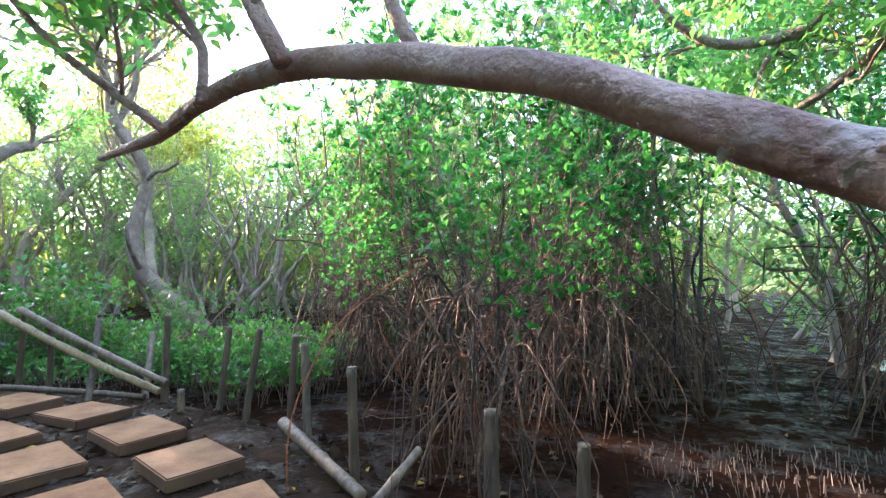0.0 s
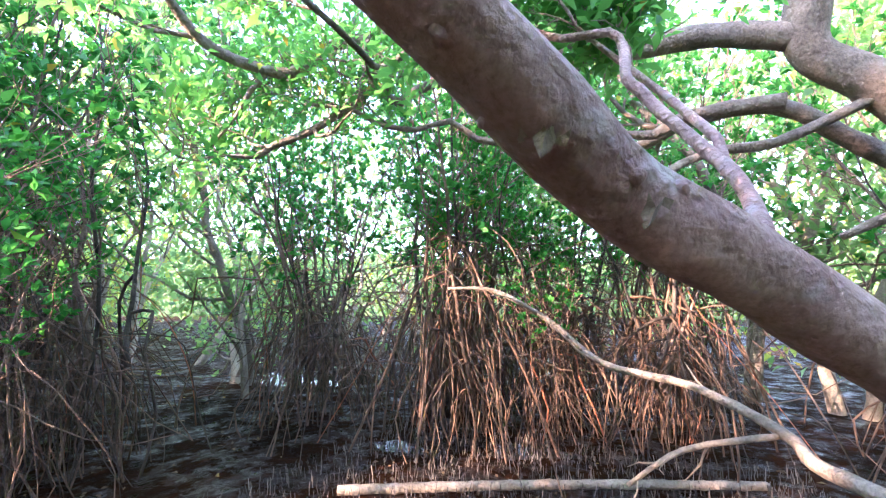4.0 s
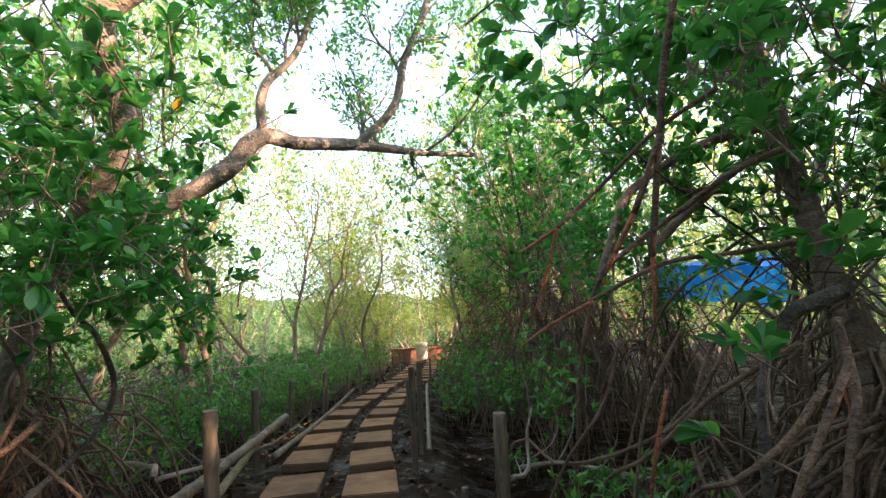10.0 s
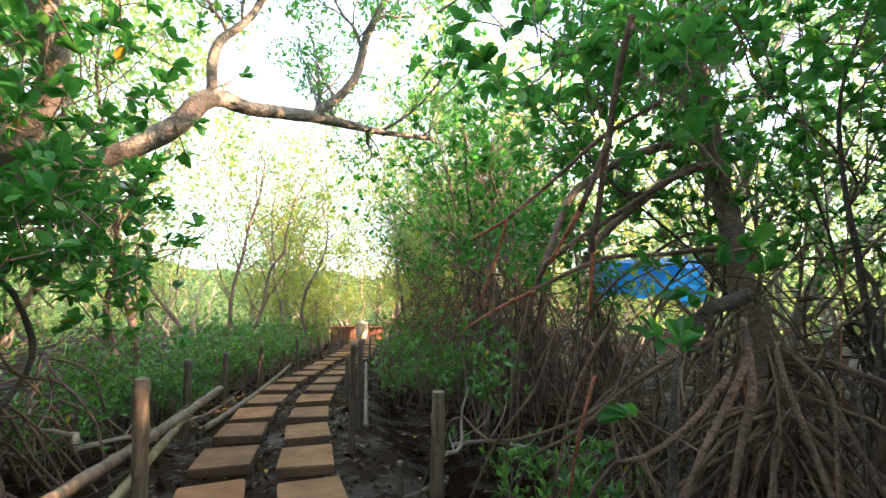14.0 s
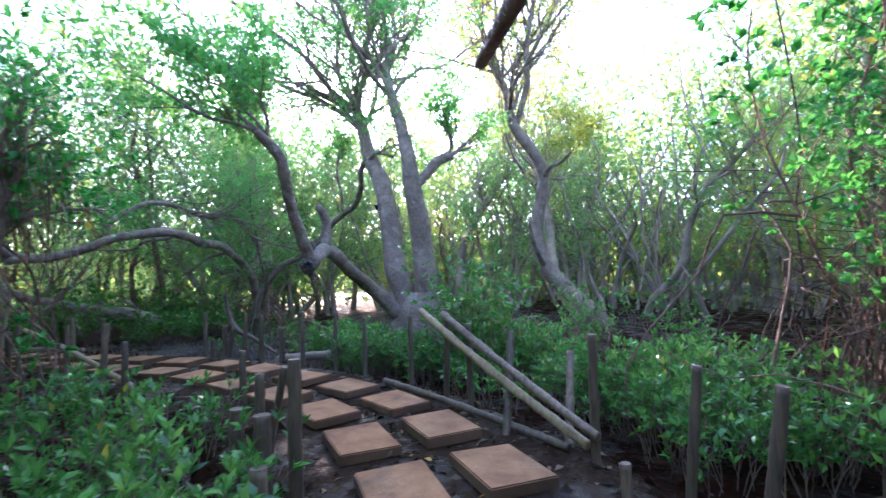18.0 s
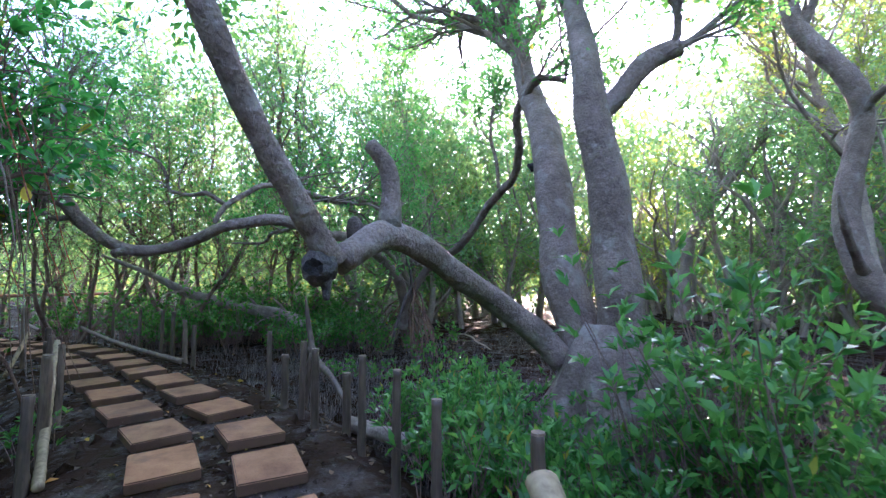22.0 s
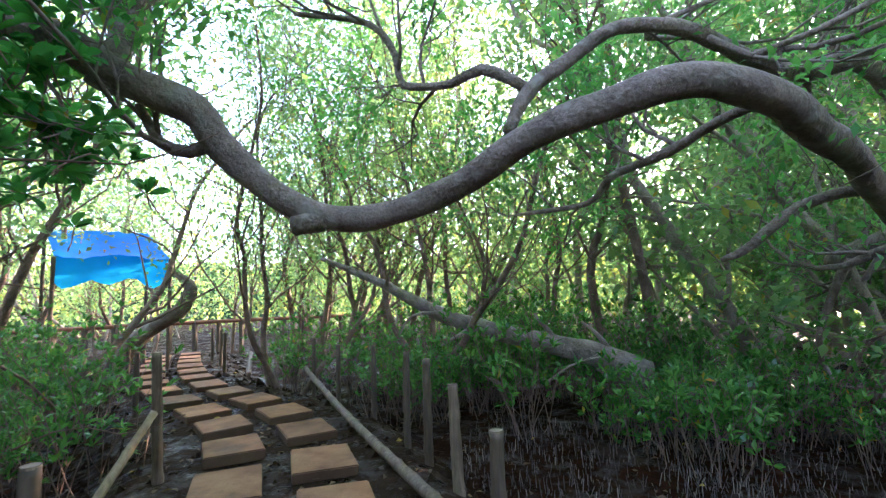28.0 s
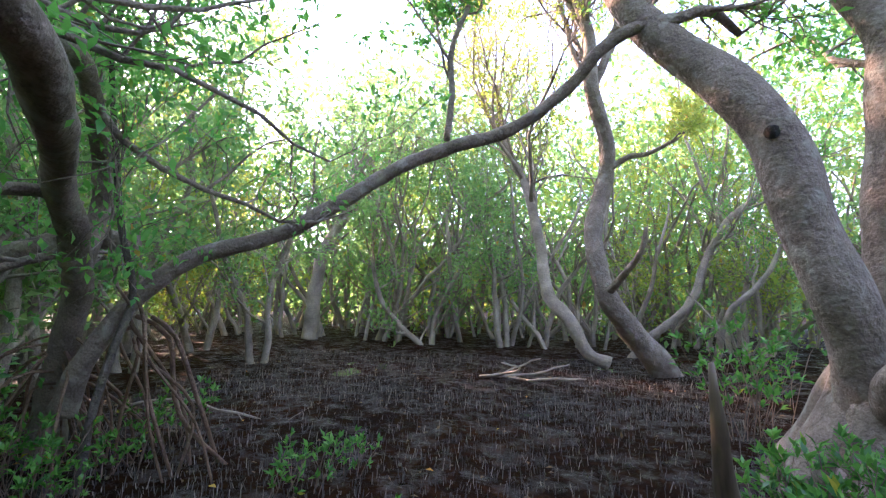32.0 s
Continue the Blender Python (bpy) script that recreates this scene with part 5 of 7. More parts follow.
for a in np.linspace(0, 6.28, 9)[:-1]:
    limb(g, [(-8.5 + 0.08 * math.cos(a), 6.4 + 0.08 * math.sin(a), 0.85, 0.2), (-8.52 + 0.3 * math.cos(a), 6.38 + 0.3 * math.sin(a), 0.3, 0.26), (-8.55 + 0.56 * math.cos(a + 0.1), 6.36 + 0.56 * math.sin(a + 0.1), -0.1, 0.21), (-8.55 + 0.9 * math.cos(a + 0.2), 6.36 + 0.9 * math.sin(a + 0.2), -0.5, 0.07)], 12, 0.08, 0.12, twin.location)
part("root_flare", g, BARK_GREY, twin)

big_tree("mangrove_tree", "old S-curved grey mangrove with a black hooked stub", BARK_GREY, [G_MAIN, G_LIMB, G_STUB, L_SIDE],
         # the crown wears LEAF_LIME, so its sunlit look is in the colour
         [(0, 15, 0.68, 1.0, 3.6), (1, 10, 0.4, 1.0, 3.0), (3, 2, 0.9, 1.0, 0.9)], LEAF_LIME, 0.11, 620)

wavy = big_tree("mangrove_tree", "sprawling grey mangrove with a long wave-shaped limb over the walk", BARK_GREY,
                [J_LIMB, J_STUB, J_LIMB2, J_LIMB3, J_LIMB4, J_HOOK, J_UP, J_LOW, J_RIGHT, J_RUP, J_POLE, J_BACK],
                [(2, 9, 0.15, 0.75, 1.7), (3, 9, 0.3, 1.0, 1.6), (4, 6, 0.3, 1.0, 1.0), (5, 3, 0.6, 1.0, 1.1), (6, 6, 0.7, 1.0, 2.2), (8, 4, 0.86, 1.0, 1.2), (9, 4, 0.4, 1.0, 1.0), (10, 6, 0.4, 1.0, 1.3), (11, 4, 0.3, 1.0, 1.2)], per=210, dark=(10,))
for k in range(12):
    g = Geo()
    a = rng.uniform(-0.4, 2.2)
    prop_root(g, (-15.2 + rng.normal(0, 0.1), 5.7, 1.15 + rng.uniform(-0.3, 0.2)), (-15.2 + 1.4 * math.cos(a) * rng.uniform(0.4, 1.2), 5.5 + 0.9 * math.sin(a) * rng.uniform(-0.3, 1), -0.45), 0.1, rng.uniform(0.012, 0.024), wavy.location)
    part("prop_root", g, ROOT_BROWN, wavy)

roots_of(wavy, (-15.85, 5.5, -0.3), 1.2, 16, 1.2, ROOT_BROWN, (0.01, 0.022), lift=0.1, joined=10)
top = empty("fallen_log", K_LOG[0][:3], "bare fallen trunk propped over the mud among shrubs", "log")
g = Geo()
s = limb(g, K_LOG, 14, 0.08, 0.08, K_LOG[0][:3])
part("trunk", g, BARK_TAN, top)
for b in sprout(s, 5, 0.1, 0.8, 0.8, 1.0, 0.35, 0.2, -0.1):
    g = Geo()
    tube(g, b[:, :3], b[:, 3], 6, 0.05, True, K_LOG[0][:3])
    part("branch_stub", g, BARK_TAN, top)

# LEAF_LIME here too: sunlight tinted into the crown
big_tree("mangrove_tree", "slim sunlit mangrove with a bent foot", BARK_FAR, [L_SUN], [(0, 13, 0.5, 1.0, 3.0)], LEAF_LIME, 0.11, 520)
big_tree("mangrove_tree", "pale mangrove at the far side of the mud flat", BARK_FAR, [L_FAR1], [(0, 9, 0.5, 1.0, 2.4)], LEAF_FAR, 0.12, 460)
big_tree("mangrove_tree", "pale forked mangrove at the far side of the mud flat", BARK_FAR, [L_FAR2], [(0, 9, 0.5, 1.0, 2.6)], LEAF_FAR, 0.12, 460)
big_tree("mangrove_tree", "thin leaning mangrove behind the twin-trunked tree", BARK_FAR, [L_RIGHT], [(0, 8, 0.5, 1.0, 1.6)], LEAF_SMALL, 0.09, 380)

hang = big_tree("stilt_mangrove_tree", "stilt mangrove hung with a curtain of red-brown aerial roots", BARK_BROWN, [M_TRUNK, M_ARM], [(0, 6, 0.5, 1.0, 1.2), (1, 4, 0.4, 1.0, 1.0)], LEAF_BIG, 0.13, 120, True)
mx, my = M_TRUNK[1][0], M_TRUNK[1][1]
for k in range(20):
    g = Geo()
    a = rng.uniform(0, 6.283)
    h = rng.uniform(0.9, 2.2)
    out_ = rng.uniform(0.25, 0.75) * h * 0.7
    start = (mx + 0.05 * math.cos(a), my + 0.05 * math.sin(a), h)
    stop = -0.45 if k % 3 else rng.uniform(0.1, 0.9)
    b = a + rng.normal(0, 0.5)
    prop_root(g, start, (mx + out_ * math.cos(b), my + out_ * math.sin(b), stop), -0.1, rng.uniform(0.006, 0.017), hang.location)
    part("prop_root", g, ROOT_RED if k % 5 == 0 else ROOT_BROWN if k % 2 else BARK_BROWN, hang)
for k in range(74):
    g = Geo()
    p = np.array([mx + rng.uniform(-0.7, 0.75), my + rng.uniform(-0.45, 0.75), rng.uniform(2.3, 3.6)])
    ln = rng.uniform(0.9, 2.9)
    rows = wiggle(p, (rng.normal(0, 0.12) + 0.1 * (p[0] - mx), rng.normal(0, 0.12) + 0.1 * (p[1] - my), -1), ln, rng.uniform(0.005, 0.011), 0.0035, 8, 0.06)
    tube(g, rows[:, :3], rows[:, 3], 5, 0.05, True, hang.location)
    part("aerial_root", g, (ROOT_RED, ROOT_BROWN, ROOT_DARK, BARK_BROWN, ROOT_BROWN, BARK_TAN)[k % 6], hang)
broadleaf_shoots(hang, [((mx + 0.1, my + 0.3, 2.75), (0.5, 0.5, 0.35), 26), ((mx + 0.4, my + 0.6, 2.6), (0.4, 0.35, 0.25), 12), ((mx - 0.5, my, 2.9), (0.6, 0.6, 0.4), 34), ((mx + 0.7, my + 0.4, 0.5), (0.15, 0.15, 0.15), 8)], 8, 0.14)
g = Geo()
leaves(g, np.array([(-8.87, 1.24, 2.13)]) - np.array(hang.location), np.array([(0.2, 0.3, -0.9)]), np.array([0.13]), np.array([0.075]), 0.15, True)
part("yellow_leaf", g, LEAF_YELLOW, hang, "single yellowed leaf")


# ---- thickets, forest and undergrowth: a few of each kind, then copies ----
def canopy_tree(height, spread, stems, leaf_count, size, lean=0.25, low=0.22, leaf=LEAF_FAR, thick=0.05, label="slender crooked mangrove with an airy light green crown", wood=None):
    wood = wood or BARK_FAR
    top = empty("mangrove_tree", (0, 0, 0), label, "tree", "forest mangroves")
    lg, tg = Geo(), Geo()
    for k in range(stems):
        a = 6.283 * k / stems + rng.uniform(-0.4, 0.4)
        way = np.array([math.cos(a) * lean, math.sin(a) * lean, 1.0])
        s = wiggle((0.12 * math.cos(a), 0.12 * math.sin(a), -0.45), way, height * rng.uniform(0.85, 1.1), thick * (1 + height / 6), 0.018, 14, 0.2, 0.12)
        g = Geo()
        sp = limb(g, s, 8, 0.2, 0.08)
        part("trunk", g, wood, top)
        fine = []
        for b in sprout(sp, 16, low, 1.0, spread, 1.0, 0.45, 0.2, 0.1, 8):
            tube(tg, b[:, :3], b[:, 3], 4, 0.0, False)
            for c in sprout(b, 7, 0.25, 1.0, spread * 0.45, 0.8, 0.6, 0.22, 0.06, 4):
                if rng.random() < 0.15:
                    tube(tg, c[:, :3], np.maximum(c[:, 3], 0.004), 3, 0.0, False)
                fine.append(c)
        spray(lg, fine, leaf_count // stems, size, 0.14, False, 0.46)
    tagged(part("branchwork", tg, wood, top), kind="stuff")
    part("crown", lg, leaf, top)
    return top


def arch_root(geo, start, way, reach, r, foot_z=-0.48, sides=5, step=0.2):
    """A stilt root that springs out, arches over and drops into the mud."""
    s = np.asarray(start, float)
    c, n = math.cos(way), math.sin(way)
    drop = s[2] - foot_z
    j = 0.04 * (reach + drop)
    rows = [(*s, r)]
    for f, g, lift in ((0.3, 0.0, rng.uniform(-0.04, 0.12)), (0.62, 0.22, rng.uniform(-0.03, 0.06)), (0.88, 0.6, 0.0), (1.0, 1.0, 0.0)):
        rows.append((s[0] + c * reach * f + rng.normal(0, j), s[1] + n * reach * f + rng.normal(0, j), s[2] - drop * g + lift, r * (1 - 0.25 * g)))
    return limb(geo, rows, sides, step, 0.06)


def stilt_shrub(height, stems, roots, whorls, reach, leaf=0.11, wide=0.5):
    top = empty("stilt_mangrove_shrub", (0, 0, 0), "young stilt mangrove thicket of thin stems and arching roots", "mangrove shrub", "stilt mangrove thicket")
    tips, ways, feet = [], [], []
    tg, lg = Geo(), Geo()
    for k in range(stems):
        a = rng.uniform(0, 6.283)
        d = rng.uniform(0, wide)
        s = wiggle((d * math.cos(a), d * math.sin(a), rng.uniform(0.0, 0.6)), (rng.normal(0, 0.2), rng.normal(0, 0.2), 1), height * rng.uniform(0.7, 1.05), rng.uniform(0.014, 0.03), 0.008, 10, 0.13, 0.1)
        feet.append(s)
        g = Geo()
        limb(g, s, 6, 0.2, 0.06)
        part("stem", g, BARK_DARK if k % 3 == 0 else BARK_BROWN, top)
        for b in sprout(s, 12, 0.38, 1.0, 1.0, 0.95, 0.6, 0.17, 0.12, 5):
            tube(tg, b[:, :3], np.maximum(b[:, 3], 0.003), 4, 0.0, False)
            for c in sprout(b, max(1, whorls // (stems * 12)), 0.45, 1.0, 0.34, 0.8, 0.8, 0.12, 0.3, 3):
                if rng.random() < 0.5:
                    tube(tg, c[:, :3], np.maximum(c[:, 3], 0.0025), 3, 0.0, False)
                tips.append(c[-1, :3])
                ways.append(c[-1, :3] - c[-2, :3])
    rosettes(lg, tips, ways, 8, leaf, 1.4, False, 0.48)
    tagged(part("twigwork", tg, BARK_BROWN, top), kind="stuff")
    part("crown", lg, LEAF_BIG, top)
    rest, dark = Geo(), Geo()
    for k in range(roots):
        s = feet[k % stems]
        i = int(rng.integers(0, 5))
        p = s[i, :3] + (s[i + 1, :3] - s[i, :3]) * rng.random()
        if p[2] > 2.0:
            p = s[1, :3]
        h = max(p[2], 0.1)
        own = k < 20
        geo = Geo() if own else rest if k % 2 else dark
        d = reach * rng.uniform(0.2, 1.0) * (0.4 + 0.4 * h)
        r = 0.005 + 0.013 * rng.random() ** 1.8
        if k % 3 == 2:
            prop_root(geo, p, (p[0] + rng.normal(0, 0.5), p[1] + rng.normal(0, 0.5), -0.48), rng.normal(0, 0.1), r, (0, 0, 0), 5, 0.3)
        else:
            bow = arch_root(geo, p, rng.uniform(0, 6.283), d, r, -0.48, 5 if own else 4, 0.22 if own else 0.34)
            if k % 4 == 0:
                q = bow[int(len(bow) * rng.uniform(0.35, 0.6)), :3]
                arch_root(rest, q, rng.uniform(0, 6.283), 0.35 * d, r * 0.7, -0.48, 4, 0.34)
        if own:
            part("prop_root", geo, (ROOT_BROWN, ROOT_DARK, ROOT_BROWN, ROOT_BROWN, ROOT_RED)[k % 5 if k < 15 else 0], top)
    for k in range(roots // 2):
        p = (rng.normal(0, wide * 1.2), rng.normal(0, wide * 1.2), rng.uniform(0.2, 2.0))
        stick = wiggle(p, (rng.normal(0, 1.0), rng.normal(0, 1.0), rng.normal(0.25, 0.5)), rng.uniform(0.5, 1.6), 0.007, 0.003, 6, 0.22)
        tube(rest if k % 2 else dark, stick[:, :3], stick[:, 3], 4, 0.0, False)
    tagged(part("rootwork", rest, ROOT_BROWN, top), kind="stuff")
    tagged(part("rootwork", dark, ROOT_DARK, top), kind="stuff")
    return top


def low_shrub(height, stems, count, size, label):
    top = empty("mangrove_seedling", (0, 0, 0), label, "shrub", "undergrowth")
    tg, lg = Geo(), Geo()
    tips, ways = [], []
    for k in range(stems):
        a = rng.uniform(0, 6.283)
        s = wiggle((0.16 * rng.normal(), 0.16 * rng.normal(), -0.1), (0.35 * math.cos(a), 0.35 * math.sin(a), 1), height * rng.uniform(0.55, 1.1), 0.007, 0.003, 5, 0.12, 0.1)
        tube(tg, s[:, :3], s[:, 3], 3, 0.0, False)
        for b in sprout(s, max(2, count // (stems * 6)), 0.3, 1.0, height * 0.3, 0.7, 0.7, 0.15, 0.25, 3):
            if rng.random() < 0.4:
                tube(tg, b[:, :3], np.maximum(b[:, 3], 0.002), 3, 0.0, False)
            tips.append(b[-1, :3])
            ways.append(b[-1, :3] - b[-2, :3])
        tips.append(s[-1, :3])
        ways.append(s[-1, :3] - s[-2, :3])
    rosettes(lg, tips, ways, 6, size, 1.2, False, 0.34)
    tagged(part("stemwork", tg, BARK_BROWN, top), kind="stuff")
    part("foliage", lg, LEAF_SHRUB, top)
    return top


def put(kind, x, y, turn, size, z=None, tilt=0.0):
    z = ground_at(x, y) + 0.05 if z is None else z
    m = Matrix.Translation((x, y, z)) @ Euler((tilt * math.cos(turn), tilt * math.sin(turn), turn)).to_matrix().to_4x4() @ Matrix.Diagonal((size, size, size, 1))
    if not kind.get("used"):
        kind["used"] = 1
        kind.matrix_basis = m
        return kind
    return copy_thing(kind, m)


canopies = [canopy_tree(9.5, 3.0, 2, 6600, 0.134, 0.3, 0.3, thick=0.034, wood=BARK_BROWN), canopy_tree(8.5, 2.7, 2, 6200, 0.128, 0.35, 0.3, thick=0.032, wood=BARK_BROWN), canopy_tree(10.5, 3.2, 3, 7200, 0.134, 0.3, 0.28, thick=0.03, wood=BARK_BROWN)]
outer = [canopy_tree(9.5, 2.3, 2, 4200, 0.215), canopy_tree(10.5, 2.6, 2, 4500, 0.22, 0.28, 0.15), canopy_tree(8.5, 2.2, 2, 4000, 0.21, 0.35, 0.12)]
# crowns look sunlit through their yellow-green leaf colour
limes = [canopy_tree(11.0, 2.8, 2, 5600, 0.185, 0.3, 0.12, LEAF_LIME, 0.036, "slender mangrove with a crown tinted yellow-green as if sunlit"), canopy_tree(9.0, 2.5, 3, 5600, 0.175, 0.35, 0.1, LEAF_LIME, 0.032, "slender mangrove with a crown tinted yellow-green as if sunlit")]
thickets = [stilt_shrub(4.4, 8, 86, 420, 1.7, 0.125, wide=0.6), stilt_shrub(3.7, 7, 76, 360, 1.5, 0.12, wide=0.6), stilt_shrub(5.0, 9, 92, 470, 1.8, 0.13, wide=0.7)]
shrubs = [low_shrub(0.8, 11, 300, 0.108, "low leafy mangrove shrub with grey-green leaves"), low_shrub(0.55, 9, 190, 0.095, "small leafy mangrove seedlings on the mud"), low_shrub(1.3, 13, 430, 0.118, "waist-high leafy mangrove shrub")]

def tree_shades(x, y):
    return any(bool(in_glade(np.array([x]), np.array([y]), np.array([z]), 0.8)[0]) for z in (2.5, 4.0, 5.5, 7.0))


def shrub_shades(x, y):
    near_spot = min(math.hypot(x - a, y - b) for a, b, c in GLADES) < 0.9
    return not near_spot and any(bool(in_glade(np.array([x]), np.array([y]), np.array([z]), 0.6)[0]) for z in (0.8, 1.6, 2.4, 3.2))


# stilt thicket beside the arching tree and round to the east
place = np.random.default_rng(5)
for x, y, k, s in ((1.0, 3.0, 0, 0.72), (0.25, 3.15, 1, 0.7), (0.35, 3.75, 1, 0.85), (1.3, 3.75, 0, 0.9), (-0.6, 4.9, 0, 1.0), (0.5, 4.5, 2, 1.0), (1.4, 4.9, 1, 1.05), (-1.6, 6.0, 1, 1.0), (0.2, 6.0, 2, 1.0), (1.3, 6.4, 0, 1.1), (2.4, 5.9, 0, 0.95), (-0.9, 7.4, 0, 1.1), (1.0, 8.0, 2, 1.1), (2.8, 7.6, 1, 1.2), (-2.4, 7.6, 2, 1.0),
                   (5.4, 3.0, 0, 1.0), (5.9, 1.8, 1, 1.0), (6.6, 2.8, 2, 1.0), (6.4, 0.6, 0, 0.9), (7.4, 1.4, 2, 1.0), (7.6, 4.2, 1, 1.1), (8.6, 2.4, 0, 1.1), (8.4, 0.2, 1, 1.0), (5.2, 5.2, 2, 0.9), (9.2, 5.0, 2, 1.2), (6.9, 6.6, 0, 1.1),
                   (-4.2, -2.2, 0, 1.0), (-4.4, -3.8, 2, 1.1), (-5.6, -3.2, 1, 1.1), (-5.6, -1.4, 2, 1.0), (-3.2, -6.8, 2, 1.0), (-2.6, -8.6, 0, 1.1), (-4.6, -7.8, 1, 1.15), (-3.2, -10.6, 2, 1.1), (-2.4, -12.8, 1, 1.1), (-4.4, -11.2, 0, 1.2),
                   (-6.9, -2.8, 0, 1.1), (-7.6, -0.9, 1, 1.0), (-9.8, -1.6, 2, 1.0), (-10.8, -2.0, 0, 0.9), (-9.0, -2.4, 1, 1.1), (-11.0, -2.8, 2, 1.0), (-8.2, -4.2, 2, 1.1),
                   (4.6, -6.4, 1, 0.8), (6.4, -4.6, 0, 1.0), (7.2, -2.6, 2, 1.0), (-2.2, -15.5, 0, 1.1), (-3.8, -14.2, 2, 1.2)):
    if not shrub_shades(x, y):
        put(thickets[k], x, y, place.uniform(0, 6.28), s, -0.05)

# open mud and the walk stay clear of the forest trees
CLEAR = ((-15, 9.0, 5.5), (-13.5, 12.5, 5.0), (-9.5, 10, 3.0), (-11, 4, 2.8), (-14.5, 3, 2.6), (3.6, 1.2, 3.4), (3.0, -1.6, 2.6), (-5.5, 7.5, 2.6), (-9, 7, 2.2), (-2.2, 5.6, 1.6), (2.6, -11, 2.4), (1.8, -16, 2.2), (-17.5, 1, 1.6), (0, -24, 3), (-21.5, -8.6, 2.6), (-7.6, -11.4, 1.6), (4.6, -4.6, 2.2), (-6, -8, 1.8), (-5.4, -1.2, 2.6))
spots = [(-2.7, -9.3), (-2.3, -13.6), (3.3, -13.4), (2.4, -17.6), (-2.6, -18.2), (3.9, -9.3), (-1.8, -21.5), (1.9, -21.8), (-7.4, -2.4), (-14.6, -4.9), (-19.2, -1.2), (-19.6, 1.8), (-18.3, 4.6), (-17.6, -9.0), (-11.6, -4.6),
         (-7.0, -6.6), (-1.9, -11.6), (5.9, -7.0), (-0.6, 9.2), (2.6, 9.0), (6.2, 8.2), (9.2, 3.6), (8.8, -1.6), (-20.8, 6.6), (-19.5, 0.2), (-20.6, -2.8), (-15.2, -6.6), (-13.6, -4.6), (-21.6, 2.6), (-18.4, 3.0), (-22.8, 4.6), (-1.4, 11.6), (-22.4, 0.6), (-18.6, 6.4), (-19.8, 8.2), (-21.4, 10.0), (-16.6, 15.4), (-12.6, 17.2), (-20.6, 13.0), (-24.2, 10.0), (-26.0, 13.0), (-23.6, 15.0), (-25.2, 7.0), (-27.6, 10.4), (-19.6, 9.8), (-22.4, 12.2), (-22.0, 8.4), (-17.8, 11.6), (-15.0, 16.8), (-19.2, -3.0), (-21.8, -4.6), (-18.0, -0.2), (-23.0, -2.0), (-20.0, -1.6),
         (-1.5, -26.0), (1.6, -27.0), (4.2, -24.0), (-4.0, -24.0), (0.2, -30.0), (6.0, -28.0), (-5.6, -28.5), (2.8, -20.4), (-3.6, -20.8), (-15.5, 22.5), (-11.5, 21.5), (-8.0, 19.5), (-19.0, 20.5), (-5.0, 17.5), (-2.2, 15.0), (-23.0, 19.0),
         (9.4, -0.4), (12.6, -3.4), (8.4, -4.6), (11.6, -6.0), (9.6, -8.6), (12.6, 2.6), (7.6, -10.4), (-9.2, -16.6), (-12.2, -14.4), (-5.6, -14.6), (-7.0, -18.6), (-13.2, -10.4), (-4.8, -17.4), (-20.4, -9.6), (-23.6, -11.6), (-24.0, -8.4), (-21.4, -4.0), (-24.8, -6.0), (-17.4, -2.6), (-21.8, 7.4), (-16.6, -10.6)]
tries = 0
while len(spots) < 104 and tries < 9000:
    tries += 1
    x, y = place.uniform(-32, 18), place.uniform(-32, 32)
    d = float(off_walk(np.array([x]), np.array([y]))[0])
    if d < 3.0 or any((x - a) ** 2 + (y - b) ** 2 < c * c for a, b, c in CLEAR):
        continue
    gap = 2.3 if d < 10 else 3.4
    if tree_shades(x, y) or any((x - a) ** 2 + (y - b) ** 2 < gap * gap for a, b in spots):
        continue
    spots.append((x, y))
for x, y in spots:
    if tree_shades(x, y):
        continue
    near_walk = float(off_walk(np.array([x]), np.array([y]))[0]) < 6.5
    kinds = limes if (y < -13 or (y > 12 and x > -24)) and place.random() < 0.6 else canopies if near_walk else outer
    put(kinds[int(place.integers(0, len(kinds)))], x, y, place.uniform(0, 6.28), place.uniform(0.8, 1.12), MUD_LEVEL)

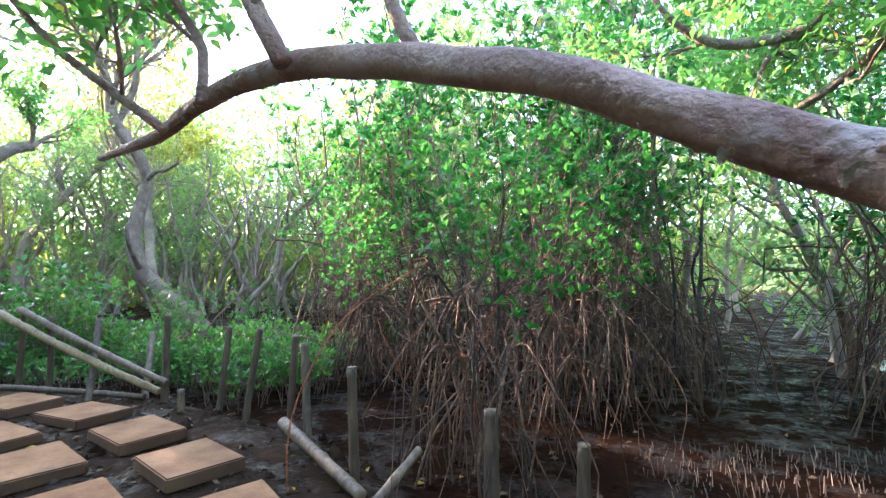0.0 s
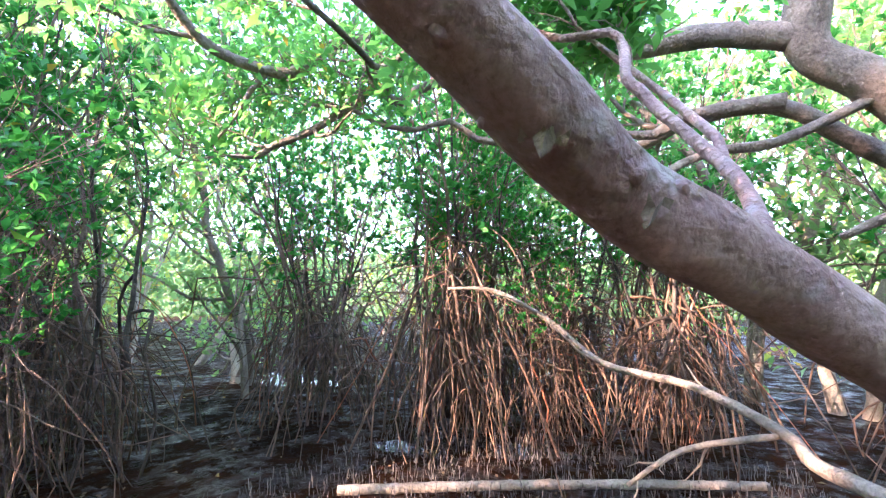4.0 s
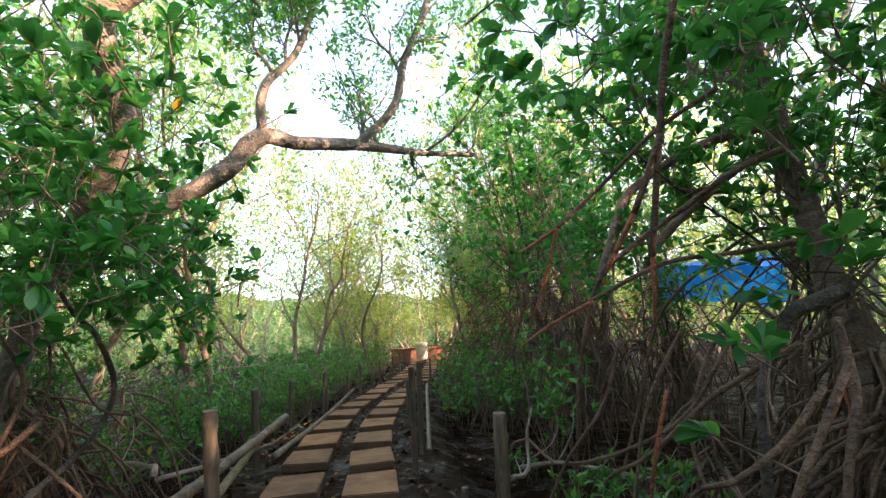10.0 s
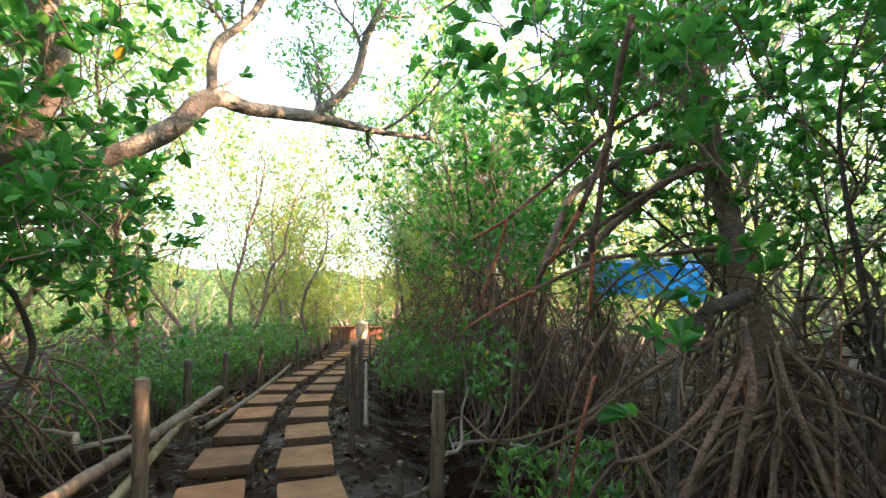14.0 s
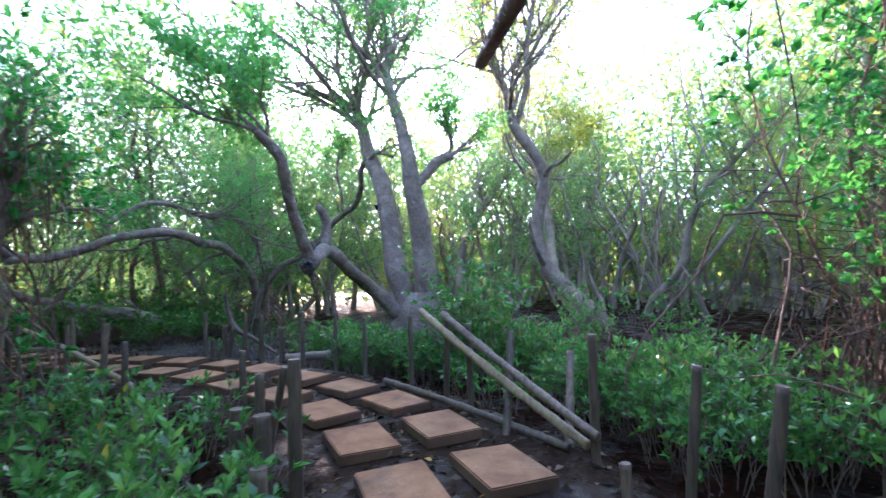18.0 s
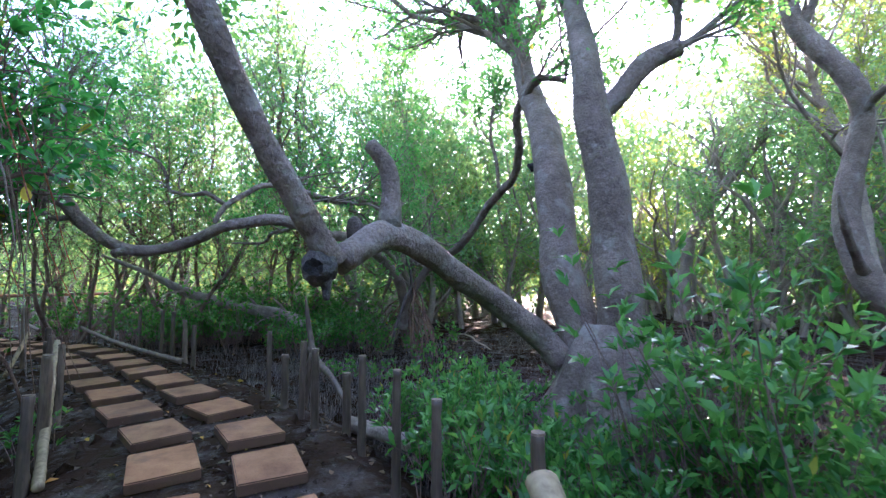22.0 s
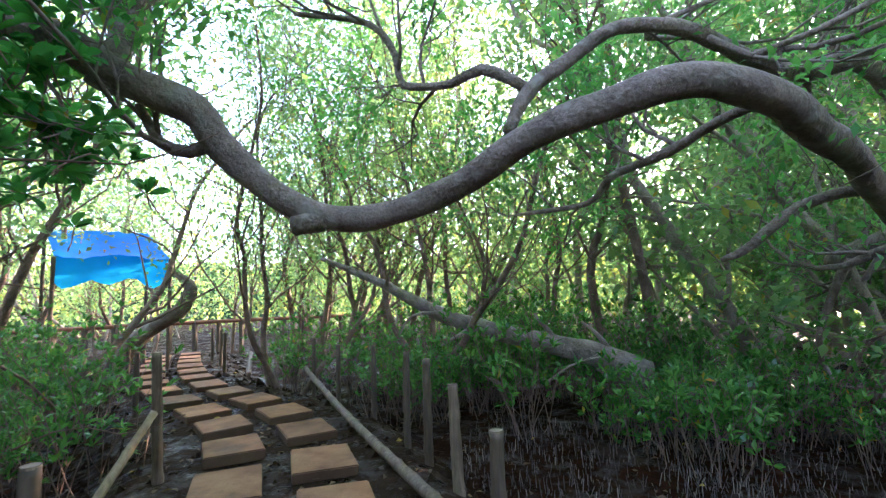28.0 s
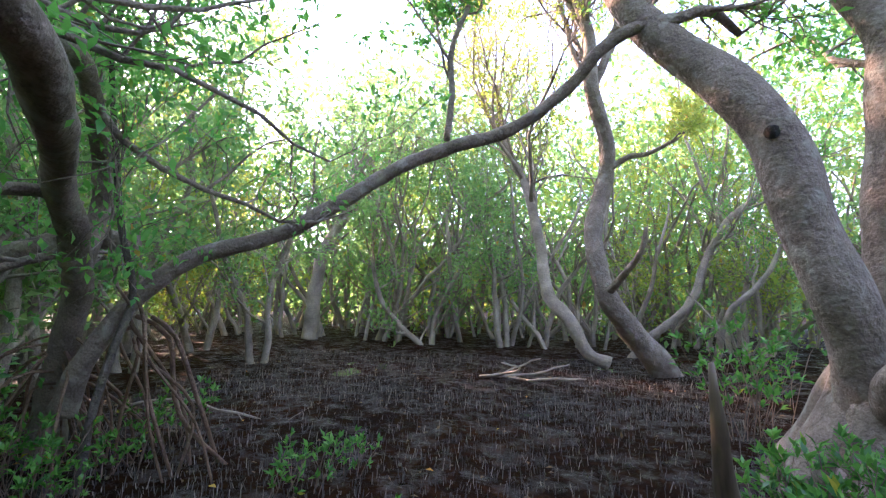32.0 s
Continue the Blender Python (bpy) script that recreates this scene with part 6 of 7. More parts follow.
# the far woods close every view
def far_woods(n, trunks):
    r = np.random.default_rng(21)
    x, y, z = r.uniform(-46, 26, n * 4), r.uniform(-44, 40, n * 4), r.uniform(0, 1, n * 4) ** 0.95 * 13.5
    west = slice(n // 4 * 3, n // 4 * 5)
    x[west], y[west], z[west] = r.uniform(-52, -22, n // 2), r.uniform(-16, 14, n // 2), r.uniform(0, 1, n // 2) ** 1.3 * 9.0
    m = n // 4 * 3
    x[:m], y[:m], z[:m] = r.uniform(-50, 2, m), r.uniform(17, 46, m), r.uniform(0, 1, m) * 12.0
    d = off_walk(x, y)
    open_flat = ((x + 14) / 10.5) ** 2 + ((y - 9.0) / 11.0) ** 2 > 1
    clump = smooth_noise(x, y, 0.55, 31) + smooth_noise(x + z, y - z, 0.9, 32) * 0.8 + r.uniform(-0.5, 0.5, n * 4)
    keep = (d > 8 + z * 0.3) & (d < 42) & open_flat & (clump > -0.1 - 0.25 * (z < 5) + 0.3 * (z < 0.8) + 0.22 * (z < 2.0)) & ~in_glade(x, y, z, 0.9)
    keep &= r.random(n * 4) < np.clip(n / max(int(keep.sum()), 1), 0, 1)
    p = np.stack([x, y, z - 0.2], -1)[keep][:n]
    lg, tg = Geo(), Geo()
    ln = r.uniform(0.7, 1.3, len(p)) * np.clip(0.07 + 0.0135 * d[keep][:n], 0.14, 0.47)
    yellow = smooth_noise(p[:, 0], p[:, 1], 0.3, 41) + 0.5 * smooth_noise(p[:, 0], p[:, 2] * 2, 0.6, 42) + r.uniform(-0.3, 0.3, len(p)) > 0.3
    # noise clumps of leaves take the colour with sunlight painted in
    sun_tinted = Geo()
    for geo, pick in ((lg, ~yellow), (sun_tinted, yellow)):
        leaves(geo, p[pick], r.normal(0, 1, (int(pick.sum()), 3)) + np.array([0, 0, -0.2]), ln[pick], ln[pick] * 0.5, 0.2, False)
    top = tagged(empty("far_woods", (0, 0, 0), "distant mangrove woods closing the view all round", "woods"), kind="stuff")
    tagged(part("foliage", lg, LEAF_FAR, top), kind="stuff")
    tagged(part("young_foliage", sun_tinted, LEAF_LIME, top, "leaves tinted yellow-green as if sunlit"), kind="stuff")
    m = 0
    while m < trunks:
        x, y = (r.uniform(-27, -1), r.uniform(17, 27)) if m % 2 == 0 else (r.uniform(-44, 28), r.uniform(-40, 40))
        d = float(off_walk(np.array([x]), np.array([y]))[0])
        if d < 8 or d > 26 or ((x + 14) / 9.0) ** 2 + ((y - 9.0) / 8.6) ** 2 < 1:
            continue
        rows = wiggle((x, y, -0.5), (r.normal(0, 0.2), r.normal(0, 0.2), 1), r.uniform(5, 9), r.uniform(0.05, 0.12), 0.025, 11, 0.22, 0.14)
        tube(tg, rows[:, :3], rows[:, 3], 6, 0.06, False)
        for b in sprout(rows, 3, 0.2, 0.7, 2.2, 0.7, 0.5, 0.2, 0.1, 6):
            tube(tg, b[:, :3], b[:, 3], 4, 0.0, False)
        m += 1
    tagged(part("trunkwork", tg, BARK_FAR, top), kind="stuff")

    # a last ring of woods beyond
    g = Geo()
    a = np.linspace(0, 2 * np.pi, 241)[:-1]
    rows_ = []
    for k, f in enumerate((0.0, 0.35, 0.7, 1.0)):
        h = (7.0 + 0.5 * np.sin(a * 23 + 1) + 0.3 * np.sin(a * 57)) * f - 1.0
        rad = 58 + 1.5 * np.sin(a * 19 + k) + f * 2
        rows_.append(np.stack([-8 + rad * np.cos(a), rad * np.sin(a), h], -1))
    i, j = np.meshgrid(np.arange(3), np.arange(240), indexing="ij")
    j2 = (j + 1) % 240
    g.add(np.vstack(rows_), None, np.stack([i * 240 + j, i * 240 + j2, (i + 1) * 240 + j2, (i + 1) * 240 + j], -1).reshape(-1, 4))
    tagged(part("backdrop", g, WOODS_FAR, None, "dull green belt of distant woods"), category="backdrop", kind="structure")


far_woods(240000, 300)

# undergrowth: (centre, spread, count, kinds, size)
kept, far_shrubs = 0, []
for cx, cy, sx, sy, n, kinds, lo, hi in ((2.7, -9.2, 0.6, 2.0, 70, (2, 0), 0.8, 1.05), (2.1, -15.0, 0.8, 3.0, 44, (2,), 0.9, 1.1), (4.2, -12, 1.4, 3.0, 26, (2, 0), 0.9, 1.2), (-1.8, -9.5, 0.5, 2.2, 34, (2, 0), 0.9, 1.3), (-1.8, -14, 0.5, 2.2, 22, (2, 0), 0.9, 1.3),
                                          (-5.2, 6.0, 1.1, 0.6, 52, (0, 1), 0.75, 1.05), (-3.4, 5.5, 0.8, 0.5, 40, (0, 1), 0.8, 1.1), (-6.9, 5.4, 0.8, 0.6, 34, (0, 1), 0.75, 1.0), (-6.86, 6.12, 0.25, 0.25, 9, (2,), 1.15, 1.5), (-7.7, 4.85, 0.5, 0.3, 30, (0, 1), 0.75, 1.0), (-4.2, 7.6, 1.6, 0.9, 36, (0, 1), 0.8, 1.1),
                                          (-6.0, 1.1, 1.2, 0.5, 20, (1, 0), 0.8, 1.1), (-4.0, 0.7, 0.8, 0.5, 16, (0, 1), 0.9, 1.1), (-2.0, 0.1, 0.35, 0.4, 5, (1,), 0.8, 1.0), (-8.0, 0.4, 0.9, 0.5, 12, (0, 1), 0.8, 1.0),
                                          (-15.9, 3.5, 0.5, 0.5, 22, (0, 1), 0.8, 1.1), (-17.2, 3.8, 0.9, 0.8, 34, (2, 0), 0.9, 1.2), (-3.6, 1.35, 0.5, 0.3, 16, (1, 0), 0.8, 1.0), (-17.3, 0.3, 0.6, 0.9, 40, (0, 2), 0.8, 1.1), (-18.4, 1.6, 1.3, 1.6, 50, (2,), 0.9, 1.3), (-15.4, -4.2, 0.9, 1.2, 24, (2, 0), 0.9, 1.2), (-13.2, -2.6, 0.9, 0.5, 16, (2, 0), 0.8, 1.1), (-18.6, -1.8, 1.2, 1.2, 24, (2,), 0.9, 1.2), (-17.0, -7.2, 1.4, 0.9, 20, (2,), 0.9, 1.2),
                                          (-12.4, 4.2, 0.3, 0.3, 5, (1,), 0.7, 0.9), (-15.6, 4.7, 0.4, 0.3, 9, (1, 0), 0.6, 0.9), (-14.3, 5.9, 0.5, 0.4, 8, (1, 0), 0.7, 1.0), (-8.1, 5.3, 0.3, 0.3, 5, (1,), 0.8, 1.0), (-6.8, 10.5, 1.4, 1.2, 14, (0, 2), 0.9, 1.2),
                                          (2.6, -1.0, 0.5, 0.3, 5, (1,), 0.7, 0.9), (-1.4, -4.6, 0.35, 0.6, 5, (1,), 0.6, 0.8), (-1.9, -3.0, 0.3, 0.3, 4, (0,), 0.7, 0.9), (7.4, -5.6, 1.6, 1.2, 18, (2,), 0.9, 1.3), (4.6, -8.6, 1.0, 0.8, 14, (2, 0), 0.9, 1.2), (-9.0, 5.0, 0.4, 0.25, 26, (0,), 0.8, 1.05)):
    for _ in range(max(3, round(n * 0.55))):
        x, y = place.normal(cx, sx), place.normal(cy, sy)
        if float(off_walk(np.array([x]), np.array([y]))[0]) < 1.25 or math.hypot(x + 9.9, y - 12.0) < 1.6:
            continue
        kind, turn, size = shrubs[kinds[int(place.integers(0, len(kinds)))]], place.uniform(0, 6.28), place.uniform(lo, hi)
        if float(off_walk(np.array([x]), np.array([y]))[0]) < 3.0 and kept < 285:
            put(kind, x, y, turn, size)
            kept += 1
        else:
            far_shrubs.append((kind, Matrix.Translation((x, y, ground_at(x, y) + 0.05)) @ Euler((0, 0, turn)).to_matrix().to_4x4() @ Matrix.Diagonal((size, size, size, 1))))
top = tagged(empty("undergrowth", (0, 0, 0), "low green mangrove undergrowth away from the walk", "undergrowth"), kind="stuff")
for name, material in (("foliage", LEAF_SHRUB), ("stemwork", BARK_BROWN)):
    g = Geo()
    for kind, m in far_shrubs:
        me = next(c for c in kind.children if c.name.startswith(name)).data
        co = np.empty(len(me.vertices) * 3, np.float32)
        me.vertices.foreach_get("co", co)
        idx = np.empty(len(me.loops), np.int32)
        me.loops.foreach_get("vertex_index", idx)
        mat = np.array(m)
        v = co.reshape(-1, 3) @ mat[:3, :3].T + mat[:3, 3]
        if name == "foliage":
            g.add(v, idx.reshape(-1, 3))
        else:
            g.add(v, None, idx.reshape(-1, 4))
    tagged(part(name, g, material, top), kind="stuff")


# a thin seedling and twigs with a few broad leaves below the leaning trunk
top = empty("mangrove_seedling", (1.91, -0.58, -0.35), "thin green mangrove seedling with a few broad leaves", "seedling")
for rows in ([(1.91, -0.58, -0.38, 0.007), (*(1.91, -0.58, 0.70), 0.006), (*(1.88, -0.56, 0.93), 0.006), (*(1.85, -0.54, 1.13), 0.004)], [(*(1.58, -1.29, 0.96), 0.005), (*(1.66, -1.05, 1.03), 0.005), (*(1.72, -0.84, 1.14), 0.005), (*(1.81, -0.65, 1.09), 0.003)]):
    g = Geo()
    limb(g, rows, 6, 0.06, 0.04, top.location)
    part("stem", g, BARK_TAN, top)
broadleaf_shoots(top, [(q, (0.03, 0.03, 0.02), 1) for q in ((1.87, -0.59, 0.93), (1.78, -0.77, 0.98), (1.73, -0.97, 0.82), (1.80, -0.81, 0.79), (1.62, -1.17, 0.99), (1.82, -0.61, 1.13), (1.76, -0.76, 1.12), (1.70, -0.78, 1.39))], 6, 0.115, 0.06, wood=BARK_TAN)

# leafy branch hanging in over the walk near its west end
top = empty("leafy_branch", (-12.0, -1.6, 3.3), "overhanging branch with large dark green leaves", "branch")
for rows in ([(-11.6, -2.6, 3.6, 0.03), (-12.0, -1.6, 3.2, 0.024), (-12.3, -0.9, 2.6, 0.014), (-12.35, -0.7, 2.1, 0.006)], [(-12.0, -1.6, 3.2, 0.018), (-12.6, -1.5, 2.7, 0.012), (-12.8, -1.3, 2.2, 0.005)]):
    g = Geo()
    limb(g, rows, 7, 0.1, 0.06, top.location)
    part("branch", g, BARK_BROWN, top)
broadleaf_shoots(top, [((-12.25, -0.85, 2.6), (0.16, 0.16, 0.34), 46), ((-12.3, -0.8, 2.15), (0.14, 0.16, 0.16), 18), ((-12.7, -1.4, 2.5), (0.25, 0.25, 0.35), 26), ((-12.1, -1.5, 3.1), (0.3, 0.3, 0.25), 22)], 8, 0.14, 0.22)

# bent trunk leaning over the far bend of the walk
top = empty("mangrove_tree", (-17.7, -6.3, -0.3), "bare grey trunk bending up beside the end of the walk", "tree")
for rows in ([(-17.6, -6.5, -0.45, 0.2), (-17.75, -6.1, 0.45, 0.17), (-17.95, -5.53, 0.95, 0.15), (-18.01, -5.14, 1.2, 0.14), (-18.05, -4.96, 1.6, 0.12), (-17.95, -5.21, 1.9, 0.06), (-17.9, -5.4, 2.1, 0.03)],):
    g = Geo()
    limb(g, rows, 12, 0.1, 0.08, top.location)
    part("trunk", g, BARK_GREY, top)

# ---- posts, rails, shelters ----
def pole_rows(a, b, r, bow=0.0, n=7):
    a, b = np.asarray(a, float), np.asarray(b, float)
    rows = []
    for k in range(n):
        f = k / (n - 1)
        p = a + (b - a) * f + np.array([0, 0, bow * math.sin(math.pi * f)])
        rows.append((*p, r * (1.05 - 0.15 * f)))
    return rows


def bamboo_pole(geo, a, b, r, bow=0.0, origin=(0, 0, 0), every=0.27, sides=12):
    """A pole with swollen nodes."""
    s = spline(pole_rows(a, b, r, bow), 0.03)
    run = np.concatenate([[0], np.cumsum(np.linalg.norm(np.diff(s[:, :3], axis=0), axis=1))])
    ph = (run + rng.uniform(0, every)) % every
    s[:, 3] *= 1 + 0.17 * np.exp(-((ph - every / 2) / 0.018) ** 2)
    tube(geo, s[:, :3], s[:, 3], sides, 0.06, True, origin, 0.03)


def fence_post(base, top_z, r, lean=(0, 0), material=BAMBOO, label="weathered bamboo fence post driven into the mud bank", group="fence posts"):
    x, y = base
    z0 = ground_at(x, y) - 0.15
    top = empty("fence_post", (x, y, z0), label, "post", group)
    g = Geo()
    end = (x + lean[0], y + lean[1], top_z)
    bamboo_pole(g, (x, y, z0), end, r, 0.0, top.location)
    part("pole", g, material, top)
    g = Geo()
    way = unit(np.array(end) - np.array((x, y, z0)))
    e = np.array(end)
    tube(g, [e - way * 0.004, e + way * 0.007], [r * 0.93, r * 0.9], 12, 0.05, True, top.location, -0.25)
    part("cut_end", g, CUT_END, top, smooth=False)
    return top


def rail(a, b, r, bow=0.0, material=BAMBOO, label="bamboo pole lashed as a handrail along the walk", name="rail"):
    top = empty(name, a, label, "pole", "rails")
    g = Geo()
    bamboo_pole(g, a, b, r, bow, a, 0.33)
    part("pole", g, material, top)
    return top


for x, y, z, r, lx, ly, m in ((1.25, -3.60, 0.82, 0.06, 0.02, 0.1, 0), (1.36, -3.85, 0.45, 0.03, 0.04, 0, 1), (1.61, -5.52, 0.76, 0.048, 0, 0.1, 1), (1.54, -5.3, 0.3, 0.03, 0.02, 0, 1), (1.71, -7.33, 0.67, 0.042, 0.02, 0, 1), (1.48, -8.8, 0.74, 0.045, 0.02, 0.1, 1), (1.5, -8.6, 0.4, 0.035, 0, 0, 1),
                              (1.35, -10.4, 0.55, 0.035, 0, 0.04, 1), (1.23, -11.73, 0.6, 0.04, 0.03, 0, 1), (1.0, -12.36, 0.62, 0.04, 0, 0, 1), (0.85, -13.1, 0.6, 0.04, 0.03, 0, 1), (0.6, -14.6, 0.62, 0.04, 0, 0, 1), (0.45, -16.2, 0.65, 0.04, 0.02, 0, 1), (0.35, -18, 0.65, 0.04, 0, 0, 1),
                              (-0.10, -9.36, 0.6, 0.035, 0, 0, 1), (-0.15, -4.96, 0.95, 0.036, 0.01, 0.1, 1), (-0.22, -5.64, 0.95, 0.042, 0, 0, 1), (-0.05, -7.4, 0.58, 0.04, 0.02, 0, 1), (-0.25, -10.8, 0.6, 0.035, 0, 0, 1), (-0.5, -12.6, 0.6, 0.035, 0, 0, 1),
                              (-0.80, -3.56, 0.68, 0.064, 0, 0.06, 2), (-0.53, -3.66, 0.14, 0.03, 0, 0, 1), (1.9, -2.6, 0.2, 0.05, 0, 0, 0), (1.45, -2.2, 0.28, 0.05, 0, 0.02, 0),
                              (-0.66, 2.3, 0.62, 0.038, -0.03, 0.0, 1), (-1.2, 2.9, 0.64, 0.04, -0.15, 0.25, 1), (-1.55, 3.3, 0.68, 0.036, 0.05, 0.02, 1), (-2.04, 3.44, 0.72, 0.036, 0.12, 0.06, 1), (-2.5, 3.79, 0.69, 0.035, 0.08, 0.06, 1), (-3.2, 3.98, 0.8, 0.04, 0.05, -0.05, 1), (-3.45, 4.0, 0.54, 0.04, -0.3, 0.5, 0),
                              (0.2, 2.55, 0.3, 0.06, 0, 0, 1), (0.75, 2.35, 0.16, 0.05, 0.02, 0, 1), (-2.75, 3.6, 0.12, 0.04, 0, 0, 0),
                              (-3.96, 3.85, 0.7, 0.04, -0.3, 0.45, 1), (-4.75, 4.2, 0.75, 0.036, 0, 0, 1), (-5.2, 4.25, 0.78, 0.036, 0.05, 0, 1), (-6.2, 4.5, 0.74, 0.038, 0, 0, 1), (-6.95, 4.25, 0.7, 0.036, 0, 0, 1), (-7.6, 4.12, 0.75, 0.036, 0.03, 0, 1),
                              (-8.4, 3.95, 0.72, 0.04, 0, 0, 1), (-4.01, 2.12, 0.78, 0.05, 0, 0, 1), (-3.98, 1.92, 0.50, 0.06, 0, 0, 1), (-9.16, 3.55, 0.68, 0.045, 0.02, 0, 1), (-9.55, 3.4, 0.7, 0.04, 0, 0.02, 1), (-9.05, 3.85, 0.45, 0.05, 0, 0, 1), (-10.38, 2.98, 0.72, 0.036, -0.06, 0, 1), (-10.0, 3.2, 0.5, 0.05, 0, 0, 1),
                              (-4.92, 2.2, 0.55, 0.045, 0, 0, 1), (-4.25, 1.85, 0.5, 0.05, 0.02, 0, 1), (-4.5, 2.05, 0.7, 0.03, 0.25, 0.1, 1), (-5.9, 2.35, 0.6, 0.04, 0, 0, 1), (-3.5, 1.75, 0.4, 0.05, 0, 0, 0),
                              (-8.94, 1.41, 0.75, 0.05, 0.06, 0.05, 0), (-8.3, 1.62, 0.55, 0.045, -0.04, 0, 1), (-9.9, 1.05, 0.7, 0.04, -0.05, 0, 0), (-10.88, 0.48, 0.7, 0.04, -0.03, 0, 0), (-11.62, 0.1, 0.72, 0.04, 0, 0, 1), (-11.1, 0.35, 0.6, 0.05, 0, 0, 1),
                              (-12.57, 1.6, 0.62, 0.042, 0, 0, 1), (-13.75, 1.17, 0.6, 0.05, -0.06, -0.04, 0), (-14.25, 0.81, 0.73, 0.045, 0, 0, 1), (-14.63, 0.5, 0.74, 0.04, -0.03, 0, 1), (-15.79, -0.28, 0.7, 0.036, 0, 0, 1), (-16.3, -1.0, 0.66, 0.036, 0, 0, 1), (-17.0, -1.75, 0.7, 0.036, 0, 0, 1),
                              (-13.43, -1.12, 0.9, 0.045, 0.05, 0.0, 0), (-14.4, -2.1, 0.7, 0.04, 0, 0, 1), (-15.2, -3.2, 0.7, 0.04, 0, 0, 1), (-15.9, -4.4, 0.7, 0.04, 0, 0, 1), (-17.6, -5.9, 0.7, 0.04, 0, 0, 1), (-18.6, -4.6, 0.7, 0.04, 0, 0, 1), (-19.5, -5.4, 0.7, 0.04, 0, 0, 1), (-20.2, -6.2, 0.7, 0.04, 0, 0, 1),
                              (-11.6, 3.35, 0.1, 0.05, 0, 0, 1)):
    fence_post((x, y), z, r * 0.86, (lx, ly), (BAMBOO, POST_DARK, BAMBOO)[m], "cut grey bamboo post standing in the mud" if m == 2 else "weathered wooden fence post driven in beside the walk" if m else "pale bamboo fence post with a cut top")

rail((-5.55, 4.2, 0.85), (-3.25, 3.97, 0.0), 0.04, -0.03, BAMBOO_YELLOW, "yellowed bamboo rail slipped down from its posts")
rail((-5.2, 4.24, 0.83), (-3.1, 3.87, 0.12), 0.036, -0.02, BAMBOO, "grey bamboo rail sagging beside the walk")
rail((-1.35, 2.75, 0.12), (-0.55, 2.05, -0.06), 0.04, 0.0, BAMBOO, "broken bamboo rail end lying in the mud")
rail((-0.45, 1.95, -0.05), (-0.25, 2.3, 0.12), 0.03, 0.0, BAMBOO, "short split bamboo pole propped on the bank")
rail((-6.2, 4.1, -0.02), (-3.4, 3.95, -0.05), 0.035, 0.02, POST_DARK, "old pole lying along the edge of the walk")
rail((1.55, -2.3, 0.2), (1.25, -5.35, 0.46), 0.042, -0.03, BAMBOO, "grey peeled log tied as a low handrail")
rail((1.36, -2.9, -0.05), (1.42, -5.0, 0.3), 0.036, 0.0, BAMBOO_YELLOW, "bamboo pole leaning under the handrail")
rail((1.45, -5.6, 0.0), (1.25, -10.6, 0.12), 0.035, -0.05, BAMBOO, "crooked pole lying along the bank")
rail((-0.3, -5.4, 0.0), (-0.35, -9.2, 0.3), 0.025, 0.03, BAMBOO, "thin bleached pole along the fence")
rail((-0.25, -3.3, -0.1), (-0.95, -4.0, -0.15), 0.03, 0.0, POST_DARK, "short dark pole lying on the mud")
rail((-8.25, 1.75, -0.06), (-10.9, 0.55, 0.62), 0.034, 0.05, BAMBOO_YELLOW, "yellowed bamboo pole leaning along the walk")
rail((-13.0, 1.32, 0.0), (-17.2, -2.0, 0.2), 0.04, -0.06, BAMBOO, "long bleached pole resting against the posts")
rail((-16.3, -2.4, 0.25), (-18.6, -4.0, 0.3), 0.035, 0.0, BAMBOO, "bamboo pole along the fence")
rail((-12.6, -0.9, -0.05), (-13.2, -0.95, 0.5), 0.03, 0.0, BAMBOO_YELLOW, "short bamboo pole leaning by the walk")
rail((-9.3, 3.9, -0.1), (-8.2, 4.3, 0.05), 0.07, 0.0, DEADWOOD, "thick bleached log end lying under the fence", "log")
rail((3.3, 3.0, -0.33), (5.1, -0.2, -0.3), 0.04, 0.03, DEADWOOD, "long straight branch lying on the mud", "log")

top = empty("driftwood", (-10.6, 3.7, -0.35), "grey forked driftwood branch stuck in the mud", "driftwood")
for rows in ([(-10.71, 3.38, 1.14, 0.008), (-10.69, 3.40, 0.95, 0.024), (-10.65, 3.44, 0.68, 0.036), (-10.57, 3.48, 0.46, 0.047), (-10.40, 3.56, 0.32, 0.045), (-10.12, 3.70, 0.22, 0.038), (-9.75, 3.82, 0.08, 0.03), (-9.4, 3.9, -0.02, 0.022)], [(-10.57, 3.47, 0.5, 0.045), (-10.7, 3.42, 0.36, 0.06), (-10.78, 3.36, 0.3, 0.03)], [(-10.5, 3.5, 0.42, 0.05), (-10.55, 3.42, 0.1, 0.055), (-10.6, 3.36, -0.45, 0.06)]):
    g = Geo()
    limb(g, rows, 9, 0.07, 0.12, top.location)
    part("branch", g, POST_DARK, top)
top = empty("driftwood", (-11.6, 11.4, -0.35), "knotted grey driftwood lying across the mud flat", "driftwood")
for k in range(4):
    g = Geo()
    s = wiggle((-12.55 + 0.12 * k, 11.27 + 0.06 * k, -0.3), (0.99, 0.17, 0), 2.03, 0.035, 0.015, 12, 0.3, 0.0)
    s[:, 2] = -0.31 + 0.25 * np.abs(s[:, 2] + 0.3)
    limb(g, s, 7, 0.08, 0.15, top.location)
    part("branch", g, DEADWOOD, top)
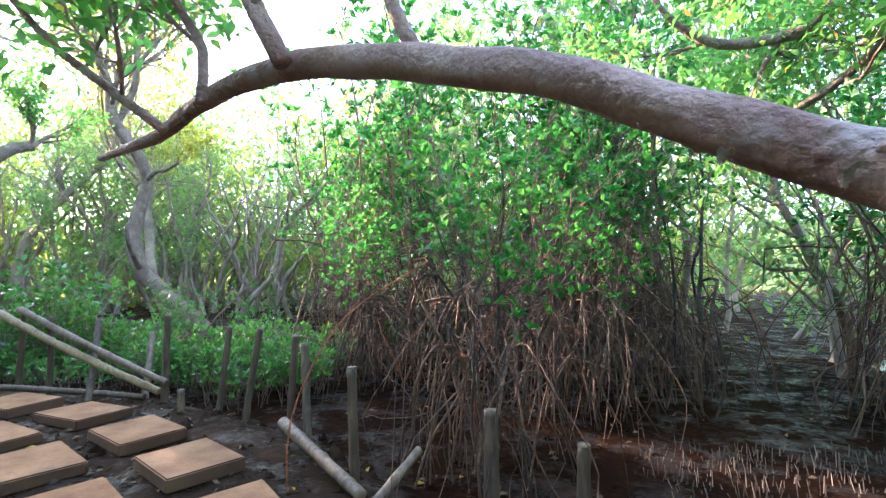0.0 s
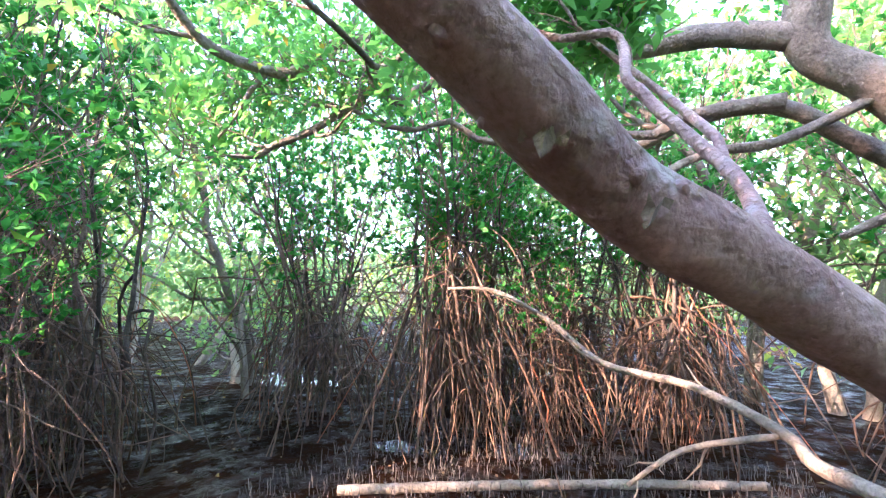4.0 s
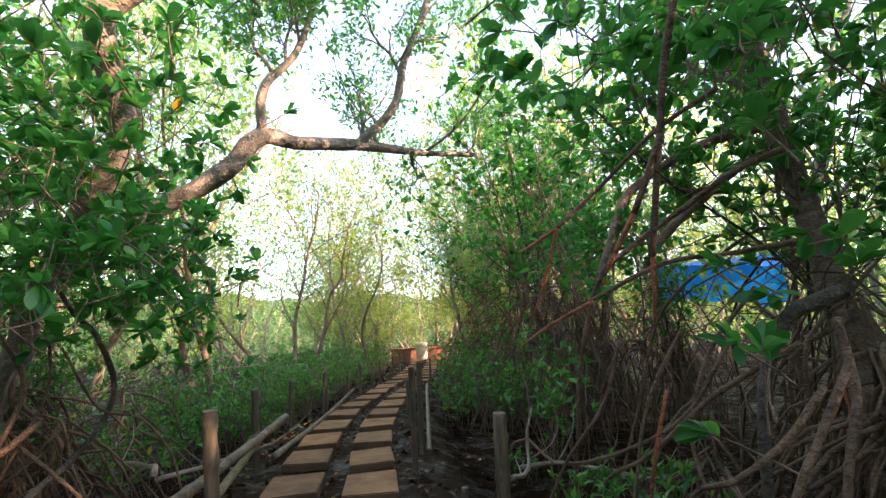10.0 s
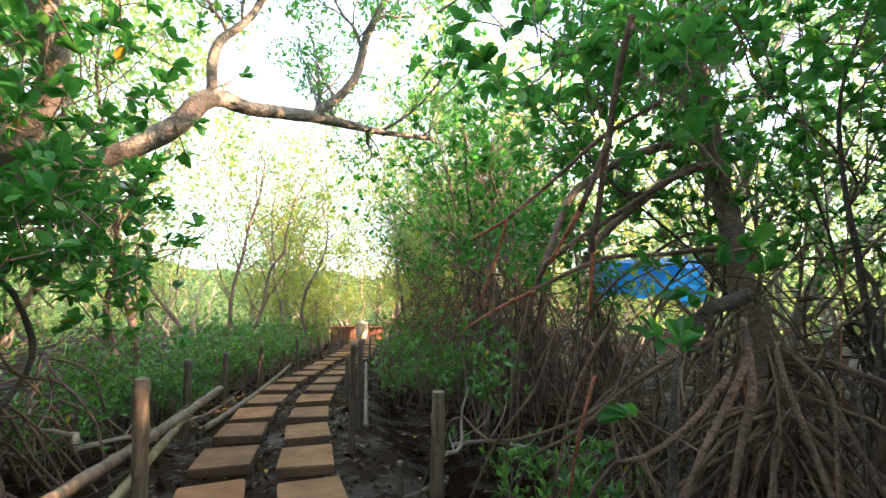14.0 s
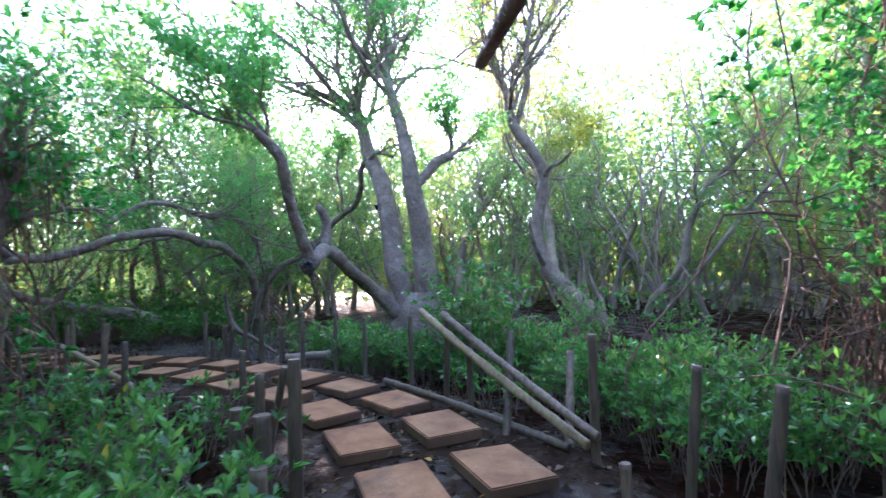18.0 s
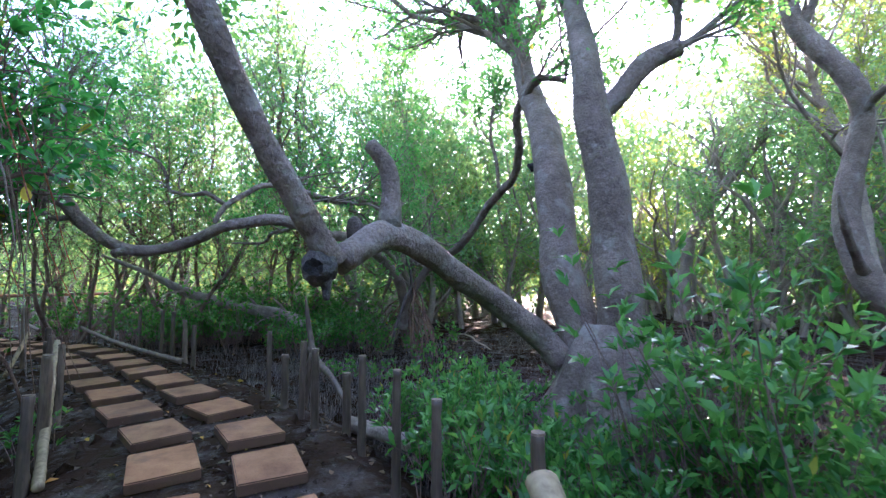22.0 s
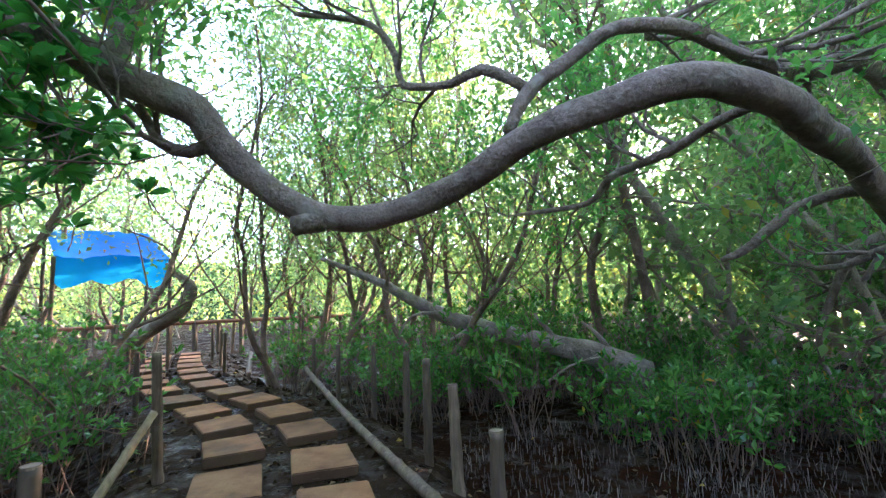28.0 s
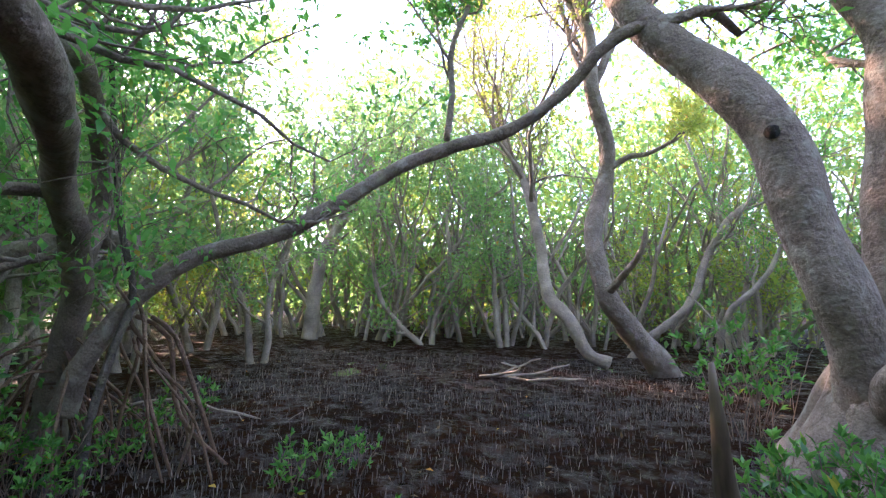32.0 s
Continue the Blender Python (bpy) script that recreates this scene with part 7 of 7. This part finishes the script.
for p, way, ln in (((-1.2, -4.9, -0.1), (-1, -0.3, 0.05), 1.6), ((-1.0, -4.4, -0.05), (-0.8, -0.9, 0.1), 1.2), ((-17.0, 1.0, 0.1), (0.4, 1, -0.05), 1.7), ((-16.4, 6.8, -0.15), (1, 0.6, 0.0), 2.2), ((1.9, -4.0, 0.3), (0.3, -1, 0.2), 1.6), ((2.2, -4.6, 0.1), (-0.3, -1, 0.3), 1.5)):
    top = empty("dead_branch", p, "bleached dead branch lying on the mud", "branch", "dead branches")
    g = Geo()
    s = wiggle(p, way, ln, 0.026, 0.01, 9, 0.18)
    tube(g, s[:, :3], s[:, 3], 7, 0.06, True, p)
    for b in sprout(s, 3, 0.3, 0.9, 0.5, 0.8, 0.6, 0.15, 0.1):
        tube(g, b[:, :3], b[:, 3], 5, 0.03, True, p)
    part("branch", g, DEADWOOD, top)


def tarp_shelter(corners, sag, label, ground=-0.3, hang=0.55):
    """A blue sheet over a ridge on poles."""
    c = np.array(corners, float)
    mid = c.mean(0)
    top = empty("tarp_shelter", (mid[0], mid[1], ground), label, "shelter")
    n = 14
    u, v = np.meshgrid(np.linspace(0, 1, n), np.linspace(0, 1, n), indexing="ij")
    p = (c[0] * ((1 - u) * (1 - v))[..., None] + c[1] * (u * (1 - v))[..., None] + c[2] * (u * v)[..., None] + c[3] * ((1 - u) * v)[..., None])
    p[..., 2] += -sag * np.sin(math.pi * u) * np.sin(math.pi * v) + 0.05 * np.sin(9 * u + 3 * v) * v + rng.normal(0, 0.012, u.shape)
    q = p.copy()
    q[..., 2] -= 0.006
    skirt = p[:, -1].copy()
    skirt[:, 2] -= hang + 0.08 * np.sin(np.arange(n) * 1.3)
    g = Geo()
    i, j = np.meshgrid(np.arange(n - 1), np.arange(n - 1), indexing="ij")
    f = np.stack([i * n + j, (i + 1) * n + j, (i + 1) * n + j + 1, i * n + j + 1], -1).reshape(-1, 4)
    g.add(p.reshape(-1, 3) - np.array(top.location), None, f)
    g.add(q.reshape(-1, 3) - np.array(top.location), None, f[:, ::-1])
    part("sheet", g, TARP, top)
    g = Geo()
    two = np.vstack([p[:, -1], skirt]) - np.array(top.location)
    g.add(two, None, [(k, k + 1, n + k + 1, n + k) for k in range(n - 1)])
    part("skirt", g, TARP, top)
    for k in range(4):
        g = Geo()
        bamboo_pole(g, (c[k][0], c[k][1], ground - 0.1), tuple(c[k] - np.array([0, 0, 0.02])), 0.04, 0, top.location)
        part("pole", g, POST_DARK, top)
    return top


tarp_shelter([(-18.27, -9.0, 3.07), (-19.75, -7.74, 3.08), (-18.99, -6.34, 2.34), (-17.49, -7.68, 2.35)], 0.15, "blue tarpaulin roof stretched over bamboo poles at the walk's end")
tarp_shelter([(-8.4, -15.4, 3.1), (-11.2, -13.0, 3.1), (-9.4, -10.9, 2.5), (-7.0, -12.6, 2.8)], 0.12, "blue tarpaulin shelter half hidden behind the trees", hang=0.95)


def box(geo, a, b, bevel=0.012):
    bm = bmesh.new()
    bmesh.ops.create_cube(bm, size=1)
    for v in bm.verts:
        v.co = Vector(((a[0] + b[0]) / 2 + v.co.x * (b[0] - a[0]), (a[1] + b[1]) / 2 + v.co.y * (b[1] - a[1]), (a[2] + b[2]) / 2 + v.co.z * (b[2] - a[2])))
    bmesh.ops.bevel(bm, geom=bm.edges[:], offset=bevel, segments=1, affect="EDGES")
    bmesh.ops.triangulate(bm, faces=bm.faces[:])
    bm.verts.index_update()
    geo.add([v.co[:] for v in bm.verts], [[v.index for v in f.verts] for f in bm.faces])
    bm.free()


top = empty("low_wall", (0, -24.4, -0.1), "low terracotta wall closing the far end of the walk", "wall")
g = Geo()
box(g, (-1.5, -0.2, -0.3), (1.2, 0.2, 0.5), 0.03)
part("wall", g, RED_WALL, top, smooth=False)
g = Geo()
box(g, (-1.6, -0.28, 0.504), (1.3, 0.28, 0.6), 0.03)
part("coping", g, RED_WALL, top, smooth=False)
top = empty("bin", (-0.35, -23.6, -0.08), "pale plastic bin at the end of the walk", "bin")
g = Geo()
limb(g, [(0, 0, 0, 0.26), (0, 0, 0.3, 0.29), (0, 0, 0.72, 0.32)], 18, 0.1, 0.0)
part("body", g, PALE_BIN, top)
g = Geo()
limb(g, [(0, 0, 0.725, 0.345), (0, 0, 0.77, 0.34)], 18, 0.02, 0.0)
part("rim", g, PALE_BIN, top)
top = empty("low_fence", (-22.5, -8.0, 0), "low brown plank fence closing the west end of the walk", "fence")
for k in range(16):
    g = Geo()
    f = k / 15
    x, y = 3.2 - 7.4 * f, -4.2 + 7.0 * f
    box(g, (x - 0.06, y - 0.06, -0.4), (x + 0.06, y + 0.06, 0.75 + 0.05 * math.sin(k * 2.1)), 0.01)
    part("picket", g, POST_DARK, top, smooth=False)
g = Geo()
limb(g, [(3.4, -4.4, 0.72, 0.06), (-0.5, -0.7, 0.75, 0.06), (-4.4, 2.9, 0.72, 0.06)], 8, 0.5, 0.02)
part("top_rail", g, RED_WALL, top)


# ---- breathing roots, fallen leaves and clods ----
def strew(n, area, seed, clear=1.35):
    r = np.random.default_rng(seed)
    cx, cy, sx, sy, box_ = area
    if box_:
        x, y = r.uniform(cx - sx, cx + sx, n), r.uniform(cy - sy, cy + sy, n)
    else:
        x, y = r.normal(cx, sx, n), r.normal(cy, sy, n)
    keep = off_walk(x, y) > clear
    patch = smooth_noise(x, y, 0.9, seed + 50) + r.uniform(-0.7, 0.9, n) > -0.25
    return x[keep & patch], y[keep & patch], r


for k, (area, n) in enumerate((((-13.2, 6.4, 4.4, 3.6, 1), 4300), ((-13.0, 11.5, 5.0, 3.0, 1), 3200), ((-11.6, 3.4, 2.4, 1.2, 1), 1700), ((-14.8, 2.2, 1.8, 1.3, 1), 650), ((3.6, 1.6, 2.2, 2.2, 1), 1900), ((3.2, -1.6, 2.0, 1.4, 1), 1000), ((-8.6, 5.0, 1.0, 1.0, 1), 500), ((2.4, -3.4, 1.2, 1.0, 1), 250))):
    x, y, r = strew(round(n * 3), area, 100 + k)
    m = len(x)
    z = ground_z(x, y)
    h = 0.02 + 0.11 * r.random(m) ** 1.5
    rad = r.uniform(0.003, 0.006, m)
    lean = r.normal(0, 0.018, (m, 2))
    a = np.array([0, 2.094, 4.189])
    ring = np.stack([x[:, None] + rad[:, None] * np.cos(a), y[:, None] + rad[:, None] * np.sin(a), np.repeat(z[:, None] - 0.02, 3, 1)], -1)
    topr = np.stack([x[:, None] + lean[:, :1] + 0.65 * rad[:, None] * np.cos(a), y[:, None] + lean[:, 1:] + 0.65 * rad[:, None] * np.sin(a), np.repeat((z + h)[:, None], 3, 1)], -1)
    v = np.concatenate([ring, topr], 1).reshape(-1, 3)
    o = np.arange(m)[:, None] * 6
    g = Geo()
    g.add(v, o + np.array([[3, 4, 5]]), np.concatenate([o + np.array([[0, 1, 4, 3]]), o + np.array([[1, 2, 5, 4]]), o + np.array([[2, 0, 3, 5]])]))
    tagged(part("breathing_roots", g, SPIKE), "grey pencil-like breathing roots standing in wet mud", "roots", kind="stuff")

r = np.random.default_rng(77)
i = r.integers(0, len(LINE), 2600)
x, y = LINE[i, 0] + r.normal(0, 0.9, 2600), LINE[i, 1] + r.normal(0, 0.9, 2600)
x, y = np.concatenate([x, r.uniform(-18, 6, 3600)]), np.concatenate([y, r.uniform(-10, 12, 3600)])
at = np.stack([x, y, ground_z(x, y) + 0.012], -1)
ln = r.uniform(0.035, 0.1, len(x))
g = Geo()
leaves(g, at, np.stack([r.normal(0, 1, len(x)), r.normal(0, 1, len(x)), r.normal(0, 0.12, len(x))], -1), ln, ln * 0.45, 0.2, False)
tagged(part("fallen_leaves", g, LITTER), "brown and yellow fallen leaves on mud", "leaf litter", kind="stuff")

g = Geo()
at = np.stack([r.normal(1.77, 0.16, 34), r.normal(-6.94, 0.5, 34), np.zeros(34)], -1)
at[:, 2] = ground_z(at[:, 0], at[:, 1]) + 0.02
ln = r.uniform(0.06, 0.12, 34)
leaves(g, at, np.stack([r.normal(0, 1, 34), r.normal(0, 1, 34), r.normal(0, 0.3, 34)], -1), ln, ln * 0.5, 0.3, True)
tagged(part("fallen_leaves", g, LITTER_ORANGE), "fresh orange fallen leaves beside the fence", "leaf litter", kind="stuff")

i = r.integers(0, len(LINE), 5200)
side = np.where(r.random(5200) < 0.5, -1, 1)
tanl = unit(np.gradient(LINE, axis=0))
off = side * r.uniform(0.6, 1.75, 5200)
mid_ = r.random(5200) < 0.15
off = np.where(mid_, r.uniform(-0.09, 0.09, 5200), off)
x, y = LINE[i, 0] - tanl[i, 1] * off, LINE[i, 1] + tanl[i, 0] * off
z = ground_z(x, y)
s = np.abs(r.normal(0, 0.02, 5200)) + 0.008 + np.where((r.random(5200) < 0.2) & (np.abs(off) > 0.72), r.uniform(0.015, 0.06, 5200), 0)
corner = np.array([(1, 0, 0), (-0.5, 0.87, 0), (-0.5, -0.87, 0), (0.1, 0.1, 0.9)])
v = np.stack([x, y, z - 0.004], -1)[:, None] + s[:, None, None] * (corner[None] + r.normal(0, 0.25, (5200, 4, 3)))
o = np.arange(5200)[:, None] * 4
g = Geo()
g.add(v.reshape(-1, 3), np.concatenate([o + np.array([[0, 1, 3]]), o + np.array([[1, 2, 3]]), o + np.array([[2, 0, 3]])]))
tagged(part("mud_clods", g, MUD, smooth=False), "small dark clods of dried mud along the bank", "mud clods", kind="stuff")

# ---- the slab walk: two columns of cast slabs ----
pave = tagged(new("pavement"), "two rows of worn tan concrete slabs laid on the earth bank", "walkway", kind="structure")


def slab_mesh(seed):
    r = np.random.default_rng(seed)
    w, l, h = 0.24 + r.uniform(-0.008, 0.008), 0.315 + r.uniform(-0.01, 0.01), 0.085
    bm = bmesh.new()
    bmesh.ops.create_cube(bm, size=1)
    for v in bm.verts:
        v.co = Vector((v.co.x * 2 * w, v.co.y * 2 * l, (v.co.z - 0.5) * h)) + Vector(r.normal(0, 0.005, 3)) * (1 if v.co.z > 0 else 0.3)
    bmesh.ops.bevel(bm, geom=bm.edges[:], offset=0.009, segments=2, affect="EDGES")
    me = bpy.data.meshes.new("slab")
    bm.to_mesh(me)
    bm.free()
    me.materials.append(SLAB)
    return me


slab_meshes = [slab_mesh(k) for k in range(5)]
run = np.concatenate([[0], np.cumsum(np.linalg.norm(np.diff(LINE, axis=0), axis=1))])
for col, shift in ((-0.345, 0.0), (0.345, 0.06)):
    cx, cy = LINE[:, 0] - tanl[:, 1] * col, LINE[:, 1] + tanl[:, 0] * col
    rr = np.concatenate([[0], np.cumsum(np.hypot(np.diff(cx), np.diff(cy)))])
    for d in np.arange(0.4 + shift, rr[-1] - 0.3, 0.955):
        d = d + r.normal(0, 0.012)
        x, y = np.interp(d, rr, cx), np.interp(d, rr, cy)
        x2, y2 = np.interp(d + 0.2, rr, cx), np.interp(d + 0.2, rr, cy)
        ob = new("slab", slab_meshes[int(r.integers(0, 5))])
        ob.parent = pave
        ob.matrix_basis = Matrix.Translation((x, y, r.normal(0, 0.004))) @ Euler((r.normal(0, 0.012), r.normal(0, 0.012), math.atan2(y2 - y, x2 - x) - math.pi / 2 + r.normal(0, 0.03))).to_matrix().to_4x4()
